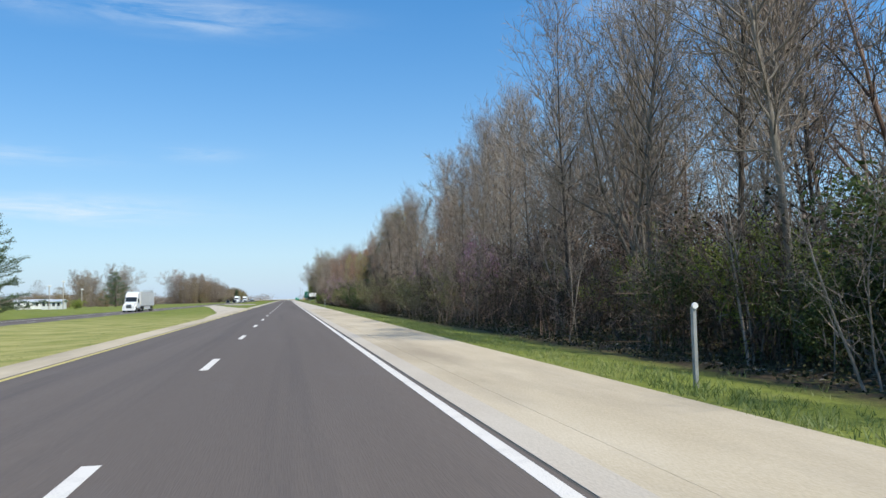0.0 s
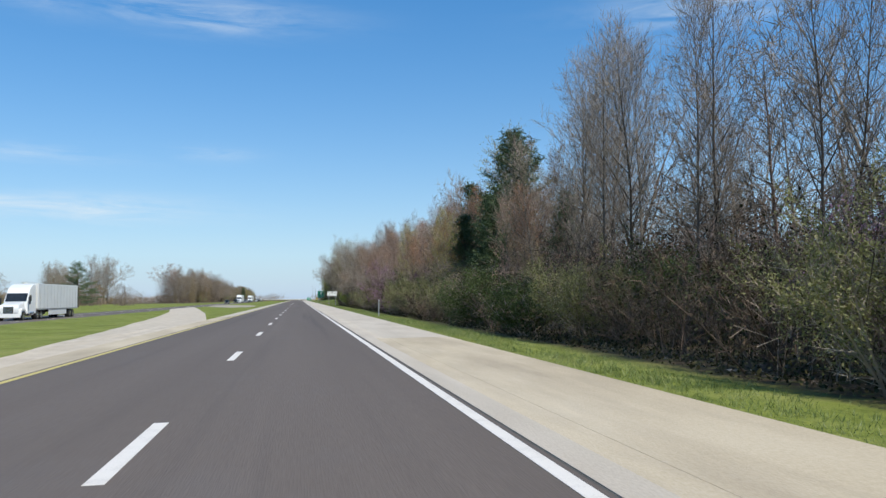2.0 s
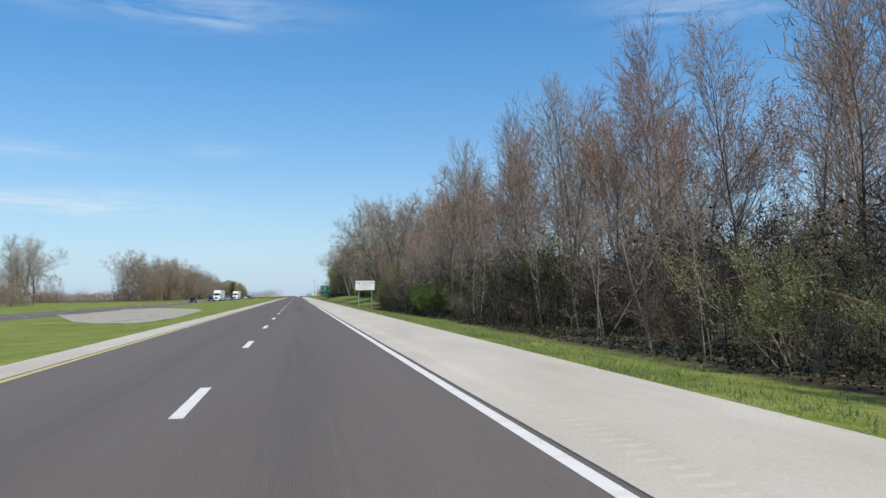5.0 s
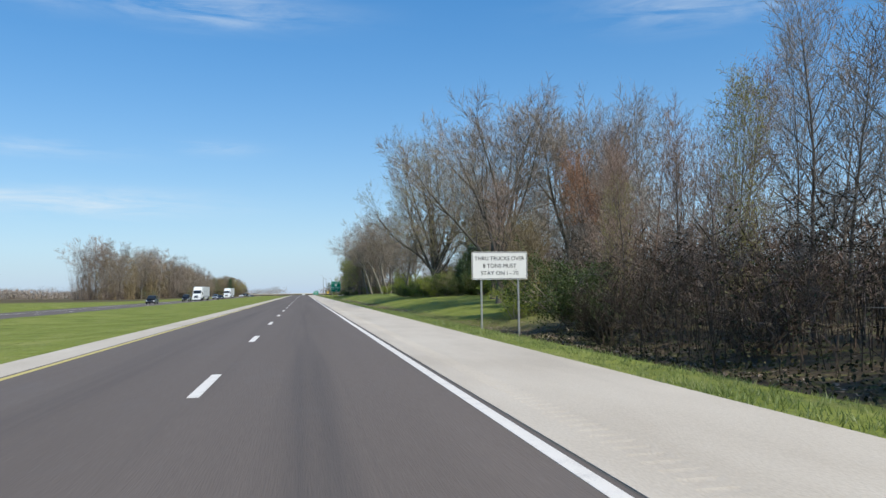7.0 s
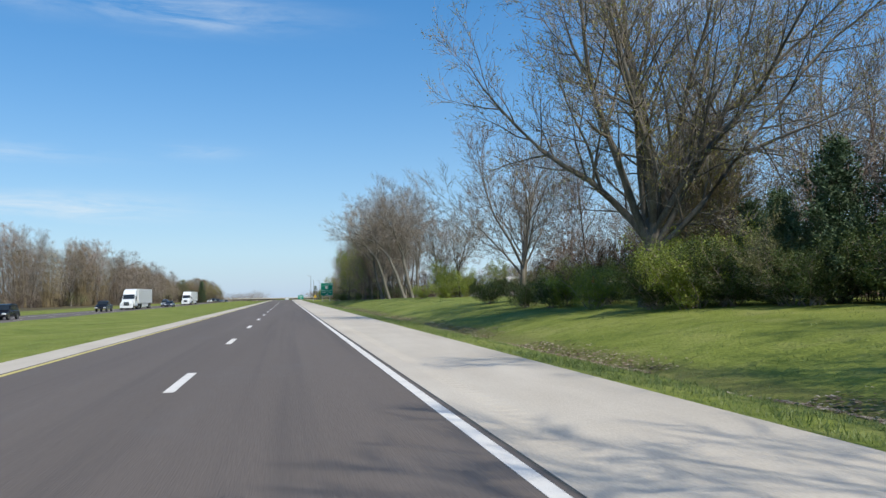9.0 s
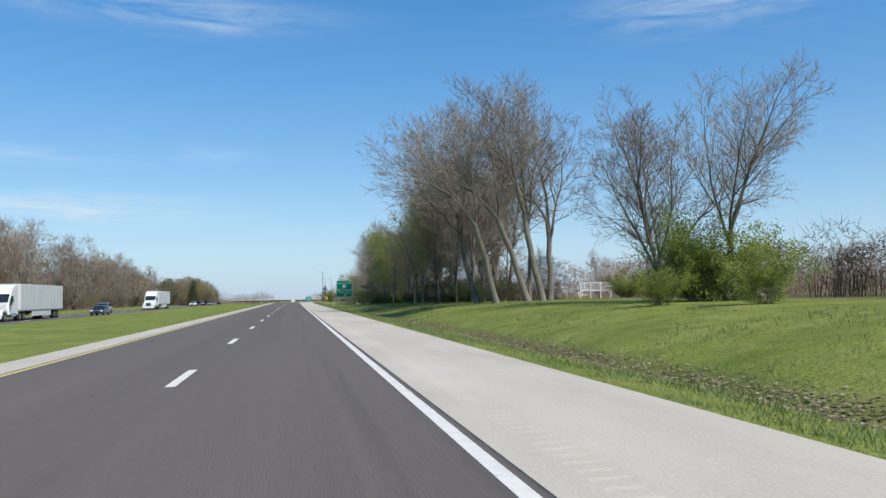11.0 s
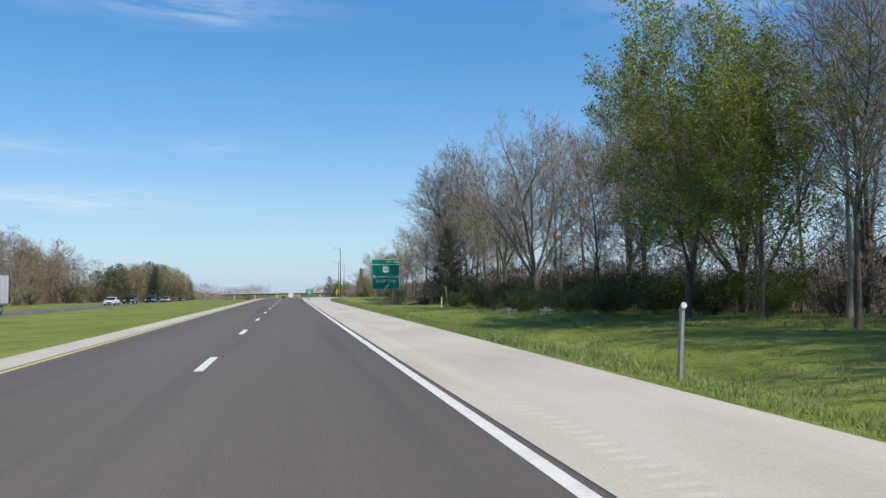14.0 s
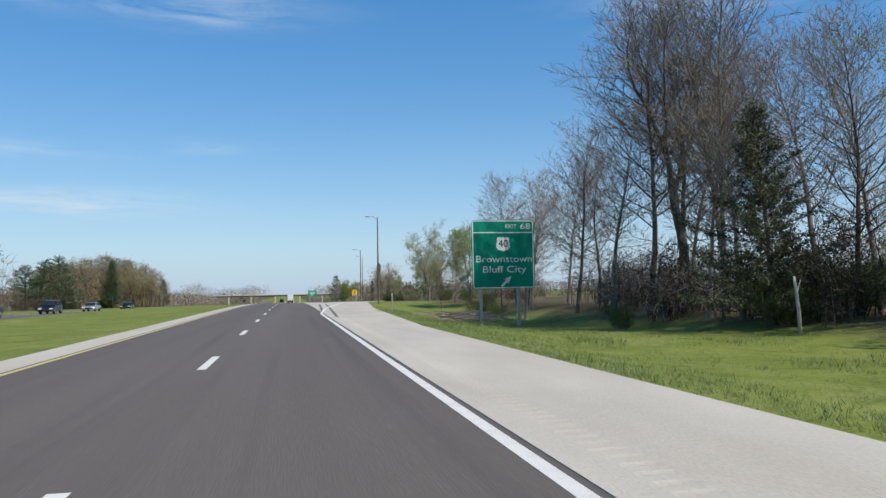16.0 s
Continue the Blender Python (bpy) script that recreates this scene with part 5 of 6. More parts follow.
    ob = thing("road_sign", "white rectangular truck-route notice on two steel posts in the verge", "road sign", (cx, y, 0))
    panel = part("panel", rounded_panel(x1 - x0, z1 - z0, 0.01, 0.05), M_WHITE_SIGN, ob)
    panel.location = (0, 0, cz)
    bd = part("border", frame_panel(x1 - x0 - 0.05, z1 - z0 - 0.05, 0.025, 0.04), M_BLACK, ob, "thin black border")
    bd.location = (0, -0.004, cz)
    for txt, dz, w in (("THRU TRUCKS OVER", 0.33, 2.42), ("8 TONS MUST", -0.02, 1.62), ("STAY ON I - 70", -0.36, 1.82)):
        text_mesh(txt, 0.27, M_BLACK, "lettering", ob, (0, -0.006, cz + dz), w, label="black capital letters")
    for dx in (-0.88, 0.92):
        p = part("post", post_bm(gz(cx + dx, y) - 0.4, z1 - 0.1), M_GALV, ob)
        p.location = (dx, 0.06, 0)


def post_bm(z0, z1, w=0.03, flange=0.022):
    """A U-channel sign post."""
    bm = bmesh.new()
    prof = [(-w - flange, 0.04), (-w, 0.04), (-w, 0.0), (w, 0.0), (w, 0.04), (w + flange, 0.04), (w + flange, 0.048), (w - 0.008 + 0.016, 0.048), (w - 0.008, 0.008), (-w + 0.008, 0.008), (-w - 0.008, 0.048), (-w - flange, 0.048)]
    a = [bm.verts.new((x, y, z0)) for x, y in prof]
    b = [bm.verts.new((x, y, z1)) for x, y in prof]
    for i in range(len(prof)):
        j = (i + 1) % len(prof)
        bm.faces.new((a[i], a[j], b[j], b[i]))
    bm.faces.new(b)
    bmesh.ops.recalc_face_normals(bm, faces=bm.faces)
    return bm


truck_notice()


def exit_sign():
    x0, x1, y, z0, z1 = 14.93, 19.75, 630.3, 1.42, 6.56
    cx, cz, w, h = (x0 + x1) / 2, (z0 + z1) / 2, x1 - x0, z1 - z0
    ob = thing("exit_sign", "large green exit sign with white lettering on two posts", "road sign", (cx, y, 0))
    panel = part("panel", rounded_panel(w, h, 0.05, 0.25), M_GREEN_SIGN, ob)
    panel.location = (0, 0, cz)
    bd = part("border", frame_panel(w - 0.08, h - 0.08, 0.07, 0.22), M_WHITE_SIGN, ob, "white border line")
    bd.location = (0, -0.004, cz)
    part("divider", box(-w / 2 + 0.1, w / 2 - 0.1, -0.006, 0.0, z1 - 0.98, z1 - 0.91), M_WHITE_SIGN, ob, "white dividing line")
    text_mesh("EXIT", 0.42, M_WHITE_SIGN, "lettering", ob, (0.62, -0.008, z1 - 0.5), 0.85)
    text_mesh("68", 0.62, M_WHITE_SIGN, "lettering", ob, (1.75, -0.008, z1 - 0.5), 0.78)
    text_mesh("Brownstown", 0.72, M_WHITE_SIGN, "lettering", ob, (0.05, -0.008, z1 - 2.95), 4.3)
    text_mesh("Bluff City", 0.72, M_WHITE_SIGN, "lettering", ob, (0.05, -0.008, z1 - 3.72), 3.35)
    sh = part("route_shield", shield_bm(1.05), M_WHITE_SIGN, ob, "white route shield")
    sh.location = (0, -0.008, z1 - 1.8)
    text_mesh("40", 0.8, M_BLACK, "numeral", sh, (0, -0.012, 0.0), 0.72)
    ar = part("arrow", arrow_bm(), M_WHITE_SIGN, ob, "white slanting arrow")
    ar.location = (0.2, -0.008, z1 - 4.6)
    for dx in (-1.75, 1.15):
        gzz = gz(cx + dx, y)
        p = part("post", box(dx - 0.09, dx + 0.09, 0.06, 0.26, gzz - 0.4, z1 - 0.2, 0.01), M_GALV, ob)


def shield_bm(s):
    bm = bmesh.new()
    half = [(0, 0.5), (0.18, 0.46), (0.34, 0.5), (0.48, 0.36), (0.42, 0.2), (0.5, -0.02), (0.5, -0.22), (0.36, -0.42), (0.16, -0.46), (0, -0.52)]
    ring = half + [(-x, z) for x, z in half[-2:0:-1]]
    a = [bm.verts.new((x * s, 0, z * s)) for x, z in ring]
    b = [bm.verts.new((x * s, 0.008, z * s)) for x, z in ring]
    bm.faces.new(a)
    for i in range(len(ring)):
        j = (i + 1) % len(ring)
        bm.faces.new((a[j], a[i], b[i], b[j]))
    bmesh.ops.recalc_face_normals(bm, faces=bm.faces)
    return bm


def arrow_bm():
    bm = bmesh.new()
    ring = [(-0.42, -0.30), (-0.30, -0.42), (0.14, 0.02), (0.14, -0.24), (0.38, 0.38), (-0.24, 0.14), (0.02, 0.14)]
    a = [bm.verts.new((x, 0, z)) for x, z in ring]
    b = [bm.verts.new((x, 0.008, z)) for x, z in ring]
    bm.faces.new(a)
    for i in range(len(ring)):
        j = (i + 1) % len(ring)
        bm.faces.new((a[j], a[i], b[i], b[j]))
    bmesh.ops.recalc_face_normals(bm, faces=bm.faces)
    return bm


exit_sign()


def delineator(x, y, copy=None, lean=0.0):
    if copy is None:
        ob = thing("delineator_post", "thin steel roadside marker post with a round white reflector", "marker post", (x, y, gz(x, y)), group="roadside marker posts")
        part("post", post_bm(-0.3, 1.27, 0.028, 0.02), M_GALV, ob)
        bm = bmesh.new()
        bmesh.ops.create_cone(bm, cap_ends=True, segments=16, radius1=0.055, radius2=0.05, depth=0.03, matrix=Matrix.Translation((0, -0.018, 1.29)) @ Matrix.Rotation(radians(90), 4, "X"))
        part("reflector", bm, M_WHITE_SIGN, ob, "round white reflector")
        return ob
    return copy_thing(copy, Matrix.Translation((x, y, gz(x, y))) @ Matrix.Rotation(radians(-lean), 4, "Y"))


post0 = delineator(8.05, 12.1)
delineator(7.95, 133.9, post0, -1)
delineator(8.15, 514.7, post0, -4)
delineator(9.4, 634, post0)


# ---- thicket and distance ----
def haze(s, rng, x, y, w, h, n, reach, r, low=0.1, stems=0.08):
    """Fills a bush-shaped mass with fine twigs."""
    z0 = gz(x, y)
    for _ in range(n):
        a, q = rng.uniform(0, 6.3), math.sqrt(rng.random())
        z = low * h + (1 - low) * h * rng.random()
        k = math.sqrt(max(0.05, 1 - ((z / h - 0.4) / 0.62) ** 2))
        p = Vector((x + math.cos(a) * q * w * k, y + math.sin(a) * q * w * k, z0 + z))
        e = p + Vector((rng.gauss(0, 1), rng.gauss(0, 1), rng.gauss(0.5, 0.9))).normalized() * reach * rng.uniform(0.5, 1.3)
        s.spike(p, e, r)
    for _ in range(int(n * stems)):
        a, q = rng.uniform(0, 6.3), math.sqrt(rng.random())
        p = Vector((x + math.cos(a) * q * w * 0.6, y + math.sin(a) * q * w * 0.6, z0 - 0.2))
        s.spike(p, p + Vector((rng.gauss(0, 0.1) * h, rng.gauss(0, 0.1) * h, h * rng.uniform(0.5, 0.95))), r * 1.6)


def thicket():
    """The tangle of thin stems and dead leaves inside the woods, too fine to pick apart."""
    rng = random.Random(77)
    s, s2, s3 = Soup(), Soup(), Soup()
    # s3 takes the near-black stems that stand in for shade between trunks
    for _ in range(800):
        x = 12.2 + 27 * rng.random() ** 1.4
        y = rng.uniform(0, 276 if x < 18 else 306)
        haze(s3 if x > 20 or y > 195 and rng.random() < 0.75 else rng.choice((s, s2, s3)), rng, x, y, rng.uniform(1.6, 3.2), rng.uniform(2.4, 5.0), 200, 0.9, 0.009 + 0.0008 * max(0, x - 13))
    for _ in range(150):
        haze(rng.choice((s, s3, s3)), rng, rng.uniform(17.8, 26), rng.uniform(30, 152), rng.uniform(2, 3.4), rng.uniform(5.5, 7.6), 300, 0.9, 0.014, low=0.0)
    # behind the lawn trees and past the exit sign, mostly the shade-coloured stems
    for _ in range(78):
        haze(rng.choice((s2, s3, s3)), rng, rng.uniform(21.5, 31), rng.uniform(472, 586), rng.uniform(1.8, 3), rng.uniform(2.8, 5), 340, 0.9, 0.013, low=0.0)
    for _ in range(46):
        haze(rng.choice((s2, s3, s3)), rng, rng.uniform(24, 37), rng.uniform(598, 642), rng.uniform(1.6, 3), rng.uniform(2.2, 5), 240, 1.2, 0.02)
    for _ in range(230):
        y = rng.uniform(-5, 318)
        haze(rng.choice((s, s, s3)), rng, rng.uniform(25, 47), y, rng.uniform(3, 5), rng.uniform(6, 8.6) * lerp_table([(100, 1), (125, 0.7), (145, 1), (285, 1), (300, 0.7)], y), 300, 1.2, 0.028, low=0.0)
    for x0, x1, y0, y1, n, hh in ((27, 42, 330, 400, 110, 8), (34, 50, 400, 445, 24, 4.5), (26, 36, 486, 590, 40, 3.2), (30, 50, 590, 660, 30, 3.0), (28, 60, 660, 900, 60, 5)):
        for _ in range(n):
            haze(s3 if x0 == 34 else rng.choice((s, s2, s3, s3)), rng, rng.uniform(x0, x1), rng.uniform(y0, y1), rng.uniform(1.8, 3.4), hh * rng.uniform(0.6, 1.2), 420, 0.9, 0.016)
    for _ in range(60):
        haze(rng.choice((s, s2, s3)), rng, rng.uniform(19, 44), rng.uniform(22, 140), rng.uniform(2.5, 4), rng.uniform(5, 8), 300, 1.1, 0.018, low=0.02)
    for m, soup in ((M_TWIG_RED, s), (M_TWIG, s2), (M_TWIG_SHADED, s3)):
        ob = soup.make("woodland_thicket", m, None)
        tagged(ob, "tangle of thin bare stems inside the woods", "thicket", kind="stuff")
    s = Soup()
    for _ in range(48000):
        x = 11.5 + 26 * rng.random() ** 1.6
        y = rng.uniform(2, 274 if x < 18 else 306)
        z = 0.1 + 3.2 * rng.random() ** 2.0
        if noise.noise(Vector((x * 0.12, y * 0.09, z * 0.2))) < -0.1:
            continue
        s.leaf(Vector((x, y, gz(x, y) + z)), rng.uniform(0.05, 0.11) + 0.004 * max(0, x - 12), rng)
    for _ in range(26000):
        # low growth along the foot of the wood, its shade put into the leaf colour
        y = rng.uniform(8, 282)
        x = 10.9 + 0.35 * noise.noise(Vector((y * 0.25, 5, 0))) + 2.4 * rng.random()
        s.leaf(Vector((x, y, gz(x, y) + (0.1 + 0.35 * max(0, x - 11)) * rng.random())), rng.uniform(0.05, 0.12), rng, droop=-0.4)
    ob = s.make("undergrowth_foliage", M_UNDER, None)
    tagged(ob, "sparse undergrowth inside the woods, coloured dark for shade", "undergrowth", kind="stuff")
    s, s3 = Soup(), Soup()
    for k in range(95):
        q = (k + rng.random()) / 95
        x = lerp_table([(0, -64), (0.3, -52), (1, -47)], q) - rng.uniform(0, 16)
        haze(rng.choice((s, s3)), rng, x, 528 + 200 * q, rng.uniform(3, 5.5), lerp_table([(0, 18), (0.35, 18.5), (0.55, 15), (1, 12)], q) * rng.uniform(0.75, 1.1), 520, 1.8, 0.036, low=0.02)
    for k in range(34):
        q = (k + rng.random()) / 34
        haze(rng.choice((s, s3)), rng, -62 + 17.5 * q + rng.uniform(-4, 1), 788 + 74 * q, rng.uniform(3.5, 5.5), lerp_table([(0, 10.5), (0.3, 13), (0.5, 16), (0.8, 15), (1, 11)], q), 560, 1.7, 0.045, low=0.02)
    for _ in range(22):
        haze(rng.choice((s, s3)), rng, rng.uniform(-125, -85), rng.uniform(430, 505), rng.uniform(3, 5), rng.uniform(7, 14), 480, 1.6, 0.04, low=0.02)
    for _ in range(26):
        haze(rng.choice((s, s3)), rng, rng.uniform(-112, -58), rng.uniform(335, 375), rng.uniform(2.5, 4), rng.uniform(4, 7), 320, 1.5, 0.03, low=0.02)
    for _ in range(16):
        haze(rng.choice((s, s3)), rng, rng.uniform(-190, -80), rng.uniform(395, 470), rng.uniform(3, 5), rng.uniform(4, 7), 300, 1.5, 0.035, low=0.02)
    for m, soup in ((M_TWIG, s), (M_TWIG_TAN, s3)):
        ob = soup.make("woodland_thicket", m, None)
        tagged(ob, "dense bare brush across the oncoming lanes", "thicket", kind="stuff")
    s = Soup()
    for _ in range(150):
        t = rng.random()
        haze(s, rng, max(64, 75 + 300 * t + rng.gauss(0, 25)), 560 + 330 * t + rng.gauss(0, 20), rng.uniform(5, 8), rng.uniform(7, 11), 560, 1.5, 0.04, low=0.02)
    for _ in range(60):
        haze(s, rng, rng.uniform(62, 110), rng.uniform(330, 560), rng.uniform(4, 7), rng.uniform(5, 8), 700, 1.2, 0.028, low=0.02)
    ob = s.make("far_thicket", M_TWIG_RED, None)
    tagged(ob, "hazy bare woods behind the fields", "woods", kind="stuff")


thicket()


def leaf_litter():
    """Fallen leaves in the ditch and along the wood's foot."""
    rng = random.Random(78)
    s = Soup()

    def fallen(x, y, size):
        a = rng.uniform(0, 6.3)
        z = gz(x, y) + 0.025
        k = len(s.v)
        for t in (0, 2.2, 4.1):
            s.v.append((x + math.cos(a + t) * size * 0.6, y + math.sin(a + t) * size * 0.6, z + rng.uniform(0, 0.35) * size))
        s.f.append((k, k + 1, k + 2))

    for _ in range(28000):
        y = rng.uniform(325, 482)
        x = 11.0 + rng.gauss(0, 0.6)
        if noise.noise(Vector((y * 0.12, 3.0, 0))) < -0.15:
            continue
        fallen(x, y, rng.uniform(0.05, 0.12))
    for _ in range(15000):
        y = rng.uniform(8, 300)
        x = 11.5 + abs(rng.gauss(0, 1.6))
        fallen(x, y, rng.uniform(0.06, 0.14))
    ob = s.make("leaf_litter", M_DRY, None)
    tagged(ob, "dry brown fallen leaves in the ditch", "leaf litter", kind="stuff")


leaf_litter()


def grass():
    """Uneven blades along the verges."""
    rng = random.Random(79)
    s = Soup()

    def tuft(x, y, h, n=5):
        z = gz(x, y) - 0.02
        for _ in range(n):
            a = rng.uniform(0, 6.3)
            b = Vector((x + rng.uniform(-0.12, 0.12), y + rng.uniform(-0.12, 0.12), z))
            w = Vector((math.cos(a), math.sin(a), 0)) * (0.005 + 0.03 * h)
            lean = rng.uniform(0.2, 0.9) * h
            a = rng.uniform(0, 6.3)
            tip = b + Vector((math.cos(a) * lean, math.sin(a) * lean, h * rng.uniform(0.6, 1.1)))
            k = len(s.v)
            s.v += [tuple(b - w), tuple(b + w), tuple(tip)]
            s.f.append((k, k + 1, k + 2))
    for _ in range(44000):
        y = rng.uniform(6, 660)
        x = 6.93 + abs(rng.gauss(0, 1.3))
        rank = 1.0 + max(0.0, 2.2 * noise.noise(Vector((x * 0.5, y * 0.12, 9))))
        tuft(x, y, (0.05 + 0.06 * min(1, (x - 6.9) / 0.8)) * rank * rng.uniform(0.7, 1.3) * (1.4 if 485 < y < 545 else 1.0))
    for _ in range(20000):
        y = rng.uniform(310, 640)
        x = 8.5 + 13 * rng.random() ** 1.3
        tuft(x, y, rng.uniform(0.05, 0.11), 4)
    for _ in range(12000):
        y = rng.uniform(10, 700)
        x = -4.85 - abs(rng.gauss(0, 3.0))
        if x < -20:
            continue
        if y < 250 and -20.3 < x and lerp_table([(60, -4.8), (214, -20.3)], y) - 6 < x < -4.8 and 62 < y:
            continue
        tuft(x, y, rng.uniform(0.04, 0.09), 4)
    for _ in range(26000):
        y = rng.uniform(400, 640)
        x = 9.5 + 12 * rng.random()
        rank = noise.noise(Vector((x * 0.3, y * 0.22, 4))) + 0.5 * noise.noise(Vector((x * 0.9, y * 0.7, 2)))
        if rank > 0.05:
            tuft(x, y, (0.1 + 0.22 * rank) * rng.uniform(0.7, 1.3), 4)
    ob = s.make("verge_grass", M_GRASS, None)
    tagged(ob, "rough green grass along the road verges", "grass", kind="stuff")


grass()


def far_woods():
    """Tree lines on the horizon."""
    rng = random.Random(80)
    for name, runs in (("far_woods", (((-900, 1500), (-30, 1540), 34), ((30, 1500), (700, 1350), 32), ((45, 980), (120, 1350), 12), ((-300, 760), (-95, 1000), 13), ((-420, 520), (-150, 620), 11), ((330, 900), (700, 1200), 16),
                                      ((-95, 1000), (-80, 1400), 13))),):
        s = Soup()
        for (x0, y0), (x1, y1), h in runs:
            length = math.hypot(x1 - x0, y1 - y0)
            n = int(length * 52)
            for _ in range(n):
                t = rng.random()
                x, y = x0 + (x1 - x0) * t + rng.gauss(0, 6), y0 + (y1 - y0) * t + rng.gauss(0, 12)
                top = h * (0.62 + 0.42 * noise.noise(Vector((t * length * 0.045, 1.7, h)))) * rng.uniform(0.75, 1.05)
                b = Vector((x, y, gz(x, y)))
                z = top * rng.random() ** 0.6
                q = b + Vector((0, 0, z))
                s.spike(q, q + Vector((rng.uniform(-1.5, 1.5), rng.uniform(-1.5, 1.5), rng.uniform(-0.2, 1.8))), 0.24)
                if rng.random() < 0.08:
                    s.spike(b, b + Vector((0, 0, top * 0.8)), 0.14)
        ob = s.make(name, M_TWIG, None)
        tagged(ob, "hazy bare woods along the far horizon", "woods", kind="stuff")
    s = Soup()
    for _ in range(4000):
        t = rng.random()
        x, y = (rng.uniform(60, 130), rng.uniform(1000, 1350)) if t < 0.3 else (rng.uniform(-600, 600), rng.uniform(1380, 1500))
        if abs(x) < 45:
            continue
        b = Vector((x, y, gz(x, y) + rng.uniform(0, 11)))
        s.leaf(b, rng.uniform(1.2, 3.0), rng)
    ob = s.make("far_foliage", M_LEAF, None)
    tagged(ob, "dark green evergreens in the far woods", "woods", kind="stuff")


far_woods()


# ---- exit ramp, overpass ----
def paved(name, left, right, mat, label, category, top, n=40, depth=0.15):
    """A paved patch between two edge lines, following the road's fall."""
    def at(ln, s):
        y = ln[0][1] + (ln[-1][1] - ln[0][1]) * s
        return lerp_table([(b, a) for a, b in ln], y), y
    verts, faces = [], []
    for i in range(n + 1):
        (a, y), (b, y2) = at(left, i / n), at(right, i / n)
        verts += [(a, y, fall(y) + top), (b, y2, fall(y2) + top), (a, y, fall(y) + top - depth), (b, y2, fall(y2) + top - depth)]
    for i in range(n):
        p, q = 4 * i, 4 * i + 4
        faces += [(p, p + 1, q + 1, q), (p + 2, p, q, q + 2), (p + 1, p + 3, q + 3, q + 1)]
    ob = mesh_object(name, verts, faces, mat)
    return tagged(ob, label, category, kind="structure")


paved("exit_ramp", [(6.905, 606), (6.905, 690), (9.0, 720), (17, 790), (31, 870)], [(6.93, 606), (8.6, 640), (13, 690), (22.5, 765), (40, 870)], M_CONCRETE, "pale concrete exit ramp curving off the shoulder", "ramp", -0.006)
paved("ramp_line", [(3.58, 626), (4.4, 640), (6.2, 658), (9.6, 690)], [(3.75, 626), (4.6, 640), (6.4, 658), (9.85, 690)], M_WHITE_PAINT, "white edge line bending towards the exit ramp", "lane line", 0.004, n=24, depth=0.003)
M_SKID = material("rubber_marks", [(0.10, 0.095, 0.09), (0.2, 0.19, 0.18)], 0.9, 1.5, 30, 0.1)
for dx in (0.0, -0.75):
    paved("skid_mark", [(4.2 + dx, 619), (4.55 + dx, 630), (5.0 + dx, 644), (5.7 + dx, 667)], [(4.36 + dx, 619), (4.75 + dx, 630), (5.22 + dx, 644), (5.9 + dx, 667)], M_SKID, "dark curved tyre marks on the concrete", "skid mark", 0.001, n=20, depth=0.003)


def overpass():
    y, zr = 1420.0, fall(1420) + 2.2
    ob = thing("overpass", "long concrete overpass crossing the highway", "bridge", (0, y, zr))
    part("deck", box(-86, 70, -6, 6, 6.4, 6.75, 0.05), M_CONCRETE, ob)
    for k in (-4.5, -1.5, 1.5, 4.5):
        part("girder", box(-86, 70, k - 0.25, k + 0.25, 5.2, 6.4), M_WOODPOLE, ob, "dark weathered steel girder")
    for k in (-6, 5.75):
        part("parapet", box(-86, 70, k, k + 0.25, 6.75, 7.6, 0.03), M_CONCRETE, ob)
    for x in (-62, -39, -14, 12, 36):
        part("pier", box(x - 0.6, x + 0.6, -5, 5, -2.8, 5.2, 0.08), M_CONCRETE, ob)
    for x0, x1, xt in ((-110, -70, -84), (100, 55, 68)):
        bm = bmesh.new()
        a = [(x0, -2.8), (x1, -2.8), (xt, 5.4), (x0, 6.6)]
        f = [bm.verts.new((x, -12, z)) for x, z in a]
        b = [bm.verts.new((x, 12, z)) for x, z in a]
        bm.faces.new(f)
        bm.faces.new(b[::-1])
        for i in range(4):
            j = (i + 1) % 4
            bm.faces.new((f[j], f[i], b[i], b[j]))
        bmesh.ops.recalc_face_normals(bm, faces=bm.faces)
        part("embankment", bm, M_GRASS, ob, "grassy embankment")


overpass()


def bars_sign():
    """A far green guide sign; its legend is only bars at this distance."""
    x, y = 13.6, 1000.0
    z = fall(y)
    ob = thing("guide_sign", "green guide sign with white legend far down the road", "road sign", (x, y, z))
    p = part("panel", rounded_panel(4.6, 3.2, 0.05, 0.2), M_GREEN_SIGN, ob)
    p.location = (0, 0, 4.9)
    for dz, w in ((0.7, 3.2), (-0.1, 2.6), (-0.9, 1.4)):
        part("legend_bar", box(-w / 2, w / 2, -0.012, 0, 4.9 + dz - 0.14, 4.9 + dz + 0.14), M_WHITE_SIGN, ob, "white legend bar")
    for dx in (-1.4, 1.4):
        part("post", box(dx - 0.1, dx + 0.1, 0.06, 0.26, -0.5, 6.2, 0.01), M_GALV, ob)


bars_sign()


def yellow_sign():
    x, y = 17.7, 770.0
    ob = thing("ramp_sign", "yellow exit ramp speed sign on a post", "road sign", (x, y, gz(x, y)))
    p = part("panel", rounded_panel(1.15, 1.4, 0.01, 0.08), M_YELLOW_SIGN, ob)
    p.location = (0, 0, 2.4)
    for dz, w in ((0.4, 0.85), (0.0, 0.6), (-0.4, 0.75)):
        part("legend_bar", box(-w / 2, w / 2, -0.008, 0, 2.4 + dz - 0.1, 2.4 + dz + 0.1), M_BLACK, ob, "black legend bar")
    for dx in (-0.4, 0.4):
        q = part("post", post_bm(-0.4, 3.2), M_GALV, ob)
        q.location = (dx, 0.03, 0)


yellow_sign()


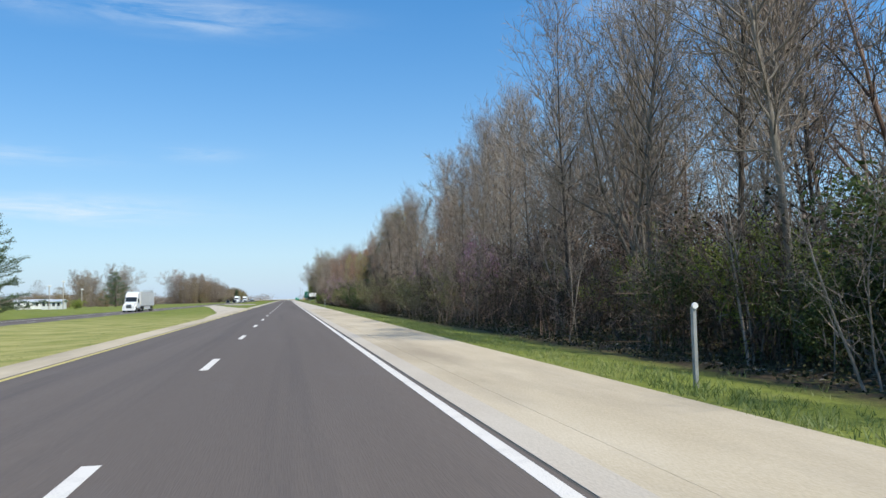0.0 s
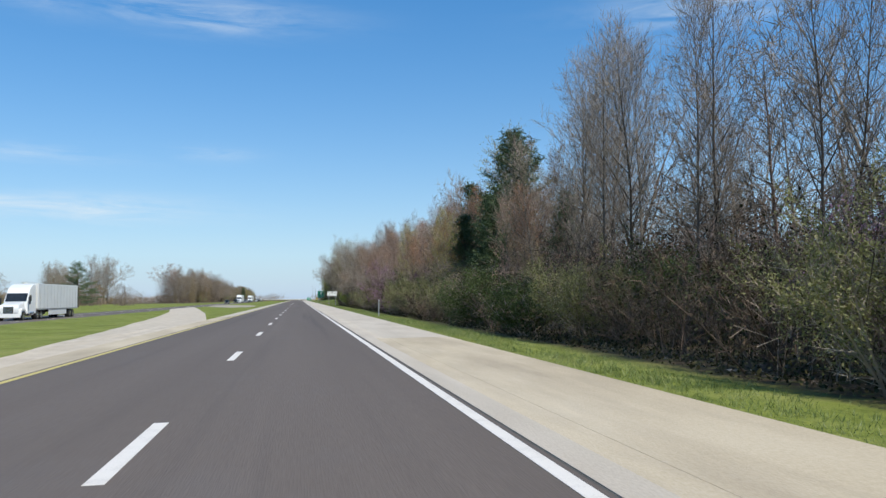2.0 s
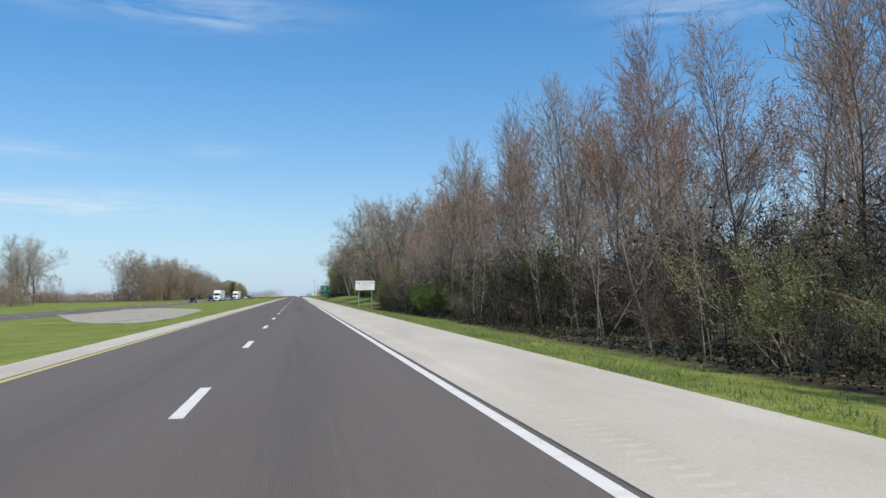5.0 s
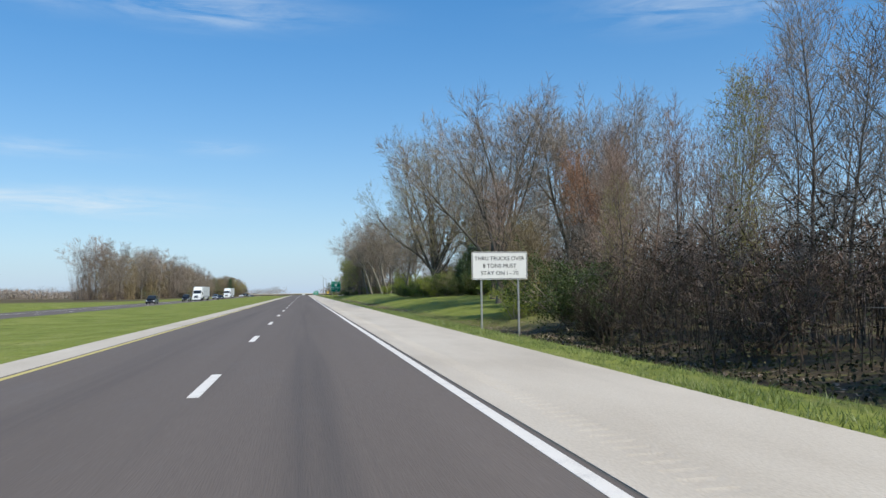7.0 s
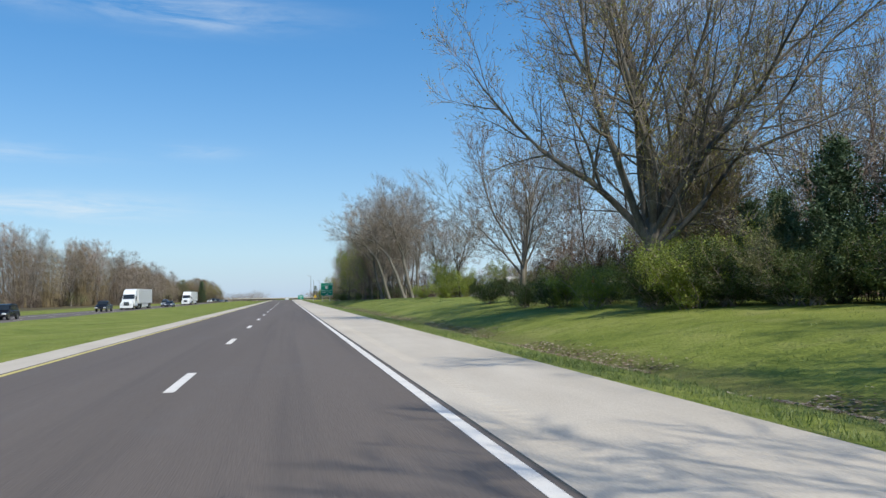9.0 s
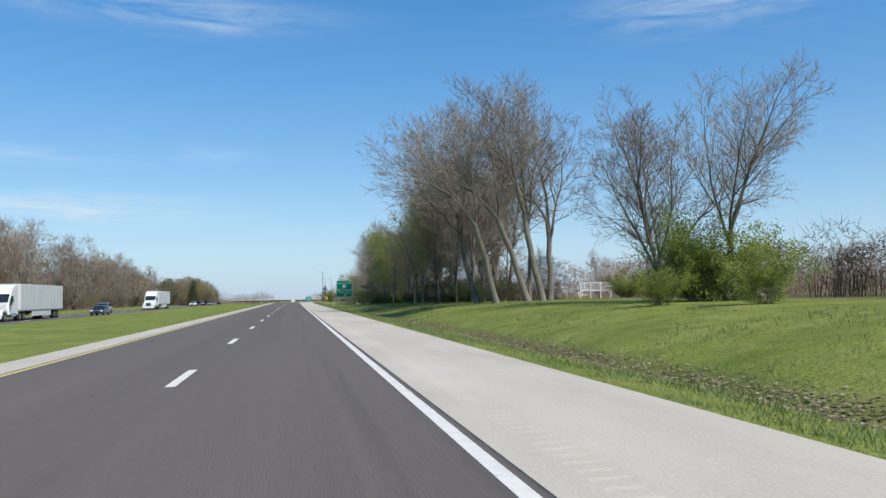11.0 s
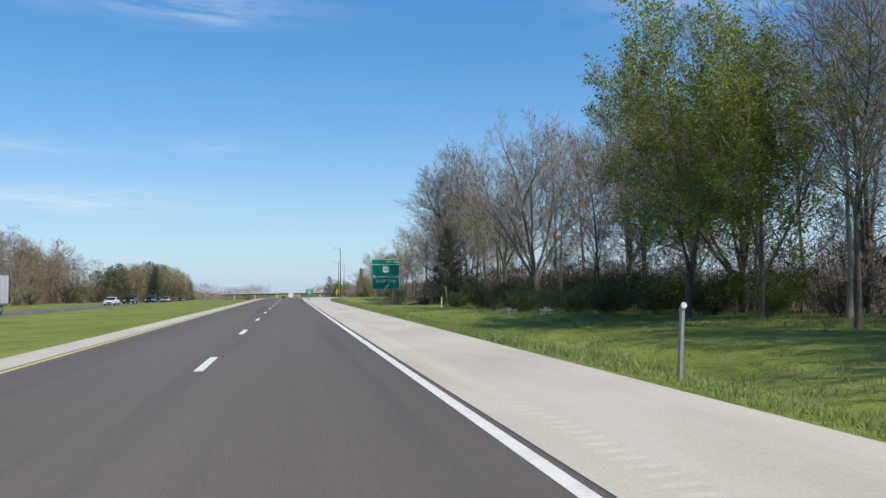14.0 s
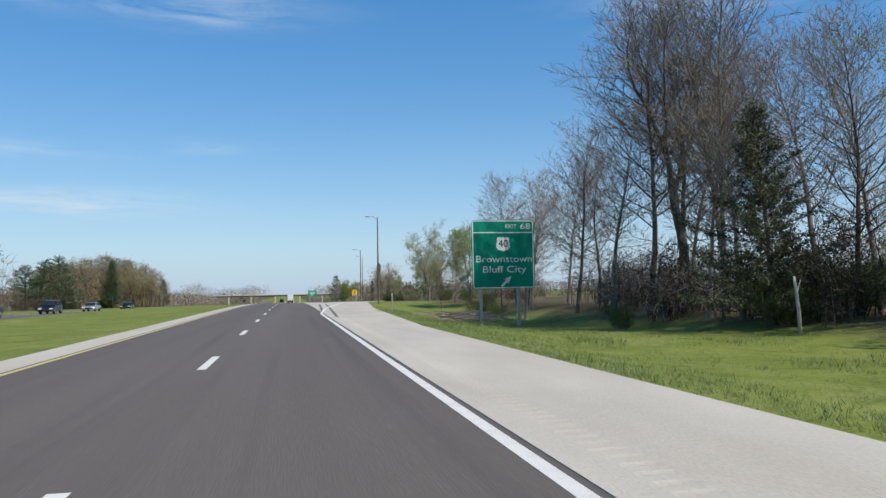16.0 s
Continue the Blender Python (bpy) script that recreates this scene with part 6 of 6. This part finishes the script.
# ---- poles ----
def street_lamp(x, y, h, arm=-1.2):
    ob = thing("street_lamp", "tall slim roadside lamp with a short arm", "street lamp", (x, y, gz(x, y)), group="ramp street lamps")
    part("pole", tube([(0, 0, -0.3), (0, 0, h * 0.5), (0, 0, h)], [0.11, 0.09, 0.06], 10), M_WOODPOLE, ob)
    part("arm", tube([(0, 0, h - 0.25), (arm * 0.4, 0, h + 0.08), (arm * 0.85, 0, h + 0.12)], [0.045, 0.04, 0.035], 6), M_GALV, ob)
    bm = box(arm - 0.32, arm * 0.85 + 0.1, -0.16, 0.16, h + 0.03, h + 0.2, 0.04)
    part("lamp_head", bm, M_GALV, ob)
    return ob


street_lamp(12.2, 668, 10.6)
street_lamp(15.5, 728, 10.4)
street_lamp(20.5, 778, 12.0)


def yard_pole(x, y, h):
    ob = thing("yard_light", "pale wooden yard light pole across the highway", "light pole", (x, y, gz(x, y)), group="yard lights")
    part("pole", tube([(0, 0, -0.3), (0, 0, h * 0.5), (0, 0, h)], [0.16, 0.14, 0.11], 8), M_PALE_BARK, ob)
    part("lamp_head", box(-0.3, 0.55, -0.25, 0.25, h - 0.35, h + 0.1, 0.06), M_WHITE_SIGN, ob)


for px, py, ph in ((-68.3, 249, 7.2), (-66, 255, 8.6), (-69.5, 291, 6.8)):
    yard_pole(px, py, ph)


def utility_pole(x, y, h, arms=1, lean=0.0, rz=0):
    ob = thing("utility_pole", "weathered wooden utility pole with a crossarm and insulators", "utility pole", (x, y, gz(x, y)), rz)
    top = Vector((lean, 0, h))
    part("pole", tube([(0, 0, -0.5), (lean * 0.5, 0, h * 0.5), tuple(top)], [0.16, 0.135, 0.1], 10), M_WOODPOLE, ob)
    for k in range(arms):
        z = h - 0.5 - 1.3 * k
        part("crossarm", box(lean * z / h - 1.15, lean * z / h + 1.15, -0.19, -0.09, z - 0.06, z + 0.06, 0.01), M_WOODPOLE, ob)
        for dx in (-1.05, -0.45, 0.45, 1.05):
            part("insulator", tube([(lean * z / h + dx, -0.14, z + 0.06), (lean * z / h + dx, -0.14, z + 0.14), (lean * z / h + dx, -0.14, z + 0.2)], [0.02, 0.05, 0.03], 8), M_GALV, ob)
    return ob


utility_pole(37.3, 358.4, 14.4)
utility_pole(62, 512, 12.5, 2)
utility_pole(26.0, 590.5, 10.4, 0, -0.3)


# ---- buildings behind the trees ----
M_TAN_WALL = material("tan_siding", [(0.36, 0.31, 0.25), (0.45, 0.39, 0.31)], 0.6, 1.5, 30, 0.1)
M_SIDING = material("white_siding", [(0.62, 0.62, 0.60), (0.74, 0.74, 0.72)], 0.6, 1.5, 30, 0.1)
M_ROOF = material("grey_shingles", [(0.14, 0.135, 0.13), (0.24, 0.235, 0.225)], 0.9, 2.0, 30, 0.4)
M_ROOF_PALE = material("pale_shingles", [(0.30, 0.28, 0.25), (0.44, 0.42, 0.38)], 0.9, 2.0, 30, 0.4)
M_ROOF_METAL = material("pale_metal_roof", [(0.55, 0.56, 0.57), (0.68, 0.69, 0.70)], 0.4, 1.0, 20, 0.1, metal=0.2)
M_GLASS_DARK = material("dark_glass", [(0.012, 0.015, 0.018), (0.03, 0.035, 0.04)], 0.08, 1.0, 5, 0)


def house(x, y, w, d, wall_h, roof_h, label, rz=0, wall=None, roof=None, windows=4, name="house"):
    ob = thing(name, label, "house", (x, y, gz(x, y)), rz)
    part("wall", box(-w / 2, w / 2, -d / 2, d / 2, -0.4, wall_h), wall or M_SIDING, ob)
    bm = bmesh.new()
    e = 0.45
    a = [(-d / 2 - e, wall_h - 0.05), (0, wall_h + roof_h), (d / 2 + e, wall_h - 0.05), (d / 2 + e, wall_h + 0.1), (0, wall_h + roof_h + 0.16), (-d / 2 - e, wall_h + 0.1)]
    f = [bm.verts.new((-w / 2 - e, q, z)) for q, z in a]
    b = [bm.verts.new((w / 2 + e, q, z)) for q, z in a]
    for i in range(6):
        j = (i + 1) % 6
        bm.faces.new((f[j], f[i], b[i], b[j]))
    bm.faces.new((f[0], f[1], f[4], f[5]))
    bm.faces.new((f[1], f[2], f[3], f[4]))
    bm.faces.new((b[1], b[0], b[5], b[4]))
    bm.faces.new((b[2], b[1], b[4], b[3]))
    bmesh.ops.recalc_face_normals(bm, faces=bm.faces)
    part("roof", bm, roof or M_ROOF, ob)
    for sx in (-w / 2, w / 2):
        bm = bmesh.new()
        t = 0.06
        v = [bm.verts.new((sx + o, q, z)) for o in (-t, t) for q, z in ((-d / 2, wall_h), (d / 2, wall_h), (0, wall_h + roof_h - 0.05))]
        bm.faces.new(v[:3])
        bm.faces.new(v[3:][::-1])
        for i in range(3):
            j = (i + 1) % 3
            bm.faces.new((v[j], v[i], v[3 + i], v[3 + j]))
        bmesh.ops.recalc_face_normals(bm, faces=bm.faces)
        part("gable", bm, wall or M_SIDING, ob)
    for i in range(windows):
        cx = -w / 2 + w * (i + 0.5) / windows
        for fy in (-d / 2 - 0.03,):
            win = part("window", box(cx - 0.5, cx + 0.5, fy - 0.02, fy + 0.03, 1.0, 2.2), M_WHITE_SIGN, ob)
            part("pane", box(cx - 0.42, cx + 0.42, fy - 0.035, fy - 0.025, 1.08, 2.12), M_GLASS_DARK, win, "dark window pane")
    return ob


house(57, 487, 14, 7, 2.5, 1.6, "low tan house with a pale shingle roof behind the trees", wall=M_TAN_WALL, roof=M_ROOF_PALE)
house(176, 870, 40, 18, 5.5, 2.6, "long low white building with a pale metal roof", 20, roof=M_ROOF_METAL, windows=6, name="warehouse")
house(150, 815, 26, 10, 3.4, 1.6, "white farm building at the far side of the field", 30, roof=M_ROOF_METAL)
house(172, 800, 14, 9, 3.2, 1.6, "white farm building at the far side of the field", 24, roof=M_ROOF_METAL)
house(68, 610, 16, 7, 2.8, 1.3, "white single-storey building behind bare trees", 8, roof=M_ROOF_METAL)
house(-85, 290, 11, 4.5, 2.6, 0.7, "white mobile home across the highway", 12, roof=M_ROOF_METAL, name="mobile_home")
house(-70.5, 262, 6, 4, 2.4, 0.6, "white mobile home across the highway", -8, roof=M_ROOF_METAL, name="mobile_home")
house(-150, 420, 18, 8, 3, 1.6, "white farm building far across the fields", 30, roof=M_ROOF_METAL)


def porch_deck():
    x, y = 41.0, 490.5
    ob = thing("porch_deck", "white railed wooden deck beside the house", "deck", (x, y, gz(x, y)))
    part("floor", box(-2.2, 2.2, -1.5, 1.5, 1.0, 1.12), M_SIDING, ob)
    for px in (-2.1, -0.7, 0.7, 2.1):
        part("post", box(px - 0.06, px + 0.06, -1.5, -1.38, -0.3, 2.2), M_SIDING, ob)
    part("rail", box(-2.2, 2.2, -1.5, -1.4, 2.02, 2.12), M_SIDING, ob)
    for k in range(20):
        px = -2.0 + 4.0 * k / 19
        part("baluster", box(px - 0.02, px + 0.02, -1.47, -1.43, 1.12, 2.02), M_SIDING, ob)
    for k in range(5):
        part("step", box(2.2 + 0.28 * k, 2.5 + 0.28 * k, -1.2, 0.2, 0.82 - 0.2 * k, 0.88 - 0.2 * k), M_SIDING, ob)


porch_deck()


# ---- vehicles ----
M_RUBBER = material("tyre_rubber", [(0.012, 0.012, 0.012), (0.03, 0.03, 0.03)], 0.85, 6, 40, 0.2)
M_CHROME = material("bright_metal", [(0.55, 0.55, 0.56), (0.7, 0.7, 0.71)], 0.25, 3, 20, 0, metal=1.0)
M_TRUCK_WHITE = material("white_truck_paint", [(0.72, 0.72, 0.71), (0.80, 0.80, 0.79)], 0.3, 1.0, 15, 0.02)
M_TRAILER = material("white_trailer_panel", [(0.60, 0.60, 0.59), (0.72, 0.72, 0.70)], 0.45, 0.6, 12, 0.05)
M_LAMP = material("headlamp_glass", [(0.6, 0.6, 0.6), (0.75, 0.75, 0.75)], 0.1, 3, 20, 0)
M_RED_LAMP = material("tail_lamp_red", [(0.3, 0.01, 0.01), (0.4, 0.02, 0.015)], 0.2, 3, 20, 0)
PAINTS = {
    "white": material("white_car_paint", [(0.70, 0.70, 0.70), (0.78, 0.78, 0.78)], 0.25, 1, 10, 0),
    "black": material("black_car_paint", [(0.008, 0.009, 0.012), (0.018, 0.019, 0.024)], 0.2, 1, 10, 0),
    "silver": material("silver_car_paint", [(0.35, 0.37, 0.40), (0.45, 0.47, 0.5)], 0.25, 1, 10, 0, metal=0.5),
    "blue": material("slate_blue_car_paint", [(0.06, 0.075, 0.11), (0.10, 0.12, 0.17)], 0.25, 1, 10, 0, metal=0.3),
}


def prism(profile, half, taper=None, bevel=0.05):
    """A side profile [(y, z)...] drawn across the width; taper(z) narrows it with height."""
    bm = bmesh.new()
    a = [bm.verts.new((-(half * (taper(z) if taper else 1)), y, z)) for y, z in profile]
    b = [bm.verts.new((half * (taper(z) if taper else 1), y, z)) for y, z in profile]
    bm.faces.new(a)
    bm.faces.new(b[::-1])
    n = len(profile)
    for i in range(n):
        j = (i + 1) % n
        bm.faces.new((a[j], a[i], b[i], b[j]))
    bmesh.ops.recalc_face_normals(bm, faces=bm.faces)
    if bevel:
        bmesh.ops.bevel(bm, geom=list(bm.edges), offset=bevel, segments=2, affect="EDGES", profile=0.6, clamp_overlap=True)
    return bm


def wheel(parent, x, y, r, w):
    ob = part("wheel", tube([(x - w / 2, y, r), (x - w / 2 + 0.03, y, r), (x + w / 2 - 0.03, y, r), (x + w / 2, y, r)], [r * 0.9, r, r, r * 0.9], 20), M_RUBBER, parent, "black tyre")
    sx = x + (w / 2) * (1 if x > 0 else -1)
    s = 1 if x > 0 else -1
    part("rim", tube([(sx - 0.04 * s, y, r), (sx + 0.004 * s, y, r), (sx + 0.012 * s, y, r)], [r * 0.62, r * 0.6, r * 0.3], 14), M_CHROME, ob, "bright metal rim")


def semi_truck(x, y, label, rz=0):
    """A tractor and box trailer whose nose points to -y."""
    ob = thing("semi_truck", label, "truck", (x, y, fall(y) - 0.6), rz, group="oncoming trucks")
    part("trailer_box", box(-1.3, 1.3, 4.6, 20.4, 1.15, 4.1, 0.04), M_TRAILER, ob, "white box trailer")
    for k in range(12):
        yy = 5.3 + 1.28 * k
        for sx in (-1.315, 1.3):
            part("trailer_rib", box(sx, sx + 0.015, yy, yy + 0.05, 1.2, 4.05), M_GALV, ob)
    part("trailer_rail", box(-1.32, 1.32, 4.6, 20.4, 1.08, 1.24), M_GALV, ob)
    part("chassis", box(-0.55, 0.55, 0.4, 20.0, 0.75, 1.08), M_BLACK, ob)
    part("trailer_skirt", box(-1.28, -1.24, 8.5, 15.5, 0.45, 1.08), M_TRAILER, ob)
    part("trailer_skirt", box(1.24, 1.28, 8.5, 15.5, 0.45, 1.08), M_TRAILER, ob)
    cab = part("cab", prism([(1.35, 0.7), (1.35, 2.05), (1.95, 3.0), (2.4, 3.55), (3.4, 3.95), (4.15, 4.0), (4.15, 0.7)], 1.22, lambda z: 1.0 if z < 3 else 0.94, 0.07), M_TRUCK_WHITE, ob)
    part("windshield", prism([(1.33, 2.08), (1.9, 2.97), (1.98, 2.95), (1.42, 2.05)], 1.08, None, 0.0), M_GLASS_DARK, cab, "dark windshield")
    for sx in (-1.235, 1.215):
        part("side_window", prism([(1.62, 2.1), (1.95, 2.75), (2.6, 2.75), (2.6, 2.1)], 0.01, None, 0.0), M_GLASS_DARK, cab, "dark side window").location = (sx + 0.01, 0, 0)
    part("hood", prism([(-0.75, 0.75), (-0.8, 1.35), (-0.55, 1.7), (1.36, 2.06), (1.36, 0.75)], 1.05, lambda z: 1.0 if z < 1.4 else 0.86, 0.09), M_TRUCK_WHITE, ob)
    gr = part("grille", box(-0.5, 0.5, -0.84, -0.74, 0.78, 1.5, 0.02), M_BLACK, ob, "dark grille")
    for k in range(6):
        part("grille_bar", box(-0.46, 0.46, -0.86, -0.83, 0.84 + 0.11 * k, 0.87 + 0.11 * k), M_CHROME, gr)
    part("bumper", box(-1.2, 1.2, -0.95, -0.62, 0.32, 0.74, 0.05), M_TRUCK_WHITE, ob)
    for s in (-1, 1):
        part("headlight", box(s * 0.82 - 0.18, s * 0.82 + 0.18, -0.86, -0.66, 0.86, 1.12, 0.04), M_LAMP, ob)
        part("fender", prism([(-0.65, 0.55), (-0.6, 1.1), (-0.2, 1.3), (0.6, 1.3), (1.0, 1.05), (1.05, 0.75), (0.85, 0.75), (0.6, 1.05), (-0.1, 1.08), (-0.4, 0.9), (-0.45, 0.55)], 0.14, None, 0.02), M_TRUCK_WHITE, ob).location = (s * 1.08, 0, 0)
        part("mirror", box(s * 1.48 - 0.09, s * 1.48 + 0.09, 1.15, 1.3, 1.75, 2.5, 0.03), M_BLACK, ob)
        part("mirror_arm", tube([(s * 1.2, 1.35, 2.4), (s * 1.45, 1.25, 2.4)], [0.02, 0.02], 6), M_BLACK, ob)
        part("fuel_tank", tube([(s * 0.98, 2.0, 0.72), (s * 0.98, 2.05, 0.72), (s * 0.98, 3.4, 0.72), (s * 0.98, 3.45, 0.72)], [0.25, 0.3, 0.3, 0.25], 14), M_CHROME, ob)
        part("exhaust_stack", tube([(s * 1.02, 4.3, 1.0), (s * 1.02, 4.3, 3.9)], [0.07, 0.07], 8), M_CHROME, ob)
        wheel(ob, s * 1.05, 0.25, 0.5, 0.3)
        for yy in (4.6, 5.9, 17.2, 18.5):
            wheel(ob, s * 0.98, yy, 0.5, 0.55)
    return ob


def car(x, y, paint, label, style="sedan", rz=0, z=None, heading=-1, group="oncoming cars"):
    """A car or SUV whose nose points to -y (heading -1) or +y."""
    ob = thing("car", label, "car", (x, y, (fall(y) - 0.6) if z is None else z), rz if heading < 0 else rz + 180, group=group)
    tall = style != "sedan"
    h0, h1 = (1.0, 1.75) if tall else (0.85, 1.42)
    low = [(-2.25, 0.32), (-2.3, 0.55), (-2.2, 0.75), (-1.0, h0), (1.6, h0 + 0.03), (2.2, h0 - 0.05), (2.3, 0.6), (2.25, 0.32)]
    if style == "pickup":
        low = [(-2.6, 0.45), (-2.65, 0.8), (-2.5, 1.0), (-1.2, 1.12), (2.7, 1.15), (2.75, 0.6), (2.7, 0.45)]
    part("body", prism(low, 0.9, lambda q: 1.0 if q < 0.8 else 0.95, 0.07), PAINTS[paint], ob)
    if style == "sedan":
        top = [(-1.05, h0 - 0.02), (-0.35, h1 - 0.04), (0.2, h1), (0.9, h1 - 0.05), (1.65, h0)]
    elif style == "pickup":
        h0, h1 = 1.1, 1.82
        top = [(-1.2, h0), (-0.6, h1 - 0.05), (0.0, h1), (0.8, h1 - 0.03), (1.0, h0)]
    else:
        top = [(-1.05, h0 - 0.02), (-0.45, h1 - 0.06), (0.1, h1), (1.7, h1 - 0.06), (2.1, h0)]
    cabin = part("cabin", prism(top, 0.82, lambda q: 1.0 if q < h0 + 0.1 else 0.84, 0.05), PAINTS[paint], ob)
    (ya, za), (yb, zb) = top[0], top[1]
    part("windshield", prism([(ya + 0.04, za + 0.1), (yb - 0.03, zb - 0.04), (yb + 0.03, zb - 0.08), (ya + 0.14, za + 0.06)], 0.74, lambda q: 1.0 if q < h0 + 0.2 else 0.9, 0.0), M_GLASS_DARK, cabin, "dark windshield").location = (0, -0.035, 0.015)
    for s in (-1, 1):
        part("side_window", prism([(ya + 0.35, h0 + 0.08), (yb + 0.1, h1 - 0.12), (top[-2][0] - 0.1, h1 - 0.14), (top[-1][0] - 0.35, h0 + 0.08)], 0.02, None, 0.0), M_GLASS_DARK, cabin, "dark side window").location = (s * 0.79, 0, 0)
        part("headlight", box(s * 0.66 - 0.2, s * 0.66 + 0.2, low[1][0] - 0.02, low[1][0] + 0.2, 0.6, 0.76, 0.03), M_LAMP, ob)
        part("tail_light", box(s * 0.74 - 0.12, s * 0.74 + 0.12, low[-2][0] - 0.1, low[-2][0] + 0.02, 0.68, 0.84, 0.02), M_RED_LAMP, ob)
        part("mirror", box(s * 0.98 - 0.1, s * 0.98 + 0.1, ya + 0.35, ya + 0.5, h0 + 0.02, h0 + 0.17, 0.03), PAINTS[paint], ob)
        for yy in (-1.42, 1.42) if style != "pickup" else (-1.7, 1.75):
            wheel(ob, s * 0.8, yy, 0.37 if tall else 0.33, 0.24)
    part("grille", box(-0.42, 0.42, low[1][0] - 0.03, low[1][0] + 0.1, 0.42, 0.62, 0.02), M_BLACK, ob, "dark grille")
    return ob


def box_truck(x, y):
    """A white box trailer seen from behind, in our own lanes."""
    ob = thing("box_truck", "white box truck ahead in the travel lane", "truck", (x, y, fall(y)))
    part("box", box(-1.3, 1.3, 0, 14.0, 1.1, 4.05, 0.05), M_TRAILER, ob)
    part("rear_frame", frame_panel(2.5, 2.85, 0.1, 0.05, 0.03), M_GALV, ob).location = (0, -0.035, 2.58)
    part("door_seam", box(-0.015, 0.015, -0.03, 0.0, 1.2, 4.0), M_BLACK, ob)
    part("rear_bumper", box(-1.2, 1.2, -0.05, 0.1, 0.5, 0.68, 0.02), M_BLACK, ob)
    part("chassis", box(-0.5, 0.5, 0.3, 17.0, 0.7, 1.1), M_BLACK, ob)
    part("cab", prism([(14.4, 0.7), (14.4, 3.6), (15.4, 3.5), (16.3, 2.2), (17.6, 1.8), (17.9, 0.7)], 1.2, None, 0.07), M_TRUCK_WHITE, ob)
    for s in (-1, 1):
        part("tail_light", box(s * 1.0 - 0.18, s * 1.0 + 0.18, -0.06, 0.02, 0.8, 0.95), M_RED_LAMP, ob)
        for yy in (1.3, 2.6, 12.5, 16.6):
            wheel(ob, s * 0.98, yy, 0.5, 0.5)


semi_truck(-29, 162, "white semi truck with a box trailer in the oncoming lanes")
semi_truck(-29, 482, "white semi truck with a box trailer in the oncoming lanes")
semi_truck(-29, 571, "white semi truck with a long trailer in the oncoming lanes")
car(-28.9, 415, "black", "dark sport utility car in the oncoming lanes", "suv")
car(-28.9, 462, "black", "dark pickup truck in the oncoming lanes", "pickup")
car(-28.9, 530, "silver", "silver sport utility car in the oncoming lanes", "suv")
car(-25.3, 512, "blue", "slate blue sedan in the oncoming lanes")
car(-28.9, 645, "white", "white sedan in the oncoming lanes")
car(-28.9, 661, "black", "black pickup truck in the oncoming lanes", "pickup")
car(-28.9, 683, "black", "black sport utility car in the oncoming lanes", "suv")
car(-28.9, 704, "silver", "silver sedan in the oncoming lanes")
car(-28.9, 731, "black", "black sedan in the oncoming lanes")
box_truck(1.8, 925)
car(-1.8, 905, "black", "dark car ahead in the passing lane", "suv", z=fall(905), heading=1, group="cars ahead")


# ---- small things beside the road ----
def marker(x, y, h, mat, label):
    ob = thing("utility_marker", label, "marker post", (x, y, gz(x, y)))
    part("post", box(-0.05, 0.05, -0.012, 0.012, -0.3, h - 0.35, 0.004), M_WHITE_SIGN, ob)
    part("band", box(-0.055, 0.055, -0.016, 0.016, h - 0.35, h, 0.004), mat, ob, "bright coloured band")


M_ORANGE = material("orange_plastic", [(0.55, 0.12, 0.02), (0.65, 0.17, 0.03)], 0.5, 3, 20, 0)
marker(19.3, 364, 1.7, M_ORANGE, "slim orange utility marker post in the grass")
marker(17.5, 583, 1.2, M_YELLOW_SIGN, "slim yellow utility marker post in the grass")


def snag(x, y, h):
    ob = thing("dead_stump", "short pale dead trunk leaning in the grass", "tree stump", (x, y, gz(x, y)))
    part("trunk", tube([(0, 0, -0.2), (-0.03, 0, h * 0.4), (-0.12, 0.02, h * 0.8), (-0.2, 0, h)], [0.085, 0.075, 0.065, 0.045], 9), M_PALE_BARK, ob, smooth=True)
    part("limb", tube([(-0.1, 0, h * 0.7), (0.15, 0.05, h * 0.95)], [0.04, 0.015], 6), M_PALE_BARK, ob)


snag(22.2, 603.2, 2.4)


def brush_pile(x, y, seed):
    rng = random.Random(seed)
    s = Soup()
    for _ in range(260):
        p = Vector((rng.gauss(0, 2.4), rng.gauss(0, 0.9), rng.uniform(0.0, 0.5)))
        a = rng.uniform(-0.5, 0.5) + (math.pi if rng.random() < 0.5 else 0)
        l = rng.uniform(0.8, 2.6)
        s.spike(p, p + Vector((math.cos(a) * l, math.sin(a) * l, rng.uniform(-0.1, 0.45))), rng.uniform(0.015, 0.045))
    ob = s.make("deadwood", M_TWIG, None)
    ob.location = (x, y, gz(x, y))
    tagged(ob, "tangle of cut bare branches lying on the grass", "deadwood", kind="stuff")


brush_pile(16.5, 641, 3)
brush_pile(19.5, 652, 4)


def flowers(x, y, seed):
    rng = random.Random(seed)
    s = Soup()
    for _ in range(32):
        p = Vector((rng.gauss(0, 0.28), rng.gauss(0, 0.25), rng.uniform(0.2, 0.4)))
        s.leaf(p, rng.uniform(0.06, 0.1), rng)
        s.spike(Vector((p.x, p.y, 0)), p, 0.006)
    ob = s.make("flower_clump", M_WHITE_SIGN, None)
    ob.location = (x, y, gz(x, y))
    tagged(ob, "clump of white spring flowers in the grass", "flowers", "white flower clumps", "stuff")


flowers(16.3, 545.8, 1)
flowers(15.2, 549.0, 2)
ribbon("gravel_patch", [(-8.5, 228), (-14, 236), (-19, 250), (-21, 262), (-20, 278), (-17, 288)], [(-7.5, 236), (-8.2, 252), (-8.8, 264), (-10, 276), (-13, 287)], M_GRAVEL, "bare pale gravel patch in the median", "gravel", lift=0.02)
